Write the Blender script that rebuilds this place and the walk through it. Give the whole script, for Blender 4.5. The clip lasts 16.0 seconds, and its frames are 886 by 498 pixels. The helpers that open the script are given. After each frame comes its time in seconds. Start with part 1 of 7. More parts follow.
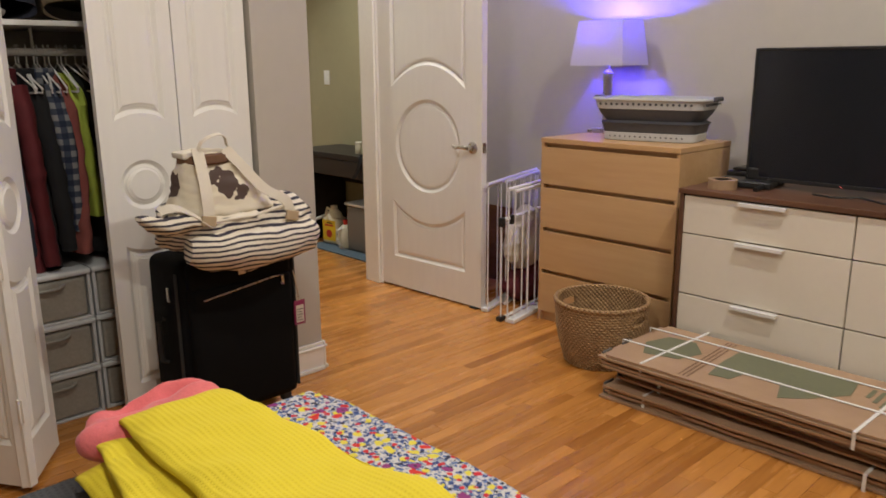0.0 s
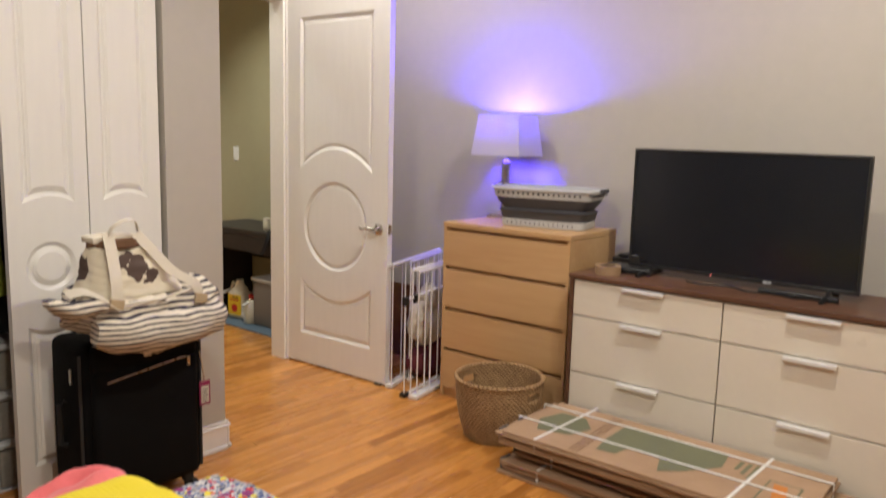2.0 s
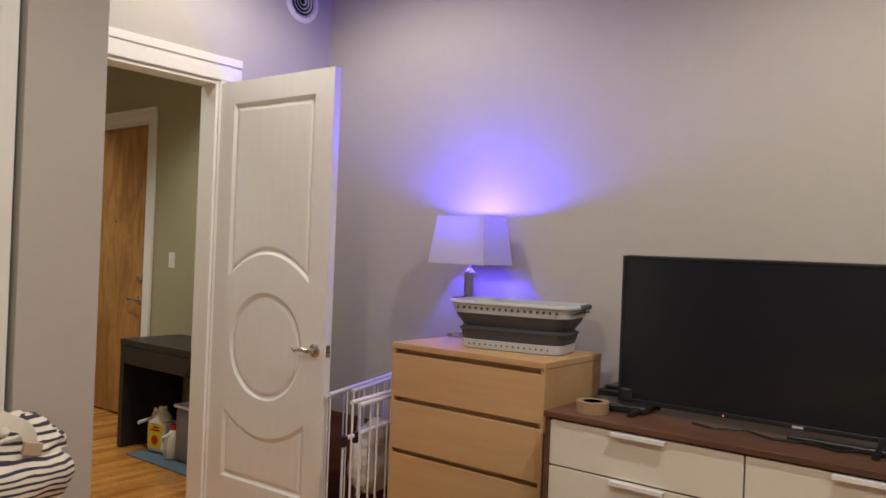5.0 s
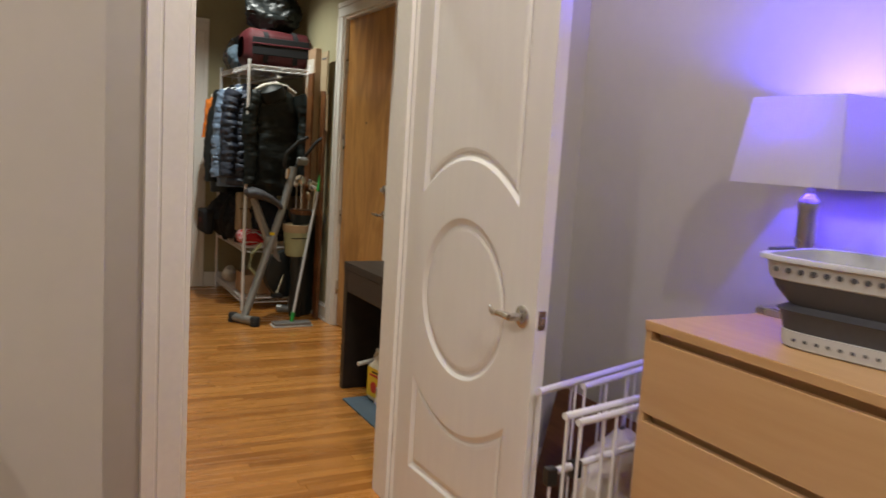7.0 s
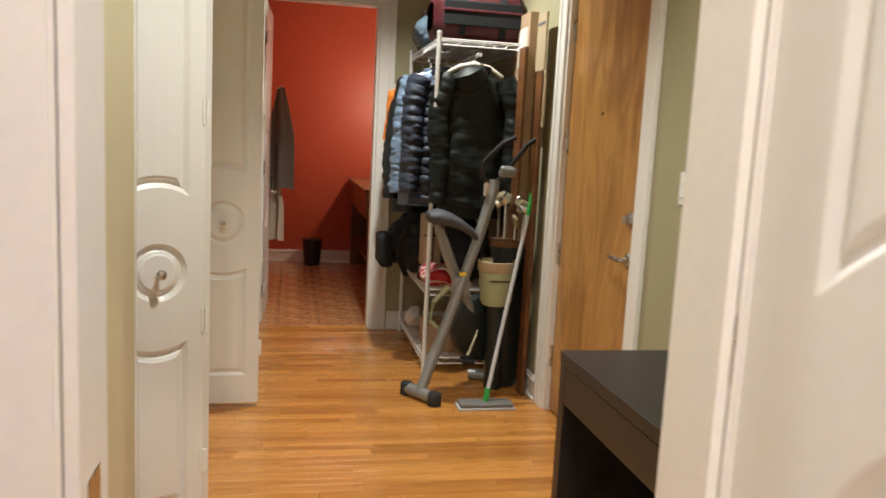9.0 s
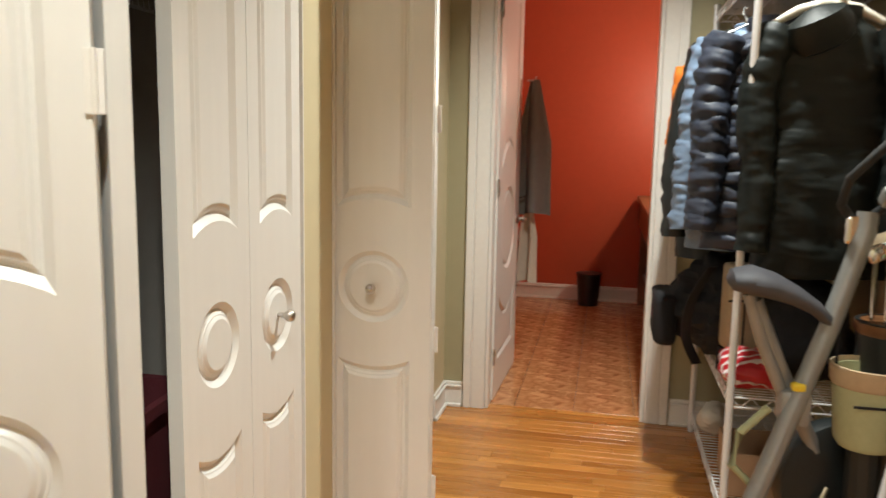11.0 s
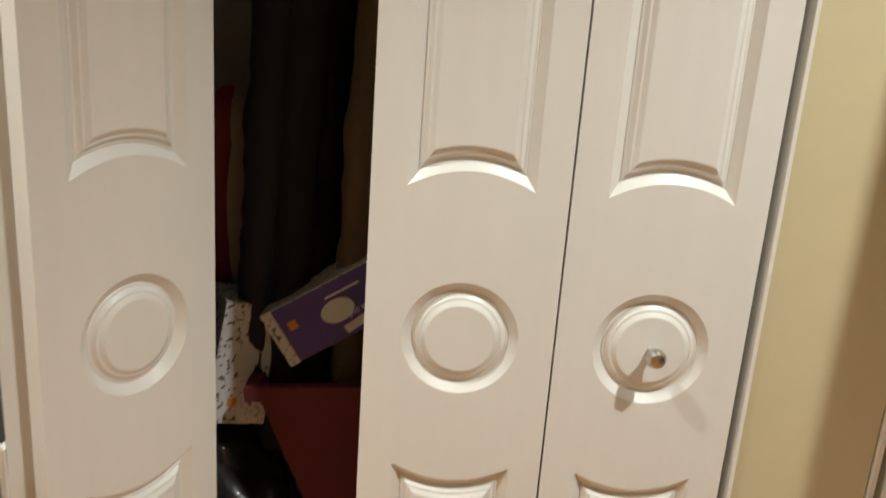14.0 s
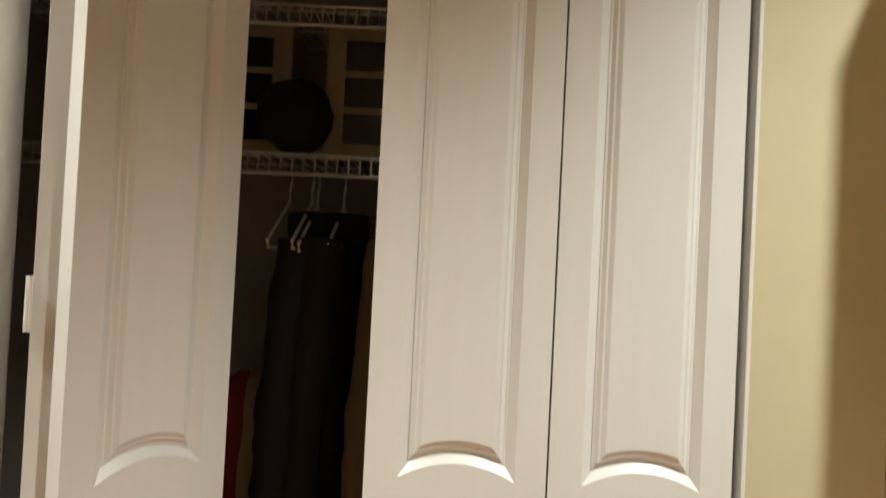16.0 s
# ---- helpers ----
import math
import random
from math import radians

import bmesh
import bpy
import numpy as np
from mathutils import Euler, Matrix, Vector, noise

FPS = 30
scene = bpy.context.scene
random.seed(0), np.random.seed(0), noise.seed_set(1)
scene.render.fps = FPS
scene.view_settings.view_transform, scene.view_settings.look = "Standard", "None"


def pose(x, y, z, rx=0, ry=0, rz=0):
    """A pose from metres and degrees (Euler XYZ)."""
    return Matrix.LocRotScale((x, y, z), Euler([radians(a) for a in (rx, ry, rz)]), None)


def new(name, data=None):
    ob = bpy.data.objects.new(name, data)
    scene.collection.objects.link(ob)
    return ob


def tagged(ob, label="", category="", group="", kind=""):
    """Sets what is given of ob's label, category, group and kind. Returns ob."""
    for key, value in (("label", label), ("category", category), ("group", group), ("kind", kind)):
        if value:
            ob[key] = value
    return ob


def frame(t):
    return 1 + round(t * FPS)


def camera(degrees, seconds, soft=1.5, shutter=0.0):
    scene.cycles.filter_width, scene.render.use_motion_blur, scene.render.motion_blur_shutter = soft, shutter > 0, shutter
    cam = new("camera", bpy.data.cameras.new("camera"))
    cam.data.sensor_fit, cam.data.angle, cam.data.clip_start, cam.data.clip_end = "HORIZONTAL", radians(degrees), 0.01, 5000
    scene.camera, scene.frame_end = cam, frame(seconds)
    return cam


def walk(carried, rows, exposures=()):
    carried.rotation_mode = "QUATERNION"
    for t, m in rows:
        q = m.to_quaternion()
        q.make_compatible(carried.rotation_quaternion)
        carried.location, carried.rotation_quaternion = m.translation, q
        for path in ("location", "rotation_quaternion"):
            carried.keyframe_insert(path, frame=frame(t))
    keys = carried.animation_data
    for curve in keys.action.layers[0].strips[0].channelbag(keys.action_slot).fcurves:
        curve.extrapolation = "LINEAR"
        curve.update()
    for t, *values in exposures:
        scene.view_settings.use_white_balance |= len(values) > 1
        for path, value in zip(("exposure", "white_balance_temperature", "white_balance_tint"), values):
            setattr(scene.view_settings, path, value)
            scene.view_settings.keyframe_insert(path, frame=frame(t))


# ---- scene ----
cam = camera(59.7, 16.0, shutter=0.35)
METRES, EYE, TURN = 8.0, 1.382, -43.7
ROWS = [
    (0.0, 0.0, 0.0, 0.0, -0.09, -13.52, 0.38),
    (0.5, -0.0022, -0.0095, -0.0019, -2.89, -15.85, -0.5),
    (1.0, -0.0018, -0.0146, -0.0025, -4.71, -18.09, -1.68),
    (1.5, -0.0002, -0.0185, 0.0046, -6.38, -16.51, -1.5),
    (2.0, 0.0005, -0.0193, 0.0119, -6.73, -8.42, -1.5),
    (2.5, 0.0026, -0.019, 0.0164, -7.44, -1.13, -1.68),
    (3.0, 0.0036, -0.0182, 0.0185, -9.04, 3.65, -2.14),
    (5.5, 0.0457, 0.1082, 0.0035, -6.69, -2.55, -2.15),
    (6.0, 0.0634, 0.1518, 0.0024, -1.09, -5.28, -4.05),
    (6.5, 0.0686, 0.2033, -0.0005, 8.06, -7.29, -4.46),
    (7.0, 0.0672, 0.2567, 0.0019, 16.19, -7.22, -3.61),
    (7.5, 0.0568, 0.3094, 0.002, 21.86, -7.86, -3.37),
    (8.0, 0.0326, 0.3658, 0.0016, 25.28, -8.55, -2.95),
    (10.5, -0.114, 0.6204, 0.0013, 49.06, -6.74, -2.35),
    (11.0, -0.1407, 0.6608, 0.0004, 55.74, -7.95, -1.04),
    (11.5, -0.1652, 0.7005, -0.0004, 62.98, -9.01, -0.4),
    (12.0, -0.1916, 0.7366, 0.0019, 74.17, -8.14, -0.4),
    (12.5, -0.2102, 0.7671, 0.0028, 94.61, -6.88, -2.03),
    (13.0, -0.2277, 0.7869, 0.0031, 112.8, -7.0, -3.63),
    (13.5, -0.2327, 0.8045, 0.0033, 126.55, -8.38, -3.56),
    (14.0, -0.2312, 0.8167, 0.0009, 132.85, -14.84, -3.95),
    (14.5, -0.2274, 0.8235, 0.001, 134.95, -20.89, -3.94),
    (15.0, -0.2232, 0.8313, 0.0105, 135.15, -18.22, -4.15),
    (15.5, -0.2225, 0.833, 0.0164, 134.23, -7.1, -3.92),
    (16.0, -0.223, 0.8333, 0.0187, 134.33, 1.36, -2.85),
]
EXPOSURES = [(0.0, -0.34), (0.5, -0.24), (1.0, -0.12), (1.5, 0.08), (2.0, -0.08), (2.5, -0.27), (3.2, -0.6), (5.3, -0.52), (6.5, -0.52), (7.0, -0.42), (7.5, -0.3), (8.2, 0.1), (10.3, 0.42), (11.2, 0.6), (12.0, 0.3), (14.5, 0.3), (15.2, 0.28), (16.0, 0.36)]
walk(cam, [(t, pose(0, 0, EYE, 0, 0, TURN) @ pose(METRES * x, METRES * y, METRES * z, 90 + pitch, roll, yaw)) for t, x, y, z, yaw, pitch, roll in ROWS], EXPOSURES)

# ---- light ----
world = bpy.data.worlds.new("night")
world.use_nodes = True
world.node_tree.nodes["Background"].inputs[0].default_value = (0.02, 0.025, 0.04, 1)
world.node_tree.nodes["Background"].inputs[1].default_value = 0.2
scene.world = world
CEIL = 3.15
WARM = (1.0, 0.945, 0.835)
HALLWARM = (0.96, 1.0, 0.94)


def spot_lamp(name, x, y, z, watts, colour, radius=0.05, cone=160, blend=0.48):
    lamp = bpy.data.lights.new(name, "SPOT")
    lamp.energy, lamp.color, lamp.shadow_soft_size = watts, colour, radius
    lamp.spot_size, lamp.spot_blend = radians(cone), blend
    ob = new(name, lamp)
    ob.matrix_world = pose(x, y, z)
    return ob


BED_CANS = [(2.79, 2.97), (2.35, 0.55), (0.6, 1.3), (0.4, -1.2)]
for (lx, ly), lw in zip(BED_CANS, (92, 150, 104, 135)):
    spot_lamp("downlight_beam", lx, ly, CEIL - 0.03, lw, WARM, 0.05, 167, 0.5)
HALL_CANS = [(3.05, 7.15), (2.82, 4.65)]
for (lx, ly), lw in zip(HALL_CANS, (195, 148)):
    spot_lamp("hall_beam", lx, ly, CEIL - 0.03, lw, HALLWARM, 0.04, 112, 0.75)
vanity_bulb = bpy.data.lights.new("vanity_bulb", "POINT")
vanity_bulb.energy, vanity_bulb.color, vanity_bulb.shadow_soft_size = 32.0, (1.0, 0.86, 0.66), 0.05
new("vanity_bulb", vanity_bulb).matrix_world = pose(3.60, 10.4, 1.82)
bulb = bpy.data.lights.new("blue_bulb", "POINT")
bulb.energy, bulb.color, bulb.shadow_soft_size = 66.0, (0.055, 0.038, 1.0), 0.02
new("blue_bulb", bulb).matrix_world = pose(3.650, 2.525, 1.560)


# ---- materials ----
def material(name, colour, rough=0.5, metal=0.0, vary=0.08, scale=4.0, bump=0.0, bump_scale=120.0, stretch=(1, 1, 1), sheen=0.0, coat=0.0, piece=0.0, spec=0.5):
    """A surface whose colour varies at two scales, with fine relief."""
    m = bpy.data.materials.new(name)
    m.use_nodes = True
    nt = m.node_tree
    n, link = nt.nodes, nt.links
    b = n["Principled BSDF"]
    b.inputs["Roughness"].default_value = rough
    b.inputs["Metallic"].default_value = metal
    b.inputs["Sheen Weight"].default_value = sheen
    b.inputs["Coat Weight"].default_value = coat
    b.inputs["Specular IOR Level"].default_value = spec
    tc = n.new("ShaderNodeTexCoord")
    mp = n.new("ShaderNodeMapping")
    mp.inputs["Scale"].default_value = stretch
    link.new(tc.outputs["Object"], mp.inputs["Vector"])
    n1, n2 = n.new("ShaderNodeTexNoise"), n.new("ShaderNodeTexNoise")
    n1.inputs["Scale"].default_value, n1.inputs["Detail"].default_value = scale, 4
    n2.inputs["Scale"].default_value, n2.inputs["Detail"].default_value = scale * 14, 6
    for q in (n1, n2):
        link.new(mp.outputs[0], q.inputs["Vector"])
    mix = n.new("ShaderNodeMath")
    mix.operation = "MULTIPLY_ADD"
    mix.inputs[1].default_value = 0.55
    link.new(n2.outputs[0], mix.inputs[0])
    half = n.new("ShaderNodeMath")
    half.operation = "MULTIPLY"
    half.inputs[1].default_value = 0.45
    link.new(n1.outputs[0], half.inputs[0])
    link.new(half.outputs[0], mix.inputs[2])
    ramp = n.new("ShaderNodeValToRGB")
    lo, hi = [c * (1 - vary) for c in colour], [min(1, c * (1 + vary)) for c in colour]
    ramp.color_ramp.elements[0].position, ramp.color_ramp.elements[1].position = 0.3, 0.7
    ramp.color_ramp.elements[0].color, ramp.color_ramp.elements[1].color = (*lo, 1), (*hi, 1)
    link.new(mix.outputs[0], ramp.inputs[0])
    out = ramp.outputs[0]
    if piece:
        info, hsv = n.new("ShaderNodeObjectInfo"), n.new("ShaderNodeHueSaturation")
        mr = n.new("ShaderNodeMapRange")
        mr.inputs["To Min"].default_value, mr.inputs["To Max"].default_value = 1 - piece, 1 + piece
        link.new(info.outputs["Random"], mr.inputs["Value"])
        link.new(mr.outputs[0], hsv.inputs["Value"])
        link.new(out, hsv.inputs["Color"])
        out = hsv.outputs[0]
    link.new(out, b.inputs["Base Color"])
    rr = n.new("ShaderNodeMapRange")
    rr.inputs["To Min"].default_value, rr.inputs["To Max"].default_value = max(0.02, rough - 0.07), min(1, rough + 0.07)
    link.new(n1.outputs[0], rr.inputs["Value"])
    link.new(rr.outputs[0], b.inputs["Roughness"])
    if bump:
        n3, bp = n.new("ShaderNodeTexNoise"), n.new("ShaderNodeBump")
        n3.inputs["Scale"].default_value, n3.inputs["Detail"].default_value = bump_scale, 3
        link.new(mp.outputs[0], n3.inputs["Vector"])
        bp.inputs["Strength"].default_value, bp.inputs["Distance"].default_value = bump, 0.004
        link.new(n3.outputs[0], bp.inputs["Height"])
        link.new(bp.outputs[0], b.inputs["Normal"])
    return m


def wood(name, dark, light, rough=0.35, axis="X", grain=18.0, random_piece=True, coat=0.0, tone=0.5):
    """Long grain along one axis; each board takes its own tone and cut."""
    m = bpy.data.materials.new(name)
    m.use_nodes = True
    nt = m.node_tree
    n, link = nt.nodes, nt.links
    b = n["Principled BSDF"]
    b.inputs["Coat Weight"].default_value, b.inputs["Coat Roughness"].default_value = coat, 0.2
    tc, info, geo = n.new("ShaderNodeTexCoord"), n.new("ShaderNodeObjectInfo"), n.new("ShaderNodeNewGeometry")
    add, fr = n.new("ShaderNodeMath"), n.new("ShaderNodeMath")
    add.operation, fr.operation = "ADD", "FRACT"
    link.new(info.outputs["Random"], add.inputs[0])
    link.new(geo.outputs["Random Per Island"], add.inputs[1])
    link.new(add.outputs[0], fr.inputs[0])
    shift = n.new("ShaderNodeVectorMath")
    shift.operation = "MULTIPLY_ADD"
    shift.inputs[1].default_value = (37.0, 53.0, 19.0) if random_piece else (0, 0, 0)
    comb = n.new("ShaderNodeCombineXYZ")
    for i in range(3):
        link.new(fr.outputs[0], comb.inputs[i])
    link.new(comb.outputs[0], shift.inputs[0])
    link.new(tc.outputs["Object"], shift.inputs[2])
    mp = n.new("ShaderNodeMapping")
    mp.inputs["Scale"].default_value = {"X": (0.09, 1, 1), "Y": (1, 0.09, 1), "Z": (1, 1, 0.09)}[axis]
    link.new(shift.outputs[0], mp.inputs["Vector"])
    n1, n2 = n.new("ShaderNodeTexNoise"), n.new("ShaderNodeTexNoise")
    n1.inputs["Scale"].default_value, n1.inputs["Detail"].default_value, n1.inputs["Distortion"].default_value = grain, 5, 0.6
    n2.inputs["Scale"].default_value, n2.inputs["Detail"].default_value = grain * 7, 3
    link.new(mp.outputs[0], n1.inputs["Vector"])
    link.new(mp.outputs[0], n2.inputs["Vector"])
    mm = n.new("ShaderNodeMath")
    mm.operation = "MULTIPLY_ADD"
    mm.inputs[1].default_value = 0.3
    link.new(n2.outputs[0], mm.inputs[0])
    sc = n.new("ShaderNodeMath")
    sc.operation = "MULTIPLY"
    sc.inputs[1].default_value = 0.7
    link.new(n1.outputs[0], sc.inputs[0])
    link.new(sc.outputs[0], mm.inputs[2])
    t2 = n.new("ShaderNodeMath")
    t2.operation = "MULTIPLY_ADD"
    t2.inputs[1].default_value = tone if random_piece else 0.0
    link.new(fr.outputs[0], t2.inputs[0])
    link.new(mm.outputs[0], t2.inputs[2])
    ramp = n.new("ShaderNodeValToRGB")
    ramp.color_ramp.elements[0].position = 0.35
    ramp.color_ramp.elements[1].position = 0.7 + (tone if random_piece else 0) * 0.6
    ramp.color_ramp.elements[0].color, ramp.color_ramp.elements[1].color = (*dark, 1), (*light, 1)
    link.new(t2.outputs[0], ramp.inputs[0])
    link.new(ramp.outputs[0], b.inputs["Base Color"])
    rr = n.new("ShaderNodeMapRange")
    rr.inputs["To Min"].default_value, rr.inputs["To Max"].default_value = rough - 0.06, rough + 0.1
    link.new(n1.outputs[0], rr.inputs["Value"])
    link.new(rr.outputs[0], b.inputs["Roughness"])
    bp = n.new("ShaderNodeBump")
    bp.inputs["Strength"].default_value, bp.inputs["Distance"].default_value = 0.12, 0.002
    link.new(mm.outputs[0], bp.inputs["Height"])
    link.new(bp.outputs[0], b.inputs["Normal"])
    return m


def patterned(name, rough, build):
    """A cloth or print: build(nodes, links, coordinates) returns the colour and, if any, the height socket."""
    m = bpy.data.materials.new(name)
    m.use_nodes = True
    n, link = m.node_tree.nodes, m.node_tree.links
    b = n["Principled BSDF"]
    b.inputs["Roughness"].default_value = rough
    tc = n.new("ShaderNodeTexCoord")
    colour, height, depth = build(n, link, tc.outputs["Object"])
    link.new(colour, b.inputs["Base Color"])
    if height is not None:
        bp = n.new("ShaderNodeBump")
        bp.inputs["Strength"].default_value, bp.inputs["Distance"].default_value = 0.8, depth
        link.new(height, bp.inputs["Height"])
        link.new(bp.outputs[0], b.inputs["Normal"])
    return m


def math_node(n, link, op, a, b=None, c=None):
    q = n.new("ShaderNodeMath")
    q.operation = op
    for i, v in enumerate((a, b, c)):
        if v is None:
            continue
        if isinstance(v, (int, float)):
            q.inputs[i].default_value = v
        else:
            link.new(v, q.inputs[i])
    return q.outputs[0]


def mix_colour(n, link, fac, a, b):
    q = n.new("ShaderNodeMix")
    q.data_type = "RGBA"
    link.new(fac, q.inputs[0])
    for socket, v in ((q.inputs[6], a), (q.inputs[7], b)):
        if isinstance(v, tuple):
            socket.default_value = (*v, 1)
        else:
            link.new(v, socket)
    return q.outputs[2]


def floral(n, link, co):
    colour = None
    base = (0.57, 0.56, 0.55)
    layers = [(70, 0.46, (0.10, 0.16, 0.34), 0.75, (3, 0, 0)), (52, 0.44, (0.03, 0.06, 0.20), 0.65, (0, 7, 0)), (60, 0.40, (0.30, 0.33, 0.40), 0.5, (4, 2, 0)), (55, 0.36, (0.02, 0.02, 0.04), 0.5, (9, 3, 0)),
              (27, 0.40, (0.70, 0.60, 0.06), 0.5, (1, 9, 0)), (36, 0.36, (0.55, 0.02, 0.03), 0.45, (5, 5, 0)), (14, 0.25, (0.25, 0.03, 0.17), 0.6, (2, 4, 0)), (14, 0.20, (0.60, 0.03, 0.02), 0.6, (2.022, 4.015, 0)), (14, 0.07, (0.02, 0.02, 0.03), 0.6, (2.0, 4.0, 0))]
    for scale, size, tint, share, off in layers:
        mp, v, v2 = n.new("ShaderNodeMapping"), n.new("ShaderNodeTexVoronoi"), n.new("ShaderNodeTexNoise")
        mp.inputs["Location"].default_value = off
        link.new(co, mp.inputs["Vector"])
        mp.inputs["Scale"].default_value = (1, 1, 0.02)
        v2.inputs["Scale"].default_value = scale * 1.5
        link.new(co, v2.inputs["Vector"])
        wob = n.new("ShaderNodeVectorMath")
        wob.operation = "MULTIPLY_ADD"
        wob.inputs[1].default_value = (0.6 / scale, 0.6 / scale, 0)
        link.new(v2.outputs["Color"], wob.inputs[0])
        link.new(mp.outputs[0], wob.inputs[2])
        v.inputs["Scale"].default_value = scale * 1.3
        link.new(wob.outputs[0], v.inputs["Vector"])
        near = math_node(n, link, "LESS_THAN", v.outputs["Distance"], size)
        sep = n.new("ShaderNodeSeparateColor")
        link.new(v.outputs["Color"], sep.inputs[0])
        pick = math_node(n, link, "LESS_THAN", sep.outputs[0], share)
        fac = math_node(n, link, "MULTIPLY", near, pick)
        colour = mix_colour(n, link, fac, base if colour is None else colour, tint)
    return colour, None, 0


def waffle(tint, hollow_shade, pitch_u, pitch_v, depth):
    def build(n, link, co):
        sep = n.new("ShaderNodeSeparateXYZ")
        link.new(co, sep.inputs[0])
        su = math_node(n, link, "ABSOLUTE", math_node(n, link, "SINE", math_node(n, link, "MULTIPLY", sep.outputs[0], math.pi / pitch_u)))
        sv = math_node(n, link, "ABSOLUTE", math_node(n, link, "SINE", math_node(n, link, "MULTIPLY", sep.outputs[1], math.pi / pitch_v)))
        h = math_node(n, link, "MAXIMUM", su, math_node(n, link, "MULTIPLY", sv, 0.9))
        fuzz = n.new("ShaderNodeTexNoise")
        fuzz.inputs["Scale"].default_value, fuzz.inputs["Detail"].default_value = 220, 4
        link.new(co, fuzz.inputs["Vector"])
        h2 = math_node(n, link, "MULTIPLY_ADD", fuzz.outputs[0], 0.35, h)
        # the weave's hollows go darker in colour, painting in their shade
        return mix_colour(n, link, h, hollow_shade, tint), h2, depth
    return build


def stripes(light, dark, pitch, share, axis, wobble, shift=0.0):
    def build(n, link, co):
        sep, nz = n.new("ShaderNodeSeparateXYZ"), n.new("ShaderNodeTexNoise")
        nz.inputs["Scale"].default_value = 5
        link.new(co, nz.inputs["Vector"])
        link.new(co, sep.inputs[0])
        p = math_node(n, link, "MULTIPLY_ADD", nz.outputs[0], wobble, sep.outputs[axis])
        f = math_node(n, link, "FRACT", math_node(n, link, "DIVIDE", math_node(n, link, "ADD", p, shift), pitch))
        fac = math_node(n, link, "LESS_THAN", f, share)
        weave = n.new("ShaderNodeTexNoise")
        weave.inputs["Scale"].default_value = 400
        link.new(co, weave.inputs["Vector"])
        return mix_colour(n, link, fac, light, dark), weave.outputs[0], 0.001
    return build


def blotches(light, dark, scale, level, offset=(0, 0, 0)):
    def build(n, link, co):
        nz, mp = n.new("ShaderNodeTexNoise"), n.new("ShaderNodeMapping")
        mp.inputs["Location"].default_value = offset
        link.new(co, mp.inputs["Vector"])
        nz.inputs["Scale"].default_value, nz.inputs["Detail"].default_value = scale, 2
        link.new(mp.outputs[0], nz.inputs["Vector"])
        fac = math_node(n, link, "GREATER_THAN", nz.outputs[0], level)
        weave = n.new("ShaderNodeTexNoise")
        weave.inputs["Scale"].default_value = 350
        link.new(co, weave.inputs["Vector"])
        return mix_colour(n, link, fac, light, dark), weave.outputs[0], 0.001
    return build


def plaid(a, b, c, pitch):
    def build(n, link, co):
        sep = n.new("ShaderNodeSeparateXYZ")
        link.new(co, sep.inputs[0])
        u = math_node(n, link, "LESS_THAN", math_node(n, link, "FRACT", math_node(n, link, "DIVIDE", sep.outputs[1], pitch)), 0.5)
        v = math_node(n, link, "LESS_THAN", math_node(n, link, "FRACT", math_node(n, link, "DIVIDE", sep.outputs[2], pitch)), 0.5)
        return mix_colour(n, link, u, mix_colour(n, link, v, a, b), mix_colour(n, link, v, b, c)), None, 0
    return build


def basket_weave(n, link, co):
    sep = n.new("ShaderNodeSeparateXYZ")
    link.new(co, sep.inputs[0])
    ang = math_node(n, link, "ARCTAN2", sep.outputs[1], sep.outputs[0])
    s1 = math_node(n, link, "SINE", math_node(n, link, "MULTIPLY", ang, 60.0))
    row = math_node(n, link, "MULTIPLY", sep.outputs[2], math.pi / 0.011)
    s2 = math_node(n, link, "SINE", row)
    h = math_node(n, link, "MULTIPLY", s1, s2)
    nz = n.new("ShaderNodeTexNoise")
    nz.inputs["Scale"].default_value, nz.inputs["Detail"].default_value = 30, 4
    link.new(co, nz.inputs["Vector"])
    # random brown tone, plus shade between strands put into the colour
    k = math_node(n, link, "MULTIPLY_ADD", h, 0.3, nz.outputs[0])
    return mix_colour(n, link, k, (0.17, 0.088, 0.034), (0.52, 0.33, 0.16)), h, 0.004


def marble_tile(n, link, co):
    nz, n2 = n.new("ShaderNodeTexNoise"), n.new("ShaderNodeTexNoise")
    nz.inputs["Scale"].default_value, nz.inputs["Detail"].default_value, nz.inputs["Distortion"].default_value = 14, 8, 1.2
    n2.inputs["Scale"].default_value = 60
    link.new(co, nz.inputs["Vector"])
    link.new(co, n2.inputs["Vector"])
    k = math_node(n, link, "MULTIPLY_ADD", math_node(n, link, "SUBTRACT", nz.outputs[0], 0.5), 3.0, 0.5)
    return mix_colour(n, link, k, (0.34, 0.14, 0.052), (0.66, 0.34, 0.15)), None, 0


def corrugated(n, link, co):
    nz = n.new("ShaderNodeTexNoise")
    nz.inputs["Scale"].default_value, nz.inputs["Detail"].default_value = 6, 6
    link.new(co, nz.inputs["Vector"])
    w = n.new("ShaderNodeTexWave")
    w.inputs["Scale"].default_value = 60
    link.new(co, w.inputs["Vector"])
    return mix_colour(n, link, nz.outputs[0], (0.30, 0.185, 0.105), (0.48, 0.32, 0.20)), w.outputs[0], 0.0006


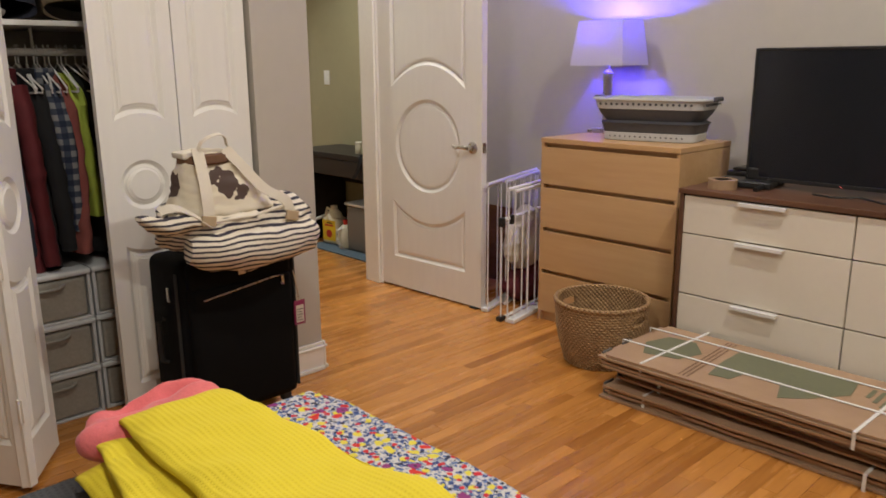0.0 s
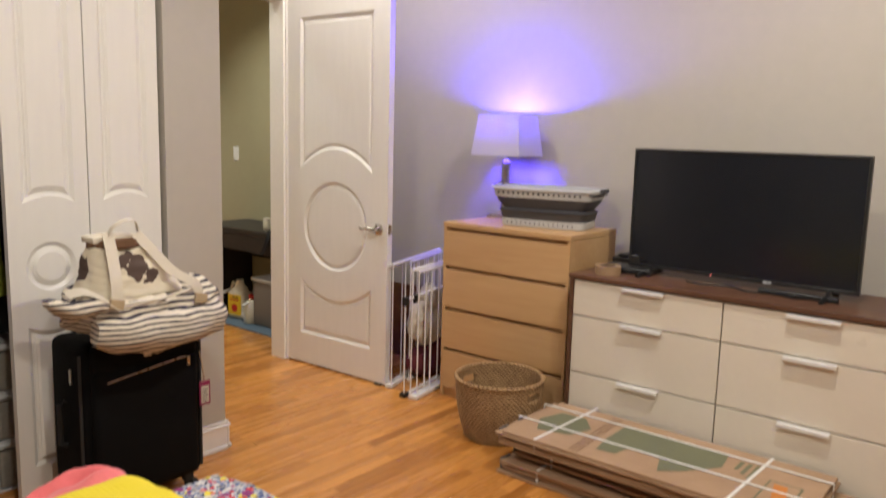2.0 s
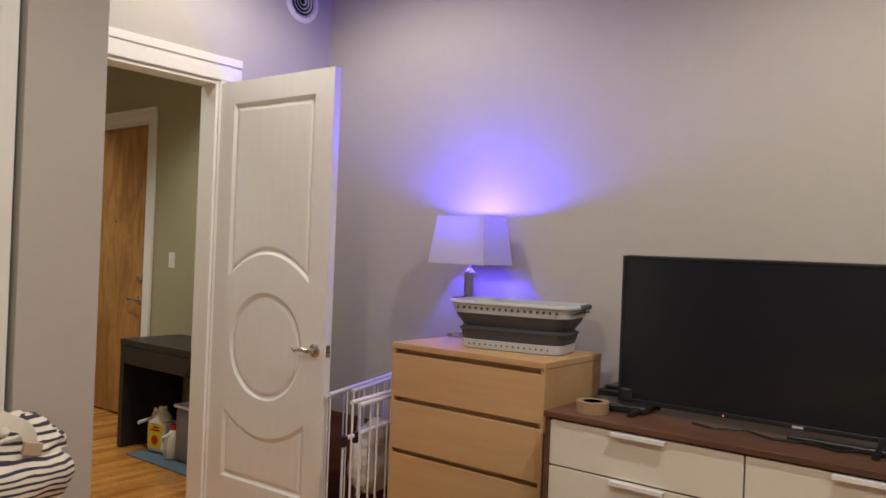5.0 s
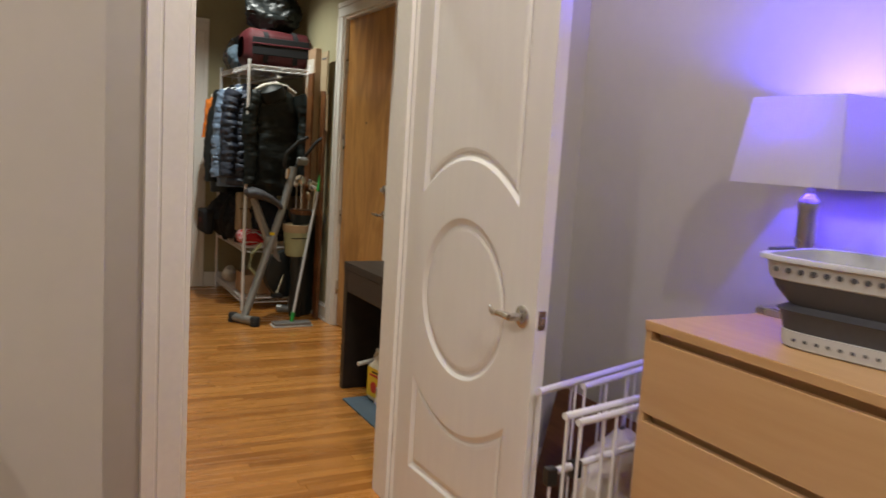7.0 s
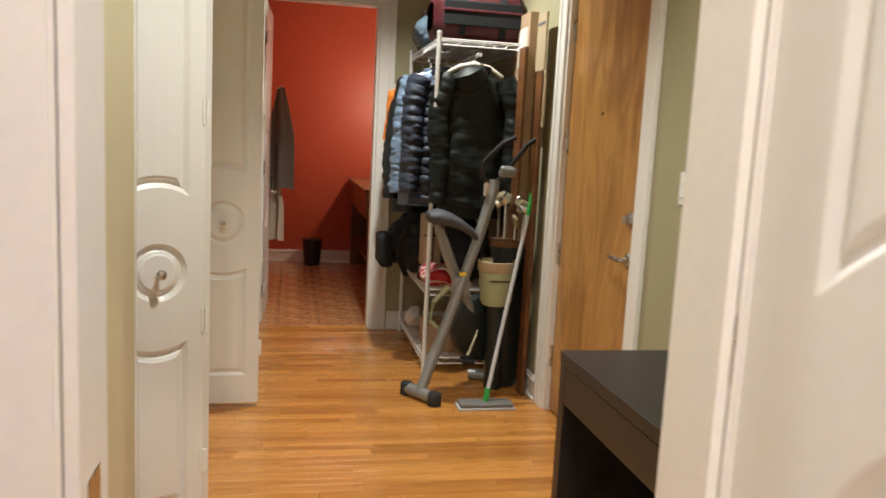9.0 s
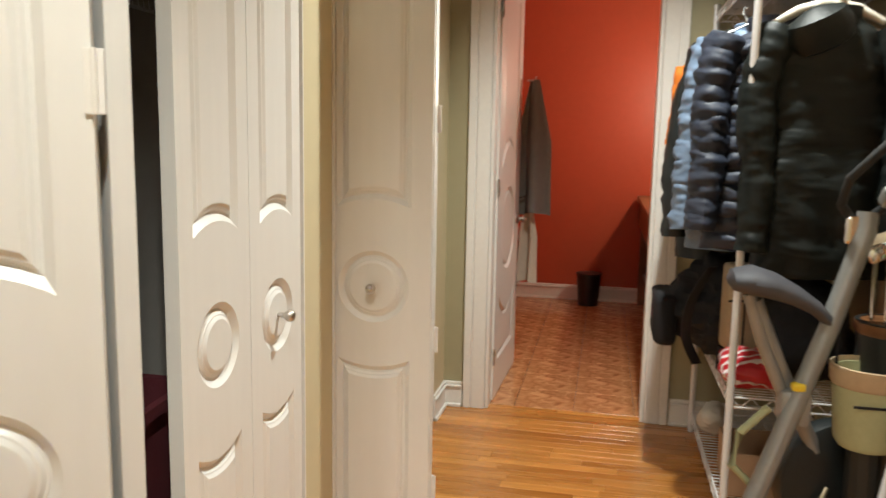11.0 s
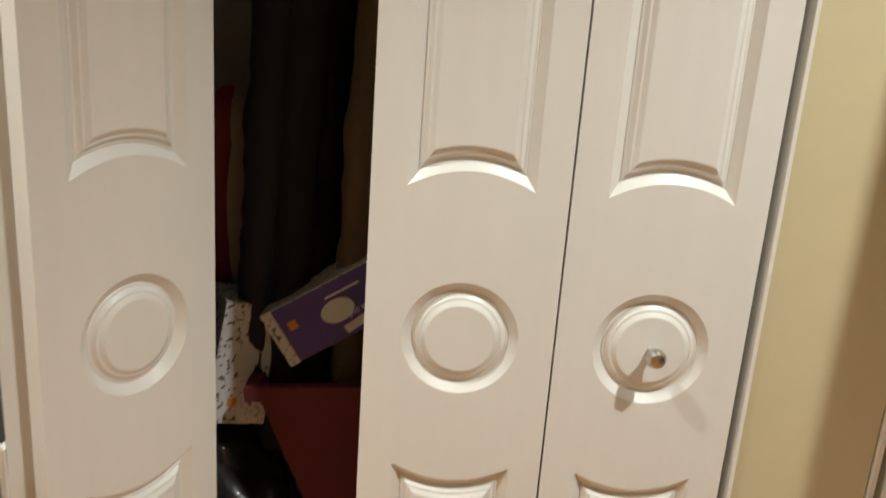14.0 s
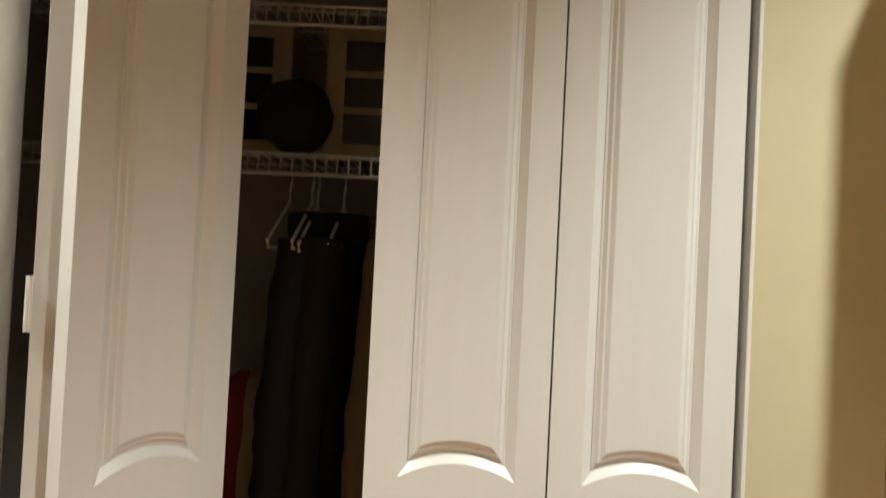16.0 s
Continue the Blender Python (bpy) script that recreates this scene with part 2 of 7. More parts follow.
M = {}
M["wall"] = material("grey_wall_paint", (0.455, 0.42, 0.365), 0.6, vary=0.03, scale=1.2, bump=0.05, bump_scale=300)
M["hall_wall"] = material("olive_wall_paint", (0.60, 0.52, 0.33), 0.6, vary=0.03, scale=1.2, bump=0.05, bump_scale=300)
# the hall olive at about six tenths, for the east and north walls
M["olive_wall"] = material("darker_olive_wall", (0.36, 0.325, 0.20), 0.6, vary=0.03, scale=1.2, bump=0.05, bump_scale=300)
M["red_wall"] = material("red_wall_paint", (0.42, 0.07, 0.028), 0.45, vary=0.05, scale=1.5, bump=0.05, bump_scale=250)
M["ceiling"] = material("ceiling_paint", (0.75, 0.74, 0.72), 0.7, vary=0.02, scale=1.0, bump=0.05, bump_scale=200)
M["closet_wall"] = material("closet_paint", (0.45, 0.42, 0.38), 0.7, vary=0.05, scale=2.0)
M["white"] = material("white_door_paint", (0.76, 0.74, 0.70), 0.38, vary=0.03, scale=2.0, bump=0.06, bump_scale=60, stretch=(1, 1, 0.15))
M["trim"] = material("white_trim_paint", (0.78, 0.75, 0.70), 0.35, vary=0.04, scale=3.0, bump=0.05, bump_scale=60)
M["plank"] = wood("oak_strip_floor", (0.285, 0.098, 0.016), (0.62, 0.270, 0.062), 0.25, "X", 12.0, tone=0.30, coat=0.25)
M["floor_gap"] = material("floor_underlay", (0.10, 0.04, 0.012), 0.8)
M["birch"] = wood("birch_veneer", (0.50, 0.30, 0.135), (0.60, 0.39, 0.20), 0.4, "Y", 5.0, random_piece=False)
M["walnut"] = wood("walnut_veneer", (0.075, 0.033, 0.018), (0.15, 0.07, 0.038), 0.4, "Y", 9.0, random_piece=False)


def ply_figure(n, link, co):
    mp, nz, n2 = n.new("ShaderNodeMapping"), n.new("ShaderNodeTexNoise"), n.new("ShaderNodeTexNoise")
    mp.inputs["Scale"].default_value = (1, 3.2, 0.75)
    link.new(co, mp.inputs["Vector"])
    nz.inputs["Scale"].default_value, nz.inputs["Detail"].default_value, nz.inputs["Distortion"].default_value = 1.7, 4, 1.6
    link.new(mp.outputs[0], nz.inputs["Vector"])
    m2 = n.new("ShaderNodeMapping")
    m2.inputs["Scale"].default_value = (1, 60, 1.6)
    link.new(co, m2.inputs["Vector"])
    n2.inputs["Scale"].default_value, n2.inputs["Detail"].default_value = 3, 4
    link.new(m2.outputs[0], n2.inputs["Vector"])
    ring = math_node(n, link, "PINGPONG", math_node(n, link, "MULTIPLY", nz.outputs[0], 5.0), 1.0)
    k = math_node(n, link, "MULTIPLY_ADD", math_node(n, link, "SUBTRACT", n2.outputs[0], 0.5), 0.5, math_node(n, link, "MULTIPLY_ADD", ring, 0.55, 0.2))
    return mix_colour(n, link, k, (0.23, 0.09, 0.018), (0.55, 0.29, 0.085)), n2.outputs[0], 0.0006


M["ply"] = patterned("varnished_ply_door", 0.33, ply_figure)
M["espresso"] = wood("black_brown_laminate", (0.012, 0.009, 0.008), (0.03, 0.022, 0.018), 0.42, "Y", 14.0, random_piece=False)
M["vanity"] = wood("vanity_wood", (0.10, 0.035, 0.012), (0.24, 0.10, 0.035), 0.35, "Y", 8.0, random_piece=False)
M["lacquer"] = material("white_lacquer", (0.72, 0.67, 0.58), 0.3, vary=0.02, scale=2.0)
M["metal_white"] = material("white_enamel_metal", (0.74, 0.73, 0.72), 0.32, vary=0.04, scale=8)
M["nickel"] = material("brushed_nickel", (0.55, 0.52, 0.48), 0.28, 1.0, vary=0.08, scale=20)
M["chrome"] = material("chrome", (0.72, 0.70, 0.68), 0.14, 1.0, vary=0.05, scale=20)
M["black_plastic"] = material("black_plastic", (0.012, 0.012, 0.013), 0.35, vary=0.2, scale=20)
M["screen"] = material("dark_screen", (0.005, 0.007, 0.012), 0.16, vary=0.1, scale=3)
M["suitcase"] = material("black_ballistic_fabric", (0.0035, 0.0035, 0.004), 0.8, vary=0.25, scale=30, bump=0.4, bump_scale=500, spec=0.12)
M["rubber"] = material("black_rubber", (0.014, 0.014, 0.014), 0.7, vary=0.2)
M["bed_grey"] = patterned("grey_waffle_cover", 0.9, waffle((0.065, 0.067, 0.075), (0.035, 0.036, 0.042), 0.014, 0.014, 0.003))
M["yellow"] = patterned("yellow_waffle_blanket", 0.9, waffle((0.76, 0.62, 0.033), (0.68, 0.53, 0.024), 0.012, 0.0095, 0.0022))
M["pink"] = material("pink_fleece", (0.72, 0.16, 0.17), 0.9, vary=0.12, scale=18, bump=0.5, bump_scale=90, sheen=0.2)
M["floral"] = patterned("floral_cotton", 0.85, floral)
M["stripe"] = patterned("striped_cotton", 0.85, stripes((0.70, 0.63, 0.52), (0.035, 0.03, 0.045), 0.0185, 0.40, 2, 0.035))


def cow_patches(n, link, co):
    fac = None
    nz = n.new("ShaderNodeTexNoise")
    nz.inputs["Scale"].default_value, nz.inputs["Detail"].default_value = 16, 2
    link.new(co, nz.inputs["Vector"])
    for c, r in (((-0.055, -0.09, 0.165), 0.062), ((-0.01, -0.10, 0.125), 0.075), ((0.035, -0.11, 0.085), 0.065), ((0.06, -0.11, 0.055), 0.045), ((0.11, -0.12, 0.02), 0.035), ((-0.15, -0.11, 0.03), 0.03), ((-0.16, 0.02, 0.12), 0.07), ((0.16, 0.05, 0.12), 0.06)):
        d = n.new("ShaderNodeVectorMath")
        d.operation = "DISTANCE"
        d.inputs[1].default_value = c
        link.new(co, d.inputs[0])
        f = math_node(n, link, "LESS_THAN", math_node(n, link, "MULTIPLY_ADD", nz.outputs[0], 0.09, d.outputs["Value"]), r + 0.02)
        fac = f if fac is None else math_node(n, link, "MAXIMUM", fac, f)
    weave = n.new("ShaderNodeTexNoise")
    weave.inputs["Scale"].default_value = 350
    link.new(co, weave.inputs["Vector"])
    return mix_colour(n, link, fac, (0.70, 0.63, 0.50), (0.085, 0.055, 0.045)), weave.outputs[0], 0.001


M["cow"] = patterned("cow_print_canvas", 0.85, cow_patches)
M["dark_gloss"] = material("dark_plastic_film", (0.02, 0.02, 0.02), 0.18, vary=0.2, bump=0.8, bump_scale=18)
M["strap"] = material("cream_webbing", (0.68, 0.62, 0.52), 0.85, vary=0.05, scale=20, bump=0.3, bump_scale=300)
M["wicker"] = patterned("woven_wicker", 0.75, basket_weave)
M["cardboard"] = patterned("corrugated_cardboard", 0.8, corrugated)
M["green_print"] = material("green_print", (0.15, 0.155, 0.09), 0.8, vary=0.15, scale=10)
M["brown_print"] = material("brown_print", (0.14, 0.07, 0.035), 0.8, vary=0.15)
M["orange_print"] = material("orange_print", (0.55, 0.20, 0.04), 0.8, vary=0.1)
M["band"] = material("white_strapping", (0.78, 0.77, 0.74), 0.4, vary=0.03)
M["grey_tape"] = material("grey_tape", (0.16, 0.15, 0.145), 0.5, vary=0.08)
M["kraft_tape"] = material("kraft_tape", (0.34, 0.22, 0.13), 0.4, vary=0.06)
M["bin_grey"] = material("grey_bin_plastic", (0.17, 0.16, 0.15), 0.5, vary=0.06)
M["light_grey"] = material("pale_grey_plastic", (0.52, 0.53, 0.54), 0.45, vary=0.04)
M["charcoal"] = material("charcoal_silicone", (0.06, 0.06, 0.07), 0.65, vary=0.08)
M["yellow_plastic"] = material("yellow_label", (0.75, 0.55, 0.03), 0.4, vary=0.05)
M["jug_white"] = material("translucent_white_plastic", (0.66, 0.62, 0.50), 0.4, vary=0.05)
M["red_plastic"] = material("red_plastic", (0.50, 0.02, 0.02), 0.4, vary=0.08)
M["mat_blue"] = material("blue_grey_mat", (0.09, 0.13, 0.17), 0.9, vary=0.2, scale=40, bump=0.6, bump_scale=250)
M["shade"] = material("white_linen_shade", (0.52, 0.50, 0.51), 0.8, vary=0.03, scale=60, bump=0.2, bump_scale=500)
sh = M["shade"].node_tree
tr, mx = sh.nodes.new("ShaderNodeBsdfTranslucent"), sh.nodes.new("ShaderNodeMixShader")
tr.inputs[0].default_value, mx.inputs[0].default_value = (0.9, 0.75, 0.9, 1), 0.13
sh.links.new(sh.nodes["Principled BSDF"].outputs[0], mx.inputs[1])
sh.links.new(tr.outputs[0], mx.inputs[2])
sh.links.new(mx.outputs[0], sh.nodes["Material Output"].inputs[0])
M["clear_wrap"] = material("clear_plastic_wrap", (0.8, 0.8, 0.8), 0.12, vary=0.02, bump=0.6, bump_scale=25)
M["clear_wrap"].node_tree.nodes["Principled BSDF"].inputs["Transmission Weight"].default_value = 0.95
M["down_black"] = material("black_down_nylon", (0.010, 0.013, 0.013), 0.45, vary=0.2, scale=12, bump=0.3, bump_scale=30)
M["down_dark"] = material("dark_green_parka", (0.006, 0.009, 0.008), 0.5, vary=0.2, scale=12, bump=0.4, bump_scale=30, spec=0.3)
M["down_navy"] = material("navy_down_nylon", (0.032, 0.040, 0.064), 0.58, vary=0.2, scale=12, bump=0.3, bump_scale=30)
M["down_blue"] = material("light_blue_down_nylon", (0.18, 0.25, 0.36), 0.55, vary=0.15, scale=12, bump=0.4, bump_scale=30)
M["orange_cloth"] = material("orange_cloth", (0.75, 0.20, 0.02), 0.8, vary=0.1)
M["red_cloth"] = material("dark_red_cloth", (0.085, 0.006, 0.010), 0.85, vary=0.15, scale=20, bump=0.3, bump_scale=80)
M["maroon"] = material("maroon_cloth", (0.10, 0.012, 0.018), 0.85, vary=0.15, scale=20, bump=0.3)
M["rust"] = material("rust_cloth", (0.22, 0.06, 0.05), 0.85, vary=0.15, scale=20, bump=0.3)
M["lime"] = material("lime_cloth", (0.35, 0.44, 0.06), 0.85, vary=0.15, scale=20, bump=0.3)
M["black_cloth"] = material("black_cloth", (0.008, 0.008, 0.010), 0.9, vary=0.3, scale=20, bump=0.3)
M["navy_cloth"] = material("navy_cloth", (0.012, 0.014, 0.028), 0.85, vary=0.25, scale=20, bump=0.3)
M["khaki_cloth"] = material("khaki_cloth", (0.11, 0.075, 0.042), 0.85, vary=0.15, scale=16, bump=0.3)
M["plaid"] = patterned("blue_plaid_cotton", 0.85, plaid((0.01, 0.018, 0.045), (0.04, 0.05, 0.08), (0.22, 0.22, 0.23), 0.045))
M["towel"] = material("grey_towel", (0.17, 0.155, 0.135), 0.95, vary=0.12, scale=30, bump=0.6, bump_scale=250)
M["towel_cream"] = material("cream_towel", (0.55, 0.48, 0.38), 0.95, vary=0.1, scale=30, bump=0.6, bump_scale=250)
M["silver"] = material("silver_grey_tube", (0.27, 0.27, 0.26), 0.38, 0.35, vary=0.06)
M["bucket"] = material("sage_green_canvas", (0.36, 0.38, 0.22), 0.7, vary=0.08)
M["tan_leather"] = material("tan_canvas", (0.42, 0.32, 0.20), 0.7, vary=0.08)
M["green_plastic"] = material("green_plastic", (0.02, 0.30, 0.05), 0.4, vary=0.08)
M["red_bag"] = material("red_nylon_bag", (0.06, 0.003, 0.006), 0.6, vary=0.15, scale=10, bump=0.3)
M["clear_plastic"] = material("frosted_plastic_front", (0.27, 0.255, 0.225), 0.35, vary=0.15, scale=5)
M["tile"] = patterned("polished_brown_tile", 0.13, marble_tile)
M["grout"] = material("tile_grout", (0.20, 0.12, 0.07), 0.8)
M["tissue_purple"] = material("purple_carton", (0.055, 0.03, 0.20), 0.45, vary=0.1)
M["tissue_white"] = patterned("speckled_carton", 0.5, blotches((0.55, 0.55, 0.56), (0.06, 0.06, 0.08), 110, 0.6))
M["cushion"] = patterned("red_white_print_bag", 0.6, stripes((0.42, 0.36, 0.29), (0.22, 0.015, 0.02), 0.13, 0.6, 1, 0.03, 0.045))
M["red_stripe"] = patterned("red_white_striped_plastic", 0.4, stripes((0.50, 0.012, 0.02), (0.72, 0.68, 0.66), 0.045, 0.32, 1, 0.06))
M["old_wood"] = wood("painted_cabinet", (0.33, 0.27, 0.17), (0.42, 0.35, 0.23), 0.5, "Z", 6.0, random_piece=False)
M["cream_paper"] = material("cream_paper", (0.62, 0.58, 0.50), 0.7, vary=0.05)
M["pink_tag"] = material("magenta_tag", (0.25, 0.02, 0.09), 0.5)
M["switch"] = material("white_switch_plastic", (0.78, 0.77, 0.74), 0.3, vary=0.02)
M["lamp_glow"] = bpy.data.materials.new("lamp_lens")
M["lamp_glow"].use_nodes = True
g = M["lamp_glow"].node_tree.nodes["Principled BSDF"]
g.inputs["Emission Color"].default_value, g.inputs["Emission Strength"].default_value = (1, 0.85, 0.65, 1), 12.0
M["bulb_glow"] = bpy.data.materials.new("blue_bulb_glass")
M["bulb_glow"].use_nodes = True
g = M["bulb_glow"].node_tree.nodes["Principled BSDF"]
g.inputs["Emission Color"].default_value, g.inputs["Emission Strength"].default_value = (0.35, 0.2, 1, 1), 25.0
M["standby"] = bpy.data.materials.new("red_standby_light")
M["standby"].use_nodes = True
g = M["standby"].node_tree.nodes["Principled BSDF"]
g.inputs["Emission Color"].default_value, g.inputs["Emission Strength"].default_value = (1, 0.05, 0.03, 1), 4.0


# ---- building helpers ----
def part(name, bm, mat, parent=None, label="", smooth=False):
    """Links a bmesh as one mesh object, under a thing or a part if given."""
    me = bpy.data.meshes.new(name)
    bmesh.ops.recalc_face_normals(bm, faces=bm.faces)
    bm.to_mesh(me)
    bm.free()
    me.materials.append(M[mat])
    if smooth:
        me.shade_smooth()
        me.set_sharp_from_angle(angle=radians(40))
    ob = new(name, me)
    if parent is not None:
        ob.parent = parent
    if label:
        ob["label"] = label
    return ob


def thing(name, x, y, z, turn, label, category, group="", kind=""):
    ob = new(name)
    ob.empty_display_size = 0.1
    ob.matrix_world = pose(x, y, z, 0, 0, turn)
    return tagged(ob, label, category, group, kind)


def box(x0, y0, z0, x1, y1, z1, bevel=0.0, bm=None, segments=2):
    """A box between two corners, with rounded edges if asked."""
    b = bmesh.new()
    bmesh.ops.create_cube(b, size=1)
    for v in b.verts:
        v.co = Vector(((x0 + x1) / 2 + v.co.x * (x1 - x0), (y0 + y1) / 2 + v.co.y * (y1 - y0), (z0 + z1) / 2 + v.co.z * (z1 - z0)))
    if bevel:
        bmesh.ops.bevel(b, geom=b.edges, offset=bevel, segments=segments, profile=0.5, affect="EDGES")
    return merge(bm, b)


def merge(bm, b):
    if bm is None:
        return b
    me = bpy.data.meshes.new("scrap")
    b.to_mesh(me)
    b.free()
    bm.from_mesh(me)
    bpy.data.meshes.remove(me)
    return bm


def sweep(points, radius, bm=None, seg=8, closed=False, flat=1.0):
    """A tube along points; radius may be one number or one for each point. flat squeezes it."""
    b = bmesh.new()
    pts = [Vector(p) for p in points]
    rad = radius if isinstance(radius, (list, tuple)) else [radius] * len(pts)
    rings = []
    for i, p in enumerate(pts):
        if closed:
            d = pts[(i + 1) % len(pts)] - pts[i - 1]
        else:
            d = pts[min(i + 1, len(pts) - 1)] - pts[max(i - 1, 0)]
        q = d.normalized()
        up = Vector((0, 0, 1)) if abs(q.z) < 0.9 else Vector((1, 0, 0))
        s = q.cross(up).normalized()
        u = s.cross(q).normalized()
        rings.append([b.verts.new(p + s * (rad[i] * math.cos(a)) + u * (rad[i] * flat * math.sin(a))) for a in [2 * math.pi * k / seg for k in range(seg)]])
    n = len(rings)
    for i in range(n if closed else n - 1):
        r0, r1 = rings[i], rings[(i + 1) % n]
        for k in range(seg):
            b.faces.new((r0[k], r0[(k + 1) % seg], r1[(k + 1) % seg], r1[k]))
    if not closed:
        b.faces.new(rings[0])
        b.faces.new(rings[-1][::-1])
    return merge(bm, b)


def lathe(profile, bm=None, seg=24, x=0.0, y=0.0, caps=True):
    """A shape turned about the upright axis from (radius, height) pairs."""
    b = bmesh.new()
    rings = [[b.verts.new((x + r * math.cos(2 * math.pi * k / seg), y + r * math.sin(2 * math.pi * k / seg), z)) for k in range(seg)] for r, z in profile]
    for r0, r1 in zip(rings, rings[1:]):
        for k in range(seg):
            b.faces.new((r0[k], r0[(k + 1) % seg], r1[(k + 1) % seg], r1[k]))
    if caps and profile[0][0] > 0.0005:
        b.faces.new(rings[0][::-1])
    if caps and profile[-1][0] > 0.0005:
        b.faces.new(rings[-1])
    return merge(bm, b)


def sheet(nu, nv, place, thick=0.0):
    """A cloth: a grid whose points are given by place(u, v) for u, v from 0 to 1, with thickness."""
    b = bmesh.new()
    g = [[b.verts.new(place(i / nu, j / nv)) for j in range(nv + 1)] for i in range(nu + 1)]
    for i in range(nu):
        for j in range(nv):
            b.faces.new((g[i][j], g[i + 1][j], g[i + 1][j + 1], g[i][j + 1]))
    if thick:
        bmesh.ops.recalc_face_normals(b, faces=b.faces)
        bmesh.ops.solidify(b, geom=b.faces[:], thickness=thick)
    return b


def moved(bm, m):
    bmesh.ops.transform(bm, matrix=m, verts=bm.verts)
    return bm


def wall(name, mat, axis, p0, p1, a0, a1, z0, z1, holes, label):
    """A wall of thickness p0..p1 across x or y, from a0 to a1, with openings (a, a, z, z) through it."""
    bm = bmesh.new()
    cuts_a = sorted({a0, a1, *[h[0] for h in holes], *[h[1] for h in holes]})
    cuts_z = sorted({z0, z1, *[h[2] for h in holes], *[h[3] for h in holes]})

    def solid(i, k):
        if not (0 <= i < len(cuts_a) - 1 and 0 <= k < len(cuts_z) - 1):
            return False
        ma, mz = (cuts_a[i] + cuts_a[i + 1]) / 2, (cuts_z[k] + cuts_z[k + 1]) / 2
        return not any(h[0] < ma < h[1] and h[2] < mz < h[3] for h in holes)

    def quad(*c):
        bm.faces.new([bm.verts.new((p, a, z) if axis == "x" else (a, p, z)) for p, a, z in c])
    for i in range(len(cuts_a) - 1):
        for k in range(len(cuts_z) - 1):
            if not solid(i, k):
                continue
            aa, ab, za, zb = cuts_a[i], cuts_a[i + 1], cuts_z[k], cuts_z[k + 1]
            for p in (p0, p1):
                quad((p, aa, za), (p, ab, za), (p, ab, zb), (p, aa, zb))
            for di, dk, c in ((-1, 0, ((p0, aa, za), (p1, aa, za), (p1, aa, zb), (p0, aa, zb))), (1, 0, ((p0, ab, za), (p1, ab, za), (p1, ab, zb), (p0, ab, zb))),
                              (0, -1, ((p0, aa, za), (p1, aa, za), (p1, ab, za), (p0, ab, za))), (0, 1, ((p0, aa, zb), (p1, aa, zb), (p1, ab, zb), (p0, ab, zb)))):
                if not solid(i + di, k + dk):
                    quad(*c)
    bmesh.ops.remove_doubles(bm, verts=bm.verts, dist=0.0005)
    return tagged(part(name, bm, mat), label, "wall", kind="structure")


def arc_panel(x0, x1, z0, z1, sag_low=0.0, sag_high=0.0, n=14):
    """A panel whose lower or upper edge is an arc (sag lifts the middle), as its outline at any inset."""
    def at(d):
        f = ((x1 - x0 - 2 * d) / (x1 - x0)) ** 2
        lift_low, lift_high = sag_low * (1 - f), sag_high * (1 - f)
        return arc_outline(x0 + d, x1 - d, z0 + d + lift_low, z1 - d + lift_high, sag_low * f, sag_high * f, n)
    return at


def arc_outline(x0, x1, z0, z1, sag_low, sag_high, n):
    low = [(x0 + (x1 - x0) * i / n, z0 + sag_low * (1 - (2 * i / n - 1) ** 2)) for i in range(n + 1)] if sag_low else [(x0, z0), (x1, z0)]
    high = [(x1 - (x1 - x0) * i / n, z1 + sag_high * (1 - (2 * i / n - 1) ** 2)) for i in range(n + 1)] if sag_high else [(x1, z1), (x0, z1)]
    return [Vector(p) for p in low + high]


def circle_panel(x, z, r, n=72):
    return lambda d: [Vector((x + (r - d) * math.cos(2 * math.pi * k / n), z + (r - d) * math.sin(2 * math.pi * k / n))) for k in range(n)]


def moulded_slab(w, z0, z1, thick, panels, profile):
    """A door leaf from x 0 to w whose front (towards -y) carries sunk mouldings round raised fields."""
    b = bmesh.new()
    outer = [b.verts.new((x, 0, z)) for x, z in ((0, z0), (w, z0), (w, z1), (0, z1))]
    edges = [b.edges.new((outer[i], outer[(i + 1) % 4])) for i in range(4)]
    for loop in panels:
        ring = [b.verts.new((p.x, 0, p.y)) for p in loop(0.0)]
        edges += [b.edges.new((ring[i], ring[(i + 1) % len(ring)])) for i in range(len(ring))]
    bmesh.ops.triangle_fill(b, use_beauty=True, use_dissolve=False, edges=edges, normal=(0, -1, 0))
    back = [b.verts.new((x, thick, z)) for x, z in ((0, z0), (w, z0), (w, z1), (0, z1))]
    for i in range(4):
        b.faces.new((outer[i], back[i], back[(i + 1) % 4], outer[(i + 1) % 4]))
    b.faces.new(back)
    return b


LEAF_PROFILE = [(0.0, 0.0), (0.0155, 0.0120), (0.017, 0.0105), (0.0205, 0.0102), (0.0265, 0.0048), (0.0300, 0.0044), (0.0370, 0.0), (0.0390, -0.0004)]
DOOR_PROFILE = [(0.0, 0.0), (0.004, 0.0005), (0.022, 0.012), (0.028, 0.0125), (0.034, 0.0065), (0.046, 0.0045)]


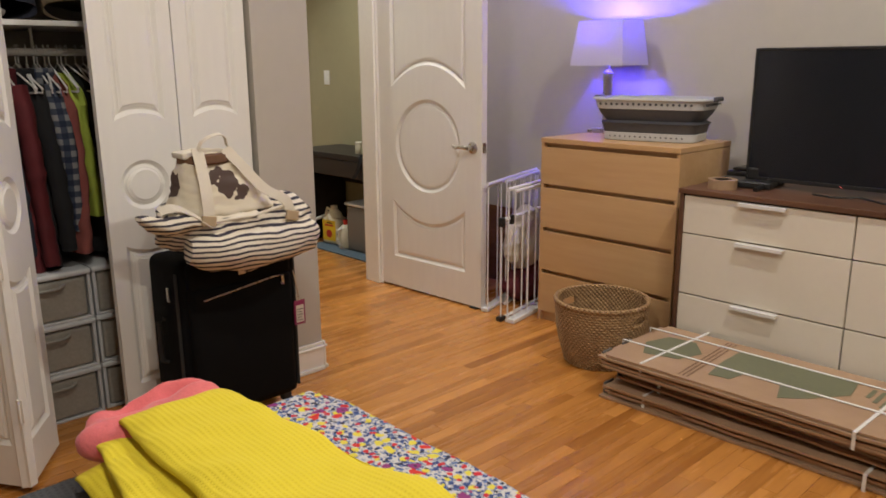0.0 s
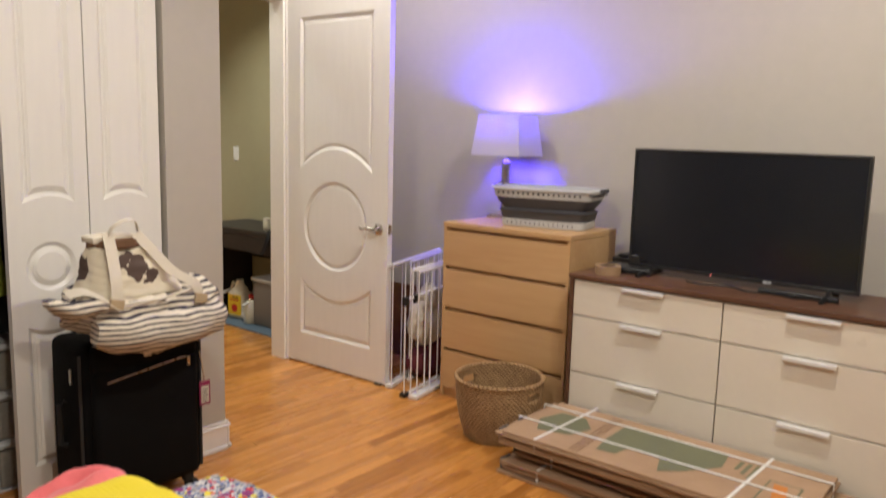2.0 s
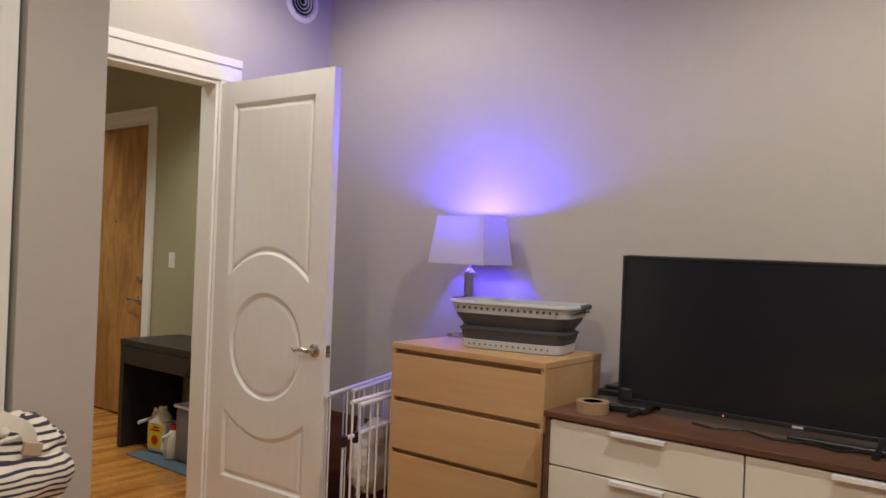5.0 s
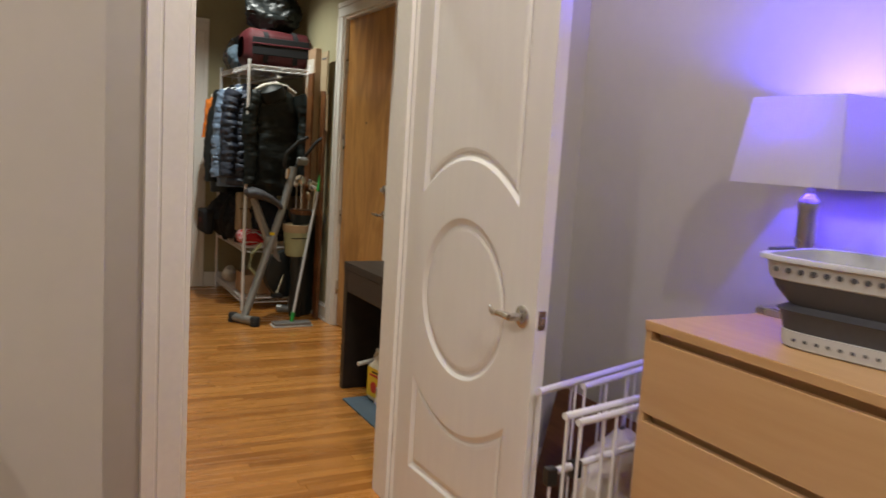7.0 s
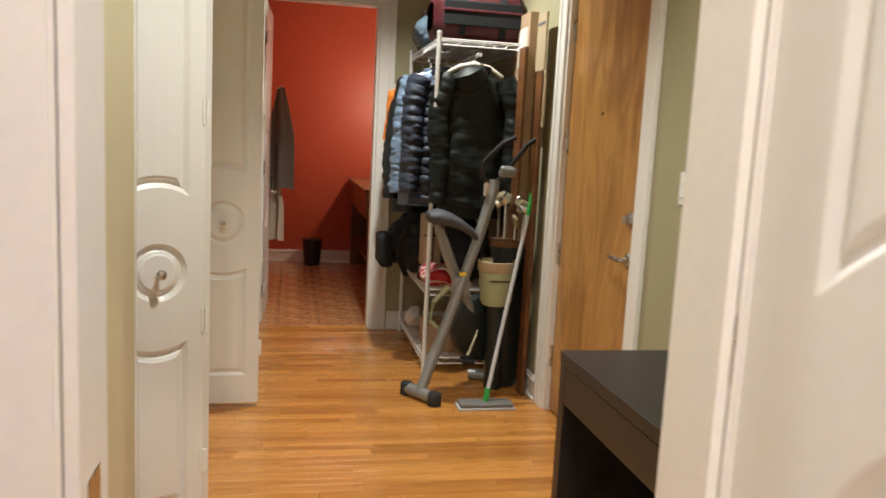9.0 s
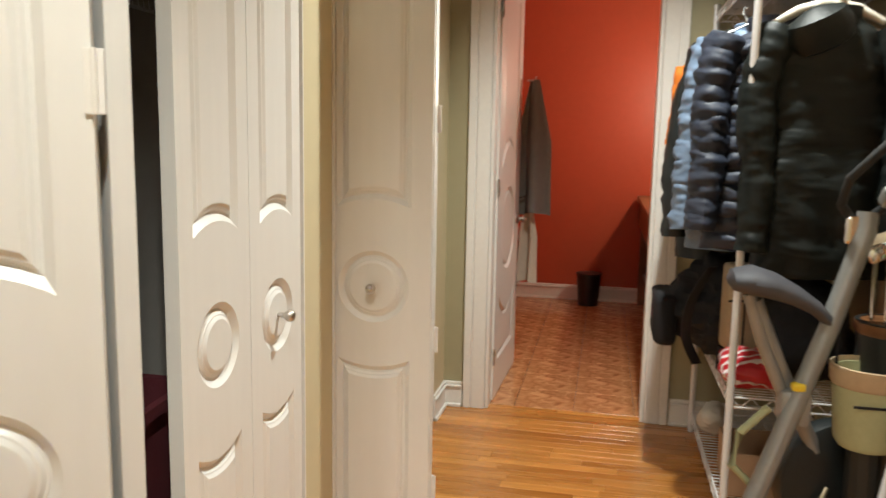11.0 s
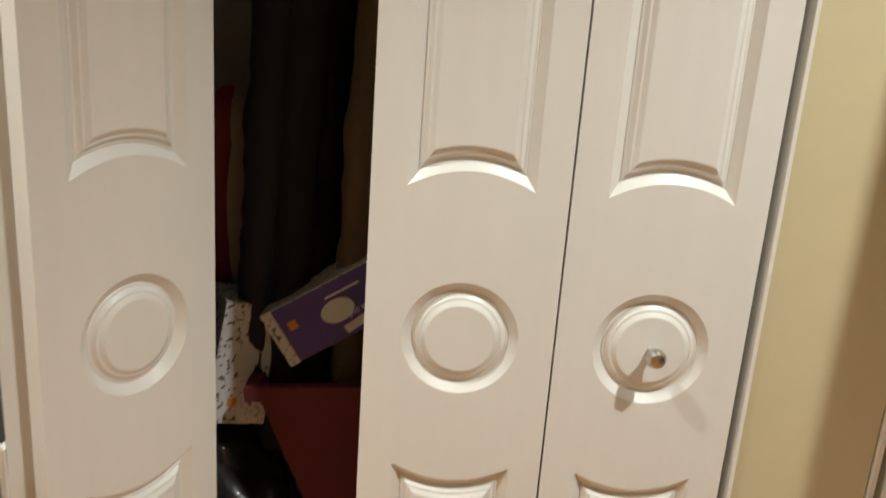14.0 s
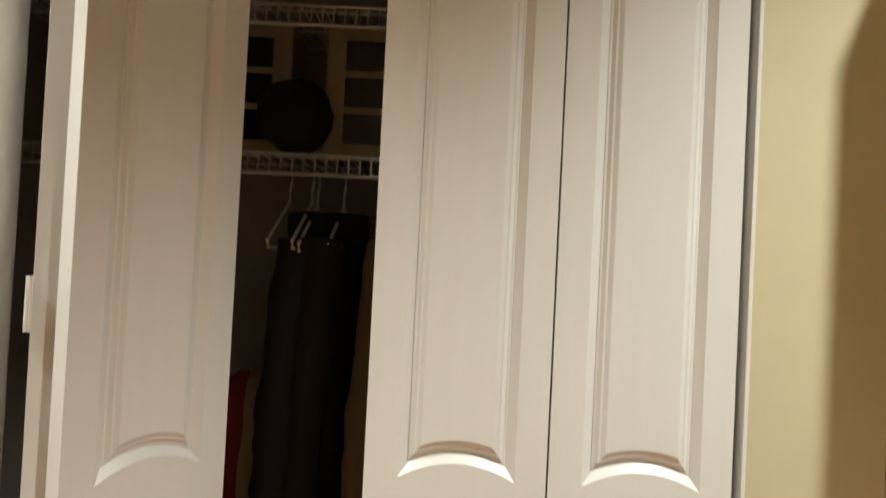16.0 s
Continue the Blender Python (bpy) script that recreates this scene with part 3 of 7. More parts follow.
def slab_ob(name, w, z0, z1, thick, panels, profile, parent):
    ob = part(name, moulded_slab(w, z0, z1, thick, panels, profile), "white", parent, smooth=True)
    ob.data.set_sharp_from_angle(angle=radians(8))
    for loop in panels:
        b = bmesh.new()
        prev = None
        for inset, depth in profile:
            ring = [b.verts.new((p.x, depth, p.y)) for p in loop(inset)]
            n = len(ring)
            if prev is not None:
                for i in range(n):
                    b.faces.new((prev[i], prev[(i + 1) % n], ring[(i + 1) % n], ring[i]))
            prev = ring
        b.faces.new(prev)
        field = part("raised_panel", b, "white", ob, smooth=True)
        field.data.set_sharp_from_angle(angle=radians(8))
    return ob


def ball_knob(parent, x, z):
    """A small round pull on its stem."""
    bm = lathe([(0.006, 0), (0.0065, 0.012), (0.006, 0.016), (0.011, 0.021), (0.0155, 0.029), (0.0155, 0.036), (0.011, 0.043), (0.0, 0.046)], seg=18)
    moved(bm, pose(x, 0, z, 90))
    return part("knob", bm, "nickel", parent, "small round nickel knob", True)


def leaf_hinge(parent, x, z):
    bm = box(x - 0.012, -0.004, z - 0.04, x + 0.012, -0.0005, z + 0.04, 0.001)
    sweep([(x, -0.006, z - 0.04), (x, -0.006, z + 0.04)], 0.004, bm)
    return part("hinge", bm, "trim", parent)


def bifold_leaf(w, height, p, angle, knob, label, group, hinge_end=None):
    ob = thing("bifold_door_leaf", p[0], p[1], 0.0, angle, label, "door", group)
    mrg = (w - 0.193 * w / 0.302) / 2
    pw = w - 2 * mrg
    panels = [arc_panel(mrg, w - mrg, 1.184, height - 0.085, sag_low=0.027), circle_panel(w / 2, 0.945, 0.478 * pw), arc_panel(mrg, w - mrg, 0.17, 0.722, sag_high=-0.026)]
    slab = slab_ob("slab", w - 0.003, 0.025, height, 0.032, panels, LEAF_PROFILE, ob)
    if knob:
        ball_knob(slab, w / 2, 0.944)
    if hinge_end is not None:
        for z in (0.30, 0.78, 1.45, 2.0):
            leaf_hinge(slab, hinge_end * w, z)
    return ob


def lever_handle(parent, x, z, y, toward, side=-1):
    """A curved lever on a round rose, on the face at depth y."""
    s = side
    bm = lathe([(0.033, 0), (0.033, 0.006), (0.027, 0.011), (0.013, 0.014), (0.011, 0.05), (0.0, 0.052)], seg=24)
    moved(bm, pose(x, y, z, 90 if s < 0 else -90))
    q = toward
    sweep([(x, y + s * 0.048, z), (x + q * 0.03, y + s * 0.052, z + 0.003), (x + q * 0.06, y + s * 0.05, z + 0.001), (x + q * 0.09, y + s * 0.045, z - 0.006), (x + q * 0.112, y + s * 0.04, z + 0.002), (x + q * 0.125, y + s * 0.036, z + 0.008)],
          [0.011, 0.0105, 0.0095, 0.0085, 0.0075, 0.005], bm, 10)
    return part("lever_handle", bm, "nickel", parent, "curved nickel lever handle", True)


def panel_door(name, w, height, label, p, angle, handle=True):
    ob = thing(name, p[0], p[1], 0, angle, label, "door", kind="structure")
    c, half = 0.908, w / 2 - 0.12
    panels = [arc_panel(w / 2 - half, w / 2 + half, c + 0.330, height - 0.115, sag_low=0.132, n=24), circle_panel(w / 2, c, 0.275 if half > 0.3 else half * 0.9, 64), arc_panel(w / 2 - half, w / 2 + half, 0.20, c - 0.338, sag_high=-0.118, n=24)]
    slab = slab_ob("slab", w, 0.012, height, 0.042, panels, DOOR_PROFILE, ob)
    if handle:
        lever_handle(slab, w - 0.065, 0.928, 0, -1)
        bm = box(w - 0.001, 0.008, 0.900, w + 0.0025, 0.034, 0.957, 0.001)
        box(w, 0.014, 0.915, w + 0.010, 0.028, 0.940, 0.003, bm)
        part("latch_plate", bm, "nickel", slab)
    if name == "door_1":
        part("door_stop", box(w - 0.08, -0.012, 0.0, w - 0.03, 0.03, 0.011, 0.003), "rubber", ob, "black rubber door stop")
    for z in (0.25, 1.15, 2.05):
        bm = sweep([(-0.004, -0.004, z - 0.045), (-0.004, -0.004, z + 0.045)], 0.006)
        part("hinge", bm, "nickel", slab)
    return ob


def casing(name, axis, face, out, a0, a1, top, width, label):
    """Moulded trim round an opening a0..a1 on a wall's face; out is the side it stands out to."""
    ob = new(name)
    tagged(ob, label, "door frame", kind="structure")

    def piece(n, aa, ab, za, zb, upright):
        bm = bmesh.new()
        for k, (i0, i1, d) in enumerate(((0.0, 1.0, 0.010), (0.03, 0.60, 0.016), (0.66, 0.98, 0.020))):
            if upright:
                s0, s1 = (aa + (ab - aa) * i0, aa + (ab - aa) * i1)
                c = (min(s0, s1), za, max(s0, s1), zb)
            else:
                s0, s1 = (za + (zb - za) * i0, za + (zb - za) * i1)
                c = (aa, min(s0, s1), ab, max(s0, s1))
            e0, e1 = sorted((face, face + out * d))
            if axis == "y":
                box(c[0], e0, c[1], c[2], e1, c[3], 0.002, bm, 1)
            else:
                box(e0, c[0], c[1], e1, c[2], c[3], 0.002, bm, 1)
        part(n, bm, "trim", ob)
    piece("side_trim", a0, a0 - width, 0.0, top, True)
    piece("side_trim", a1, a1 + width, 0.0, top, True)
    piece("head_trim", a0 - width, a1 + width, top, top + width, False)
    return ob


def jamb(name, axis, p0, p1, a0, a1, top, thick=0.018):
    """The lining of an opening through a wall."""
    ob = new(name)
    tagged(ob, "white painted door jamb lining the opening", "door frame", kind="structure")
    for n, c in (("jamb_side", (a0 + 0.001, a0 + thick, 0.0, top)), ("jamb_side", (a1 - thick, a1 - 0.001, 0.0, top)), ("jamb_head", (a0 + thick, a1 - thick, top - thick, top - 0.001))):
        bm = box(p0 - 0.002, c[0], c[2], p1 + 0.002, c[1], c[3], 0.002) if axis == "x" else box(c[0], p0 - 0.002, c[2], c[1], p1 + 0.002, c[3], 0.002)
        part(n, bm, "trim", ob)
    return ob


def baseboard(a, b, out):
    """A tall moulded skirting from a to b (x, y), standing out towards out."""
    (x0, y0), (x1, y1) = a, b
    bm = bmesh.new()
    for z0, z1, d in ((0, 0.105, 0.014), (0.105, 0.118, 0.022), (0.118, 0.135, 0.012), (0.0, 0.018, 0.026)):
        ex, ey = out[0] * d, out[1] * d
        box(min(x0, x1, x0 + ex, x1 + ex), min(y0, y1, y0 + ey, y1 + ey), z0, max(x0, x1, x0 + ex, x1 + ex), max(y0, y1, y0 + ey, y1 + ey), z1, 0.003, bm, 1)
    return tagged(part("baseboard", bm, "trim"), "tall white moulded baseboard along the wall", "baseboard", kind="structure")


# ---- structure ----
EAST, HALLW, DOORY, CLOSY, BATHY = 3.84, 2.04, 3.77, 2.84, 8.47
bm = box(-1.7, -2.3, -0.10, 4.05, 8.53, -0.012)
floor = tagged(part("floor", bm, "floor_gap"), "honey-coloured oak strip floor", "floor", kind="structure")
bm = box(-1.7, -2.3, CEIL, 4.05, 11.8, CEIL + 0.1)
tagged(part("ceiling", bm, "ceiling"), "plain white painted ceiling", "ceiling", kind="structure")
wall("wall_east", "wall", "x", EAST, EAST + 0.12, -2.3, 3.835, 0, CEIL, [], "warm grey painted bedroom wall")
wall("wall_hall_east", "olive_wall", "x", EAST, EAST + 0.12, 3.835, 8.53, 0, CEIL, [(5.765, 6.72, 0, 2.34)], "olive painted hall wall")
wall("wall_south", "wall", "y", -2.42, -2.30, -1.7, 3.96, 0, CEIL, [], "warm grey painted bedroom wall")
wall("wall_west", "wall", "x", -1.82, -1.70, -2.42, 2.96, 0, CEIL, [], "warm grey painted bedroom wall")
wall("wall_closet", "wall", "y", CLOSY, CLOSY + 0.11, -1.7, 1.93, 0, CEIL, [(0.425, 1.66, 0, 2.265)], "warm grey wall with the bedroom closet's opening")
wall("wall_closet_side", "wall", "x", 1.82, 1.93, CLOSY + 0.11, DOORY, 0, CEIL, [], "warm grey wall beside the bedroom door")
wall("wall_closet_back", "closet_wall", "y", 3.62, 3.72, -0.1, 1.82, 0, CEIL, [], "closet back wall in shade")
wall("wall_closet_west", "closet_wall", "x", -0.2, -0.1, CLOSY + 0.11, 3.72, 0, CEIL, [], "closet side wall in shade")
wall("wall_door", "wall", "y", DOORY, DOORY + 0.065, 1.82, EAST, 0, CEIL, [(2.245, 3.045, 0, 2.29)], "warm grey wall with the bedroom doorway")
wall("wall_hall_south", "hall_wall", "y", DOORY + 0.065, DOORY + 0.13, 1.92, EAST, 0, CEIL, [(2.245, 3.045, 0, 2.29)], "olive hall wall with the bedroom doorway")
wall("wall_hall_west", "hall_wall", "x", HALLW - 0.11, HALLW, DOORY + 0.13, BATHY, 0, CEIL, [(5.25, 6.548, 0, 2.28), (6.775, 8.2, 0, 2.28)], "olive hall wall with two closet openings")
wall("wall_hall_closet_back", "closet_wall", "x", 1.10, 1.20, 4.9, 8.47, 0, CEIL, [], "closet back wall in shade")
for yy in (4.9, 6.62, 8.3):
    wall("wall_closet_partition", "closet_wall", "y", yy, yy + 0.08, 1.20, HALLW - 0.11, 0, CEIL, [], "closet side wall in shade")
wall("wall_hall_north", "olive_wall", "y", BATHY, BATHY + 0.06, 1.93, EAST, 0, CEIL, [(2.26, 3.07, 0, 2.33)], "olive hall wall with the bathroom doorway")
wall("wall_bath_south", "red_wall", "y", BATHY + 0.06, BATHY + 0.12, 1.82, EAST, 0, CEIL, [(2.26, 3.07, 0, 2.33)], "red bathroom wall with the doorway")
wall("wall_bath_north", "red_wall", "y", 11.5, 11.6, 1.8, 4.0, 0, CEIL, [], "brick-red painted bathroom wall")
wall("wall_bath_west", "red_wall", "x", 1.82, 1.92, BATHY + 0.12, 11.5, 0, CEIL, [], "brick-red painted bathroom wall")
wall("wall_bath_east", "red_wall", "x", EAST, EAST + 0.1, BATHY + 0.12, 11.5, 0, CEIL, [], "brick-red painted bathroom wall")

casing("door_trim_bedroom", "y", DOORY, -1, 2.245, 3.045, 2.29, 0.135, "white moulded trim round the bedroom doorway")
casing("door_trim_hall", "y", DOORY + 0.13, 1, 2.245, 3.045, 2.29, 0.10, "white moulded trim round the bedroom doorway")
jamb("door_jamb_bedroom", "y", DOORY, DOORY + 0.13, 2.245, 3.045, 2.29)
casing("door_trim_bath", "y", BATHY, -1, 2.26, 3.07, 2.33, 0.115, "white moulded trim round the bathroom doorway")
jamb("door_jamb_bath", "y", BATHY, BATHY + 0.12, 2.26, 3.07, 2.33)
casing("door_trim_front", "x", EAST, -1, 5.765, 6.72, 2.34, 0.11, "white moulded trim round the front door")
jamb("door_jamb_front", "x", EAST, EAST + 0.12, 5.765, 6.72, 2.34)
bm = box(2.228, DOORY + 0.03, 0.915, 2.2645, DOORY + 0.085, 0.985, 0.001)
tagged(part("strike_plate", bm, "nickel"), "small nickel strike plate on the door jamb", "strike plate", kind="structure")

baseboard((1.66, CLOSY), (1.93, CLOSY), (0, -1))
baseboard((1.93, CLOSY - 0.014), (1.93, DOORY), (1, 0))
baseboard((-1.7, CLOSY), (0.42, CLOSY), (0, -1))
baseboard((1.96, DOORY), (2.10, DOORY), (0, -1))
baseboard((3.17, DOORY), (EAST, DOORY), (0, -1))
baseboard((EAST, -2.3), (EAST, DOORY), (-1, 0))
baseboard((EAST, 3.9), (EAST, 5.65), (-1, 0))
baseboard((EAST, 6.84), (EAST, BATHY), (-1, 0))
baseboard((HALLW, 3.90), (HALLW, 5.24), (1, 0))
baseboard((HALLW, 6.56), (HALLW, 6.765), (1, 0))
baseboard((HALLW, 8.21), (HALLW, BATHY), (1, 0))
baseboard((HALLW, BATHY), (2.14, BATHY), (0, -1))
baseboard((3.19, BATHY), (EAST, BATHY), (0, -1))
baseboard((1.92, 11.5), (EAST, 11.5), (0, -1))
baseboard((-1.7, -2.3), (EAST, -2.3), (0, 1))
baseboard((-1.7, -2.3), (-1.7, CLOSY), (1, 0))

# doors
panel_door("door_1", 0.855, 2.275, "white moulded door with arched and round panels, wide open", (3.052, 3.765), -88.2)
panel_door("door_2", 0.765, 2.31, "white moulded bathroom door standing open inwards", (2.288, BATHY + 0.10), 88.2)

dg = "closet doors"
bifold_leaf(0.305, 2.235, (1.035, 2.862), 0, False, "white bifold closet leaf with arched panels, shut", dg)
bifold_leaf(0.305, 2.235, (1.342, 2.862), 0, True, "white bifold closet leaf with arched panels, shut", dg)
bifold_leaf(0.305, 2.235, (0.435, 2.862), math.degrees(math.atan2(-0.25, 0.165)), True, "white bifold closet leaf, folded open", dg, 1.0)
bifold_leaf(0.305, 2.235, (0.605, 2.612), math.degrees(math.atan2(0.25, 0.165)), False, "white bifold closet leaf, folded open", dg)
hg = "hall closet doors"
bifold_leaf(0.302, 2.25, (1.952, 5.312), 28.5, True, "white bifold closet leaf, folded half open", hg, 1.0)
bifold_leaf(0.302, 2.25, (2.228, 5.515), 147.3, False, "white bifold closet leaf, folded half open", hg)
bifold_leaf(0.302, 2.25, (2.042, 5.9245), 90, False, "white bifold closet leaf with round panel, shut", hg)
bifold_leaf(0.302, 2.25, (2.042, 6.2270), 90, True, "white bifold closet leaf with round panel, shut", hg)
bifold_leaf(0.36, 2.25, (1.98, 6.80), 2, True, "white bifold closet leaf folded fully open across the hall", hg)
bifold_leaf(0.36, 2.25, (2.34, 6.857), 178, False, "white bifold closet leaf folded back behind its neighbour", hg, 0.0)
bifold_leaf(0.36, 2.25, (2.03, 7.475), 90, False, "white bifold closet leaf with round panel, shut", hg)
bifold_leaf(0.36, 2.25, (2.03, 7.838), 90, True, "white bifold closet leaf with round panel, shut", hg)
# closet head tracks
for n, c in (("closet_track", (0.426, CLOSY + 0.005, 2.243, 1.659, CLOSY + 0.04, 2.264)), ("closet_track", (1.985, 5.251, 2.257, 2.035, 6.547, 2.279)), ("closet_track", (1.985, 6.776, 2.257, 2.035, 8.199, 2.279))):
    tagged(part(n, box(*c, 0.002), "nickel"), "grey metal track over the closet doors", "track", kind="structure")
# slim white liners beside the hall closet leaves
for yy in (5.2525, 6.5420, 6.7775, 8.1995):
    tagged(part("trim", box(1.928, yy - 0.002 if yy > 6 and yy != 6.7775 else yy, 0.0, 2.046, yy + 0.010 if not (yy > 6 and yy != 6.7775) else yy + 0.005, 2.257, 0.001), "trim"), "thin white jamb beside the closet doors", "trim", kind="structure")


def front_door():
    ob = thing("door_3", EAST + 0.03, 5.787, 0, 0, "varnished plywood front door, shut, with lever and deadbolt", "door", kind="structure")
    part("slab", box(0, 0, 0.012, 0.045, 0.912, 2.318, 0.002), "ply", ob)
    bm = lathe([(0.030, 0), (0.030, 0.006), (0.012, 0.012), (0.011, 0.05), (0.0, 0.052)], seg=20)
    moved(bm, pose(0, 0.085, 0.945, 0, -90))
    sweep([(-0.046, 0.085, 0.945), (-0.05, 0.12, 0.948), (-0.048, 0.16, 0.944), (-0.042, 0.195, 0.95)], [0.010, 0.0095, 0.008, 0.006], bm, 8)
    part("lever_handle", bm, "nickel", ob, "nickel lever handle", True)
    bm = lathe([(0.030, 0), (0.030, 0.012), (0.022, 0.018), (0.0, 0.02)], seg=20)
    moved(bm, pose(0, 0.085, 1.115, 0, -90))
    box(-0.04, 0.08, 1.10, -0.018, 0.09, 1.13, 0.002, bm)
    part("deadbolt", bm, "nickel", ob, "round nickel deadbolt", True)
    for z in (0.30, 0.85, 1.42, 1.98):
        bm = box(-0.004, 0.895, z - 0.055, 0.0, 0.913, z + 0.055, 0.001)
        sweep([(-0.008, 0.915, z - 0.055), (-0.008, 0.915, z + 0.055)], 0.008, bm)
        part("hinge", bm, "nickel", ob, "steel butt hinge", True)
    bm = lathe([(0.008, 0), (0.008, 0.003), (0.0, 0.004)], seg=12)
    moved(bm, pose(0, 0.48, 1.56, 0, -90))
    part("peephole", bm, "black_plastic", ob)


front_door()
# the floor of the stairwell side behind the front door stays closed
wall("wall_outer", "closet_wall", "x", EAST + 0.16, EAST + 0.2, 5.6, 7.05, 0, CEIL, [], "plain wall closing the front door's far side")


def wall_switch(x, y, z, turn, label):
    ob = thing("light_switch", x, y, z, turn, label, "switch", kind="structure")
    part("plate", box(-0.036, -0.006, -0.058, 0.036, 0, 0.058, 0.003), "switch", ob)
    part("rocker", box(-0.016, -0.011, -0.033, 0.016, -0.005, 0.033, 0.003), "switch", ob)


wall_switch(EAST, 5.395, 1.275, -90, "white rocker light switch on the olive wall")
wall_switch(1.93, 3.30, 1.29, 90, "white light switch beside the bedroom door")


def downlight(x, y):
    ob = thing("downlight", x, y, CEIL, 0, "round recessed ceiling downlight, lit", "ceiling light", "downlights")
    part("ring", lathe([(0.055, 0.0), (0.056, -0.004), (0.078, -0.006), (0.082, 0.0)], seg=32), "trim", ob, "white trim ring", True)
    part("lens", lathe([(0.0, -0.002), (0.055, -0.002)], seg=32), "lamp_glow", ob, "glowing lens")


for lx, ly in BED_CANS + HALL_CANS:
    downlight(lx, ly)


def round_vent():
    ob = thing("air_vent", 3.60, DOORY, 2.87, 0, "round white air vent with ring slats high on the wall", "vent")
    part("flange", moved(lathe([(0.095, 0), (0.125, 0.0), (0.125, 0.006), (0.10, 0.014), (0.095, 0.012)], seg=40, caps=False), pose(0, 0, 0, 90)), "trim", ob, smooth=True)
    # a black disc paints in the dark depth behind the ring slats
    part("vent_shade_disc", moved(lathe([(0.0, -0.0), (0.095, 0.0)], seg=32), pose(0, -0.002, 0, 90)), "black_plastic", ob, "flat black disc for the shade behind the slats")
    for k in range(4):
        r = 0.085 - k * 0.022
        part("ring_slat", moved(lathe([(r, 0.004), (r + 0.007, 0.012), (r + 0.005, 0.014), (r - 0.002, 0.007)], seg=32, caps=False), pose(0, 0, 0, 90)), "light_grey", ob, smooth=True)


round_vent()


# ---- bedroom things ----
def wob(x, y, z, scale, amount):
    return noise.noise(Vector((x * scale, y * scale, z * scale))) * amount


def bed():
    ob = thing("bed", 0, 0, 0, 0, "low bed under a dark grey waffle cover", "bed")
    part("base", box(-0.95, 0.24, 0.12, 1.06, 1.65, 0.28, 0.01), "espresso", ob)
    part("mattress", box(-0.95, 0.22, 0.28, 1.08, 1.67, 0.498, 0.05, segments=4), "cream_paper", ob, "pale mattress", True)
    for x in (-0.9, 0.98):
        for y in (0.29, 1.57):
            part("leg", sweep([(x, y, 0), (x, y, 0.12)], [0.02, 0.03], seg=12), "espresso", ob)

    def cover(u, v):
        x, y = -0.99 + 2.09 * u, 0.17 + 1.55 * v
        drop = 0.0
        for d in (0.06 - (x + 0.99), 0.06 - (1.10 - x), 0.06 - (y - 0.17), 0.06 - (1.72 - y)):
            if d > 0:
                drop += 0.22 * (d / 0.06) ** 1.6
        return (x, y, max(0.28, 0.510 - drop + wob(x, y, 0, 5, 0.006)))
    tagged(part("bedspread", sheet(90, 70, cover, 0.006), "bed_grey", None, "", True), "dark grey waffle-weave bedspread on the bed", "bedspread")


bed()


def floral_sheet():
    def place(u, v):
        s, y = u * 0.62, 0.16 + 1.49 * v
        x = 0.65 + s
        z = 0.526 + wob(x, y, 1, 7, 0.007) + wob(x, y, 1, 22, 0.002)
        edge = 1.105 + wob(0, y, 3, 4, 0.012) - max(0, v - 0.93) * 0.3
        if x > edge:
            over = x - edge
            x = edge + 0.012 * math.sin(min(1.57, over * 20)) + wob(y, over, 2, 9, 0.02) * over * 4
            z -= over
        return (x, y, z)
    tagged(part("floral_sheet", sheet(60, 110, place, 0.004), "floral", None, "", True), "white floral cotton sheet draped over the bed's foot", "sheet")


floral_sheet()


def fold(name, label, category, mat, xl, xr, y0, y1, z0, h, seed, nu=60, nv=110, power=3.0, rough_edge=0.02, lump=1.0, parent=None, billow=0.0):
    """A thick folded cloth lying on something: a rounded slab with soft creases."""
    def place(u, v):
        a = 2 * math.pi * u
        ca, sa = math.cos(a), math.sin(a)
        t = v
        ends = min(1.0, (min(t, 1 - t) / 0.06) ** 0.5) if 0 < t < 1 else 0.0
        l, r = xl(t), xr(t)
        half, mid = (r - l) / 2, (r + l) / 2
        k = 2 / power
        px = mid + half * math.copysign(abs(ca) ** k, ca)
        pz = math.copysign(abs(sa) ** k, sa)
        y = y0 + (y1 - y0) * t + rough_edge * wob(px, seed, 0, 9, 1)
        hh = h * (0.35 + 0.65 * ends)
        z = z0 + hh / 2 * (1 + pz)
        z += (wob(px, y, seed, 6, 0.016) + wob(px, y, seed + 5, 16, 0.006)) * (pz > 0) * lump
        z += billow * (abs(math.sin(9 * px + 4 * wob(px, y, seed, 5, 1) + 14 * y)) - 0.7) * (pz > 0)
        px += wob(y, z, seed + 9, 6, 0.016) + 0.8 * billow * math.sin(26 * y + seed) * ca
        return (px, y, max(z0 + 0.001 * pz, z))
    bm = sheet(nu, nv, place)
    bmesh.ops.remove_doubles(bm, verts=bm.verts, dist=0.0008)
    if parent is not None:
        return part(name, bm, mat, parent, label, True)
    return tagged(part(name, bm, mat, None, "", True), label, category)


yellow = thing("yellow_blanket", 0, 0, 0, 0, "folded bright yellow waffle-knit blanket on the bed", "blanket")
fold("pink_blanket", "crumpled coral-pink fleece blanket under the yellow one", "blanket", "pink", lambda t: 0.50, lambda t: 0.81 - 0.04 * t, 1.36, 1.745, 0.528, 0.106, 3.1, power=2.0, lump=3.2, billow=0.036)
fold("pink_blanket", "coral-pink fleece end poking from under the yellow blanket", "blanket", "pink", lambda t: 0.60, lambda t: 0.90, 0.40, 0.66, 0.532, 0.06, 4.2, 30, 30, power=2.4)
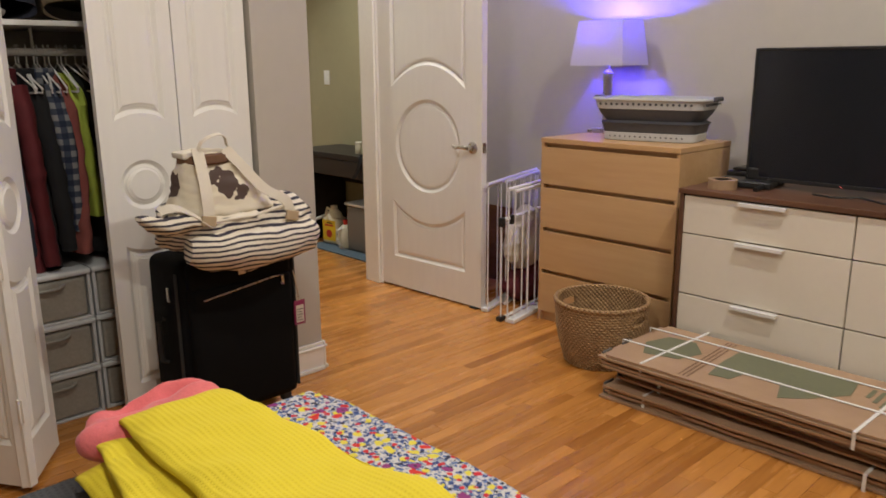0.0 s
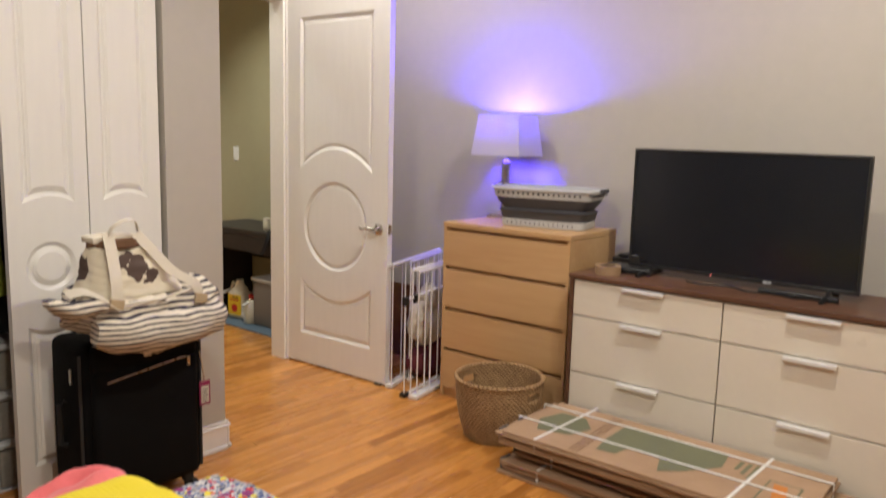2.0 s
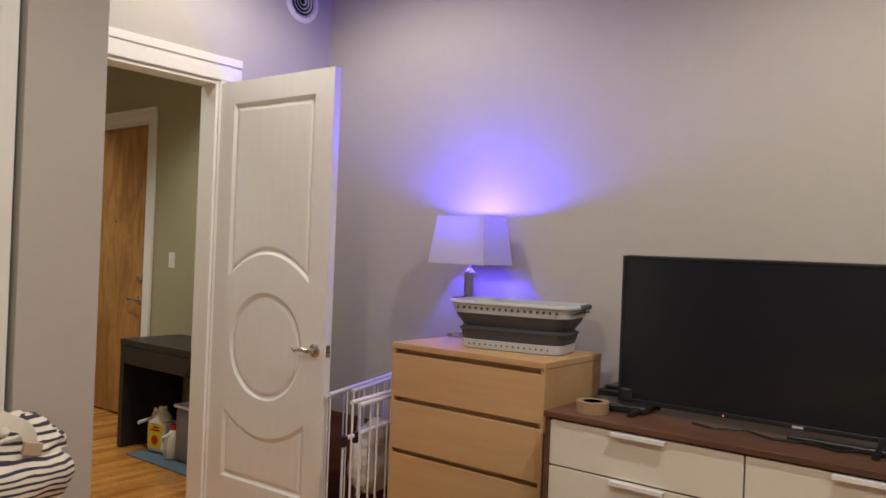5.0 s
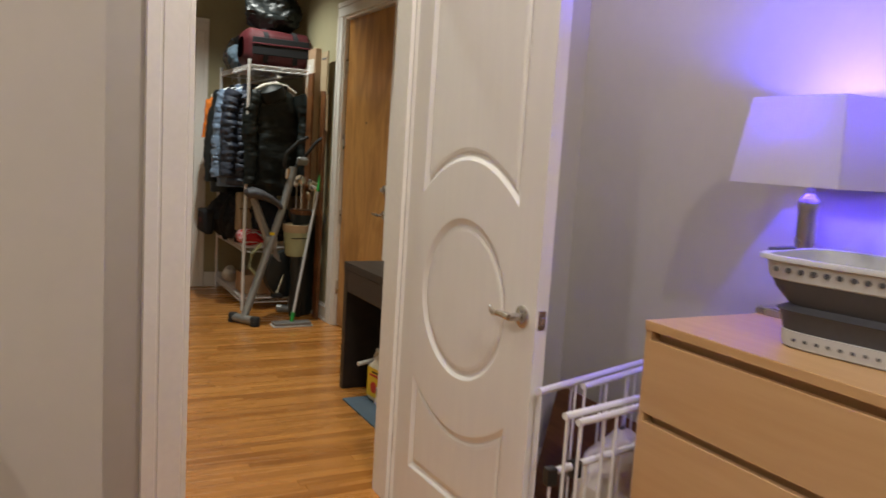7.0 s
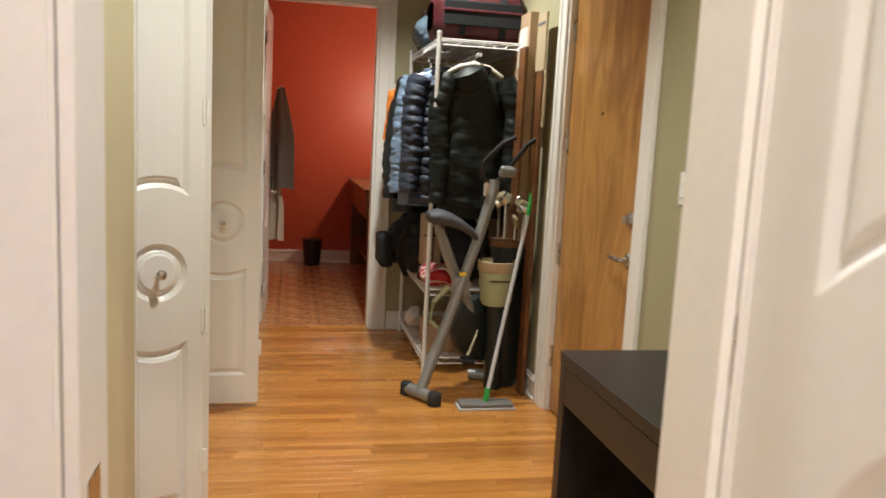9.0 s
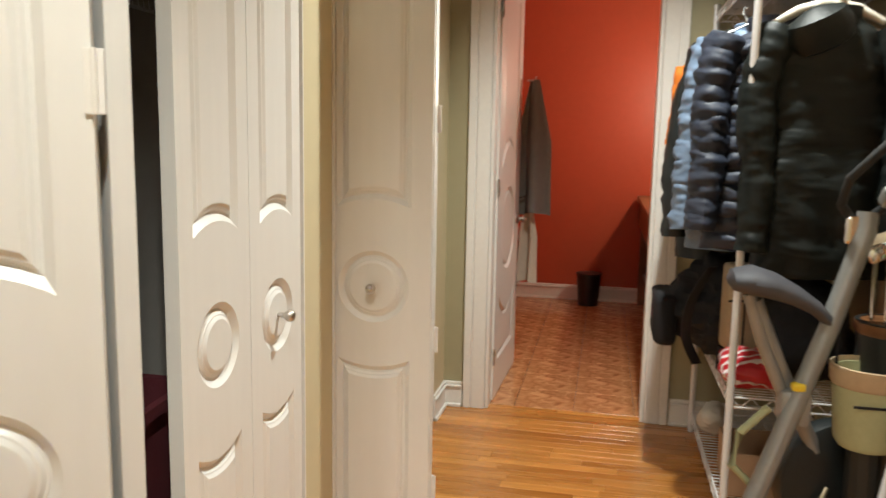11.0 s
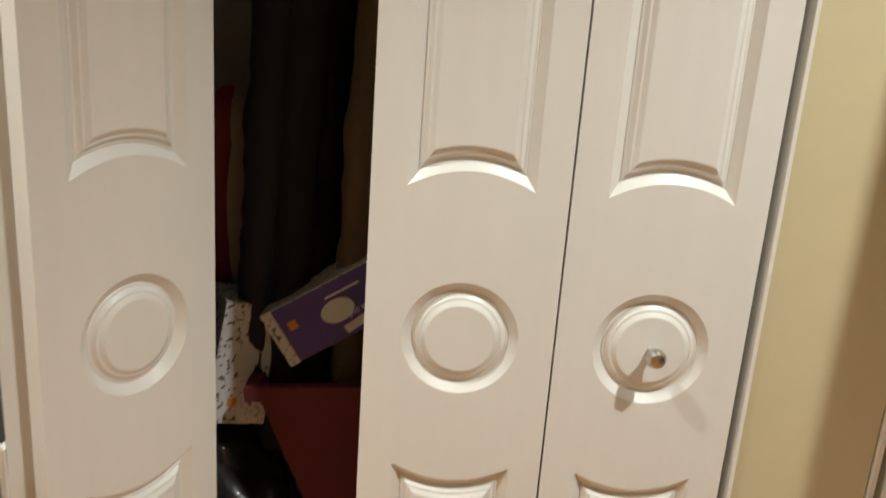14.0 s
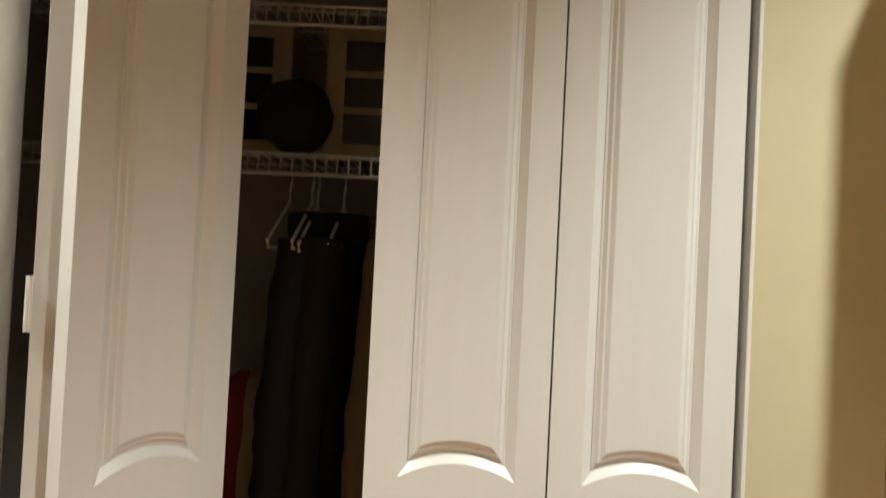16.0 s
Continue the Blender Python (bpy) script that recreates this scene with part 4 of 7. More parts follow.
fold("lower_layer", "", "blanket", "yellow", lambda t: 0.36 + 0.09 * t, lambda t: 0.80 - 0.05 * t, 0.49, 1.59, 0.533, 0.050, 7.7, nv=150, power=2.8, parent=yellow)
fold("middle_layer", "", "blanket", "yellow", lambda t: 0.40 + 0.085 * t + 0.015 * math.sin(7 * t), lambda t: 0.83 - 0.05 * t, 0.48, 1.60, 0.582, 0.044, 17.7, nv=150, power=2.8, parent=yellow)
fold("top_layer", "", "blanket", "yellow", lambda t: 0.455 + 0.12 * t + 0.025 * math.sin(5 * t), lambda t: 0.865 - 0.085 * t, 0.47, 1.59, 0.624, 0.044, 11.3, nv=150, power=2.8, parent=yellow)


def suitcase():
    ob = thing("suitcase", 1.135, 2.52, 0, 0, "upright black fabric suitcase on spinner wheels", "suitcase")
    ob.scale.x = 1.12
    part("shell", box(0, 0.03, 0.07, 0.435, 0.285, 0.70, 0.035, segments=4), "suitcase", ob, smooth=True)
    part("front_pocket", box(0.028, 0.0, 0.10, 0.407, 0.05, 0.60, 0.022, segments=3), "suitcase", ob, smooth=True)
    part("top_pocket", box(0.028, 0.006, 0.585, 0.407, 0.05, 0.692, 0.02, segments=3), "suitcase", ob, smooth=True)
    for x in (0.0, 0.435):
        part("piping", sweep([(x, 0.045, 0.10), (x, 0.045, 0.66)], 0.006), "rubber", ob)
    part("zip", sweep([(0.07, -0.004, 0.555), (0.33, -0.004, 0.592), (0.365, -0.004, 0.59)], 0.003), "nickel", ob, "silver zip line")
    bm = box(0.355, -0.012, 0.555, 0.367, -0.004, 0.592, 0.002)
    part("zip_pull", bm, "nickel", ob, "silver zip pull")
    part("zip_pull", box(-0.006, 0.10, 0.545, 0.0, 0.118, 0.60, 0.003), "nickel", ob, "silver zip pull")
    part("badge", box(0.20, -0.001, 0.625, 0.228, 0.006, 0.665, 0.002), "nickel", ob, "small metal badge")
    part("top_handle", sweep([(0.14, 0.16, 0.695), (0.15, 0.16, 0.725), (0.28, 0.16, 0.725), (0.29, 0.16, 0.695)], 0.010), "rubber", ob)
    part("side_handle", sweep([(-0.002, 0.16, 0.30), (-0.022, 0.16, 0.31), (-0.022, 0.16, 0.46), (-0.002, 0.16, 0.47)], 0.010), "rubber", ob)
    for x in (0.05, 0.385):
        for y in (0.06, 0.25):
            w = moved(lathe([(0.012, -0.012), (0.026, -0.012), (0.028, 0), (0.026, 0.012), (0.012, 0.012)], seg=18), pose(x + 0.01, y - 0.01, 0.028, 0, 90, 20))
            wh = part("wheel", w, "rubber", ob, smooth=True)
            part("fork", box(x - 0.018, y - 0.018, 0.045, x + 0.018, y + 0.018, 0.085, 0.008), "rubber", wh)
    tag = part("luggage_tag", box(0.400, -0.012, 0.375, 0.445, -0.008, 0.475, 0.003), "pink_tag", ob, "magenta luggage tag")
    part("card", box(0.407, -0.0145, 0.385, 0.438, -0.0115, 0.455, 0.001), "cream_paper", tag)
    for k in range(5):
        part("print_bar", box(0.411, -0.0158, 0.393 + k * 0.011, 0.434 - (k % 2) * 0.006, -0.0143, 0.397 + k * 0.011), "grey_tape", tag)
    part("chain", sweep([(0.405, -0.006, 0.60), (0.415, -0.008, 0.54), (0.422, -0.01, 0.475)], 0.002), "nickel", ob)


suitcase()


def soft_bag(name, label, mat, cx, cy, z0, w, d, h, seed, power=2.4, sag=0.0, lump=0.03, nu=64, nv=36, top=0.9, tent=False, lean=0.0, knot=False):
    """A slumped cloth bag: a lumpy closed body, wider at the foot."""
    ob = thing(name, cx, cy, z0, 0, label, "bag")

    def place(u, v):
        a = 2 * math.pi * u
        r = math.sin(math.pi * min(0.999, max(0.001, v))) ** (0.42)
        if tent:
            r = min(1.0, (v / 0.06) ** 0.5) * (1.0 if v < 0.92 else max(0.02, math.sqrt((1.001 - v) / 0.081)))
        z = h * v
        k = 2 / power
        taper = 1 - (1 - top) * v
        x = w / 2 * r * taper * math.copysign(abs(math.cos(a)) ** k, math.cos(a))
        y = d / 2 * r * taper * math.copysign(abs(math.sin(a)) ** k, math.sin(a))
        x += lean * v + wob(x, y, z + seed, 7, lump)
        y += wob(y, x, z + seed + 4, 7, lump)
        z += wob(x, y, seed, 6, lump) * v - sag * (x / w * 2) ** 2 * v
        return (x, y, max(0.0, z))
    bm = sheet(nu, nv, place)
    bmesh.ops.remove_doubles(bm, verts=bm.verts, dist=0.001)
    part("body", crumple(bm, seed, lump * 0.6), mat, ob, smooth=True)
    if knot:
        part("knot", crumple(lathe([(0.035, h * 0.93), (0.022, h + 0.01), (0.045, h + 0.05), (0.07, h + 0.09), (0.05, h + 0.095)], seg=24), seed, 0.02), mat, ob, smooth=True)
    return ob


def crumple(bm, seed, amount):
    """Presses soft creases into a cloth body along its normals."""
    bm.normal_update()
    for v in bm.verts:
        p = v.co
        a = abs(noise.noise(Vector((p.x * 9 + seed, p.y * 9, p.z * 16)))) + 0.6 * abs(noise.noise(Vector((p.x * 22, p.y * 22 + seed, p.z * 34))))
        v.co = p + v.normal * (amount * (0.35 - a))
    return bm


def ribbon(points, width, side, thick=0.003, n=24):
    """A flat strap along a smooth curve through points; side is its broad direction."""
    pts = [Vector(p) for p in points]

    def at(t):
        f = t * (len(pts) - 1)
        i = min(int(f), len(pts) - 2)
        q = f - i
        p0, p1, p2, p3 = pts[max(i - 1, 0)], pts[i], pts[i + 1], pts[min(i + 2, len(pts) - 1)]
        return 0.5 * ((2 * p1) + (p2 - p0) * q + (2 * p0 - 5 * p1 + 4 * p2 - p3) * q * q + (3 * p1 - p0 - 3 * p2 + p3) * q ** 3)
    s = Vector(side).normalized() * width / 2
    return sheet(n, 2, lambda u, v: at(u) + s * (2 * v - 1), thick)


tote = soft_bag("striped_bag", "cream cotton bag with navy stripes, slumped on the suitcase", "stripe", 1.385, 2.575, 0.702, 0.60, 0.34, 0.20, 2.0, lump=0.055, top=1.02, sag=-0.03)
part("strap_end", crumple(sweep([(-0.20 - 0.026 * k, -0.10 - 0.004 * k, 0.140 + 0.006 * k + 0.012 * math.sin(k)) for k in range(9)], [0.05, 0.062, 0.066, 0.062, 0.056, 0.052, 0.048, 0.040, 0.02], seg=24, flat=0.55), 3.0, 0.02), "stripe", tote, smooth=True)
part("front_roll", crumple(sweep([(-0.25 + 0.043 * k, -0.135 - 0.016 * math.sin(k * 0.26), 0.066 - 0.024 * math.sin(k * 0.26)) for k in range(13)], [0.04, 0.058, 0.064, 0.066, 0.066, 0.067, 0.067, 0.066, 0.066, 0.065, 0.064, 0.058, 0.03], seg=28, flat=1.1), 6.0, 0.02), "stripe", tote, smooth=True)
pack = soft_bag("cow_print_backpack", "cream canvas backpack with brown cow patches on the striped bag", "cow", 1.325, 2.545, 0.855, 0.43, 0.23, 0.245, 5.0, power=2.6, lump=0.022, top=0.36, tent=True, lean=-0.055)
part("strap", ribbon([(-0.105, -0.055, 0.250), (-0.108, -0.085, 0.19), (-0.115, -0.125, 0.09), (-0.118, -0.135, 0.01)], 0.042, (1, 0, 0), n=30), "strap", pack, "cream webbing strap", True)
part("strap", ribbon([(0.0, -0.055, 0.242), (0.045, -0.075, 0.185), (0.115, -0.105, 0.095), (0.19, -0.125, 0.045), (0.215, -0.125, -0.02)], 0.040, (1, 0.1, 0.55), n=30), "strap", pack, "cream webbing strap", True)
part("top_handle", ribbon([(-0.105, -0.055, 0.245), (-0.085, -0.06, 0.275), (-0.035, -0.06, 0.295), (0.0, -0.055, 0.285), (0.012, -0.05, 0.25)], 0.034, (0.25, 1, 0.1)), "strap", pack, "cream webbing handle", True)
part("drawcord_collar", moved(lathe([(0.090, 0.190), (0.103, 0.198), (0.100, 0.222), (0.086, 0.226)], seg=30), pose(-0.052, -0.004, 0) @ Matrix.Diagonal((1, 0.66, 1, 1))), "brown_print", pack, "dark brown collar", True)
part("top_flap", moved(box(-0.138, -0.045, 0.222, -0.06, 0.045, 0.246, 0.008), pose(0, 0, 0, 0, -4, 0)), "strap", pack, "cream folded flap", True)
part("base_piping", sweep([(-0.19, -0.118, 0.012), (-0.10, -0.130, 0.004), (0.05, -0.132, 0.006), (0.19, -0.118, 0.024)], 0.006, seg=8), "strap", pack, "cream piping", True)
for x, z in ((-0.125, 0.012), (0.205, -0.012)):
    part("strap_buckle", moved(box(-0.026, -0.006, -0.018, 0.026, 0.006, 0.018, 0.003), pose(x, -0.142, z, 0, 12, 0)), "tan_leather", pack, "tan strap slider")
part("loose_strap", ribbon([(-0.12, -0.13, 0.0), (-0.17, -0.12, 0.04), (-0.22, -0.10, 0.065), (-0.265, -0.07, 0.055)], 0.055, (0, 1, 0.35)), "strap", pack, smooth=True)


def drawer_tower(x, y, group):
    """Three stacked see-through plastic drawers."""
    w, d, h = 0.335, 0.38, 0.203
    for k in range(3):
        ob = thing("plastic_drawer_unit", x, y, k * h, 0, "frosted plastic storage drawer in the closet, stacked", "drawer unit", group)
        bm = box(0, 0, 0, 0.014, d, h - 0.022, 0.004)
        box(w - 0.014, 0, 0, w, d, h - 0.022, 0.004, bm)
        box(0, 0.0, 0.0, w, d, 0.010, 0.003, bm)
        part("frame", bm, "light_grey", ob)
        part("top", box(-0.003, -0.006, h - 0.024, w + 0.003, d, h - 0.001, 0.008), "light_grey", ob)
        dr = part("drawer", box(0.018, 0.004, 0.012, w - 0.018, d - 0.02, h - 0.03, 0.012, segments=3), "clear_plastic", ob, "translucent smoky drawer")
        part("pull", sweep([(w * 0.3, -0.002, h - 0.05), (w * 0.38, -0.012, h - 0.06), (w * 0.62, -0.012, h - 0.06), (w * 0.7, -0.002, h - 0.05)], 0.006), "clear_plastic", dr)


drawer_tower(0.69, 3.09, "closet drawers")
drawer_tower(1.035, 3.10, "closet drawers")


def hanger_bm(x, z, along="y", y=0.0, span=0.20):
    """A plain tube hanger with its hook, hung at x, y under z."""
    def q(s, dz):
        return (x, y + s, z + dz) if along == "y" else (x + s, y, z + dz)
    bm = sweep([q(0.006, 0.006), q(-0.012, 0.012), q(-0.016, -0.01), q(0, -0.03), q(0, -0.06)], 0.0028, seg=6)
    sweep([q(0, -0.06), q(span, -0.15), q(span * 0.97, -0.165), q(-span * 0.97, -0.165), q(-span, -0.15)], 0.004, bm, 6, closed=True)
    return bm


def garment(name, label, category, mat, x, y, z, wide, depth, length, along, seed, quilt=0.0, sleeve=True, group="", hanger=True, sleeve_mat=None, hem=1.12, crease=0.13):
    """Clothing on a hanger at x, y under z; wide runs along the given axis."""
    ob = thing(name, x, y, z, 0 if along == "x" else 90, label, category, group)
    if hanger:
        part("hanger", hanger_bm(0, 0, "x", 0, wide * 0.42), "metal_white", ob, "white plastic hanger")
    top = -0.09

    def place(u, v):
        a = 2 * math.pi * u
        s = 0.26 + 0.74 * (v / 0.14) ** 0.85 if v < 0.14 else 1.0 + (hem - 1) * (v - 0.14)
        bulge = 1.0
        if quilt:
            bulge = 1 - (0.26 if quilt < 0.1 else 0.10) + (0.26 if quilt < 0.1 else 0.10) * abs(math.sin(math.pi * v * length / quilt)) ** 0.6
        cx, sy = math.cos(a), math.sin(a)
        px = wide * (0.40 if sleeve else 0.5) * s * math.copysign(abs(cx) ** 0.85, cx) * (0.97 + 0.03 * bulge)
        py = depth / 2 * min(1, s + 0.25) * math.copysign(abs(sy) ** 0.85, sy) * bulge
        pz = top - length * v - 0.05 * (abs(px) / wide * 2) ** 1.5 * (v < 0.2)
        fold_amt = 0.35 * depth * v
        py += wob(px * 1.0, seed, pz * 0.25, 9, fold_amt) + wob(px, seed + 3, pz, 14, 0.012)
        px += wob(pz, seed + 7, py, 5, 0.02)
        return (px, py, pz)
    bm = sheet(56, 130 if quilt else 36, place)
    bmesh.ops.remove_doubles(bm, verts=bm.verts, dist=0.0006)
    part("body", crumple(bm, seed, depth * (crease if quilt else 0.08)), mat, ob, smooth=True)
    if sleeve:
        for sgn in (-1, 1):
            pts, rad, n = [], [], 110 if quilt else 30
            for i in range(n + 1):
                t = i / n
                pts.append((sgn * (wide * 0.31 + 0.14 * math.sin(min(1.0, t * 2.4) * 1.57) * wide + 0.012 * math.sin(5 * t + seed)), -depth * (0.10 + 0.38 * t), top - 0.055 - t * length * 0.84))
                rr = depth * (0.44 - 0.10 * t) * (1 + 0.10 * noise.noise(Vector((t * 9, seed, sgn))))
                if quilt:
                    rr *= 0.90 + 0.10 * abs(math.sin(math.pi * t * length * 0.84 / quilt)) ** 0.6
                rad.append(rr)
            part("sleeve", crumple(sweep(pts, rad, seg=20), seed + sgn, depth * crease), sleeve_mat or mat, ob, smooth=True)
        part("collar", moved(lathe([(0.075, 0), (0.085, 0.03), (0.088, 0.07), (0.078, 0.075), (0.068, 0.03)], seg=22), pose(0, 0, top - 0.06) @ Matrix.Diagonal((1.0, 0.75, 1, 1))), mat, ob, smooth=True)
    return ob


# the bedroom closet's rod, hangers and clothes
rod = thing("closet_rod", 0.5, 3.33, 1.435, 0, "white metal closet rod with bracket", "rod")
part("rod", sweep([(-0.6, 0, 0), (1.32, 0, 0)], 0.014, seg=12), "metal_white", rod)
part("bracket", sweep([(0.49, 0, 0.0), (0.49, 0, 0.09)], 0.006), "metal_white", rod)
shelf = tagged(part("closet_shelf", box(-0.1, 3.12, 1.525, 1.82, 3.62, 1.545, 0.003), "metal_white"), "white closet shelf over the rod", "shelf")
rng = random.Random(3)
for k in range(19):
    hx = 0.60 + k * 0.036 + rng.uniform(-0.01, 0.01)
    h = tagged(part("hanger", moved(hanger_bm(0, 0, "y", 0, 0.20), pose(0, 0, 0, 0, 0, rng.uniform(-14, 14))), "metal_white"), "white plastic hanger on the closet rod", "hanger", "closet hangers")
    h.matrix_world = pose(hx, 3.33, 1.45)
for nm, lb, mt, gx, wd, ln, sl in (("coat", "dark red wool coat hanging in the closet", "red_cloth", 0.865, 0.44, 0.80, True), ("coat", "black coat hanging in the closet", "black_cloth", 0.935, 0.42, 0.74, True), ("shirt", "blue and white plaid shirt hanging in the closet", "plaid", 0.99, 0.40, 0.66, True),
                                   ("shirt", "rust-red shirt hanging in the closet", "rust", 1.045, 0.40, 0.70, False), ("shirt", "lime green top hanging in the closet", "lime", 1.09, 0.38, 0.56, False), ("coat", "black dress hanging in the closet", "black_cloth", 1.145, 0.40, 0.72, False), ("coat", "black jacket hanging in the closet", "navy_cloth", 0.79, 0.42, 0.75, True)):
    garment(nm, lb, "clothes", mt, gx, 3.33, 1.45, wd, 0.085, ln, "y", gx * 31, sleeve=sl, group="closet clothes")
for nm, lb, mt, gx, s in (("folded_clothes", "dark folded clothes on the closet shelf", "navy_cloth", 0.80, 1.0), ("folded_clothes", "tan folded clothes on the closet shelf", "khaki_cloth", 1.14, 2.0)):
    fold(nm, lb, "clothes", mt, lambda t, gx=gx: gx - 0.16, lambda t, gx=gx: gx + 0.16, 3.14, 3.5, 1.546, 0.2, s, 30, 30)


def chest():
    ob = thing("chest_of_drawers", 3.20, 1.785, 0, 0, "birch veneer chest of four drawers against the wall", "chest of drawers")
    w, d, h = 0.805, 0.48, 1.0
    bm = box(0.0, 0, 0, d, 0.018, h - 0.026, 0.001)
    box(0.0, w - 0.018, 0, d, w, h - 0.026, 0.001, bm)
    box(d - 0.008, 0.018, 0.05, d, w - 0.018, h - 0.026, 0, bm)
    box(0.02, 0.018, 0.0, 0.035, w - 0.018, 0.05, 0, bm)
    part("body", bm, "birch", ob)
    part("top", box(-0.004, -0.002, h - 0.025, d, w + 0.002, h, 0.002), "birch", ob)
    part("inner_shadow", box(0.030, 0.02, 0.05, 0.04, w - 0.02, h - 0.03), "birch", ob)
    for z0, z1 in ((0.052, 0.268), (0.290, 0.502), (0.524, 0.736), (0.758, 0.952)):
        part("drawer_front", box(-0.001, 0.004, z0, 0.018, w - 0.004, z1, 0.0015), "birch", ob)


chest()


def dresser():
    y0, y1, x0 = 0.255, 1.722, 3.112
    ob = thing("dresser", x0, y0, 0, 0, "wide white dresser with a walnut top and six drawers", "dresser")
    w, d, h = y1 - y0, 0.50, 0.838
    part("top", box(-0.012, -0.006, h - 0.022, d, w + 0.006, h, 0.002), "walnut", ob, "walnut top board")
    for ys in (0.0, w - 0.018):
        part("side", box(-0.006, ys, 0, d, ys + 0.018, h - 0.022, 0.001), "walnut", ob, "walnut side panel")
    bm = box(0.02, 0.018, 0.08, d, w - 0.018, h - 0.022)
    box(0.04, 0.018, 0.0, 0.06, w - 0.018, 0.08, 0, bm)
    part("carcass", bm, "walnut", ob)
    mid = w / 2
    for a, b in ((0.020, mid - 0.003), (mid + 0.003, w - 0.020)):
        for z0, z1 in ((0.085, 0.357), (0.363, 0.635), (0.641, 0.808)):
            dr = part("drawer_front", box(0, a, z0, 0.018, b, z1, 0.002), "lacquer", ob, "white lacquer drawer front")
            c = (a + b) / 2
            bm = box(-0.024, c - 0.10, z1 - 0.006, 0.004, c + 0.10, z1 - 0.001, 0.0015)
            box(-0.026, c - 0.10, z1 - 0.016, -0.0225, c + 0.10, z1 - 0.001, 0.001, bm)
            part("handle", bm, "metal_white", dr, "slim white edge pull")


dresser()


def television():
    ob = thing("television", 3.36, 1.04, 0.838, 0, "black flat-screen television on the dresser, switched off", "television")
    part("body", box(0.012, -0.505, 0.045, 0.055, 0.505, 0.60, 0.008), "black_plastic", ob)
    bm = bmesh.new()
    for c in ((0.0, -0.51, 0.03, 0.03, 0.51, 0.047), (0.0, -0.51, 0.588, 0.03, 0.51, 0.598), (0.0, -0.51, 0.047, 0.03, -0.498, 0.588), (0.0, 0.498, 0.047, 0.03, 0.51, 0.588)):
        box(*c, 0.002, bm)
    part("bezel", bm, "black_plastic", ob)
    part("screen", box(0.004, -0.498, 0.047, 0.014, 0.498, 0.588), "screen", ob, "dark glossy screen")
    for s in (-0.40, 0.40):
        bm = sweep([(0.02, s, 0.04), (-0.03, s, 0.018), (-0.13, s, 0.006)], 0.011, seg=8)
        sweep([(0.02, s, 0.04), (0.07, s, 0.018), (0.14, s, 0.006)], 0.011, bm, 8)
        part("foot", bm, "black_plastic", ob, smooth=True)
    part("badge", box(-0.001, -0.165, 0.034, 0.003, -0.13, 0.042), "light_grey", ob)
    part("standby_light", box(-0.002, 0.10, 0.034, 0.003, 0.1035, 0.038), "standby", ob, "small red standby light")


television()
rt = thing("streaming_box", 3.30, 1.55, 0.838, 10, "black set-top box on the dresser", "electronics")
part("case", box(-0.02, -0.14, 0, 0.13, 0.10, 0.032, 0.008), "black_plastic", rt)
part("antenna_dock", box(0.05, -0.07, 0.032, 0.10, -0.02, 0.085, 0.008), "black_plastic", rt)
rt = thing("game_console", 3.48, 1.63, 0.838, 0, "flat black box beside the television", "electronics")
part("case", box(0, -0.07, 0, 0.16, 0.07, 0.045, 0.01), "black_plastic", rt)
part("pad", box(0.02, -0.05, 0.045, 0.14, 0.05, 0.06, 0.01), "black_plastic", rt)
tp = thing("tape_roll", 3.22, 1.585, 0.838, 0, "roll of brown packing tape on the dresser", "tape")
part("roll", lathe([(0.038, 0), (0.062, 0.0), (0.062, 0.042), (0.038, 0.042), (0.038, 0)], seg=36), "kraft_tape", tp, smooth=True)
part("core_label", lathe([(0.0, 0.041), (0.037, 0.041)], seg=24), "cream_paper", tp)
cb = thing("cable", 3.30, 0.95, 0.838, 0, "loose black cable lying behind the television's feet", "cable")
part("cord", sweep([(0.0, 0.28, 0.006), (-0.03, 0.2, 0.006), (0.02, 0.1, 0.008), (-0.04, 0.0, 0.006), (-0.01, -0.12, 0.007), (-0.05, -0.2, 0.006), (0.06, -0.32, 0.006)], 0.004), "black_plastic", cb, smooth=True)
bar = thing("soundbar", 3.29, 0.78, 0.838, 0, "slim black bar under the television", "electronics")
part("case", box(0, -0.19, 0, 0.03, 0.13, 0.022, 0.006), "black_plastic", bar)


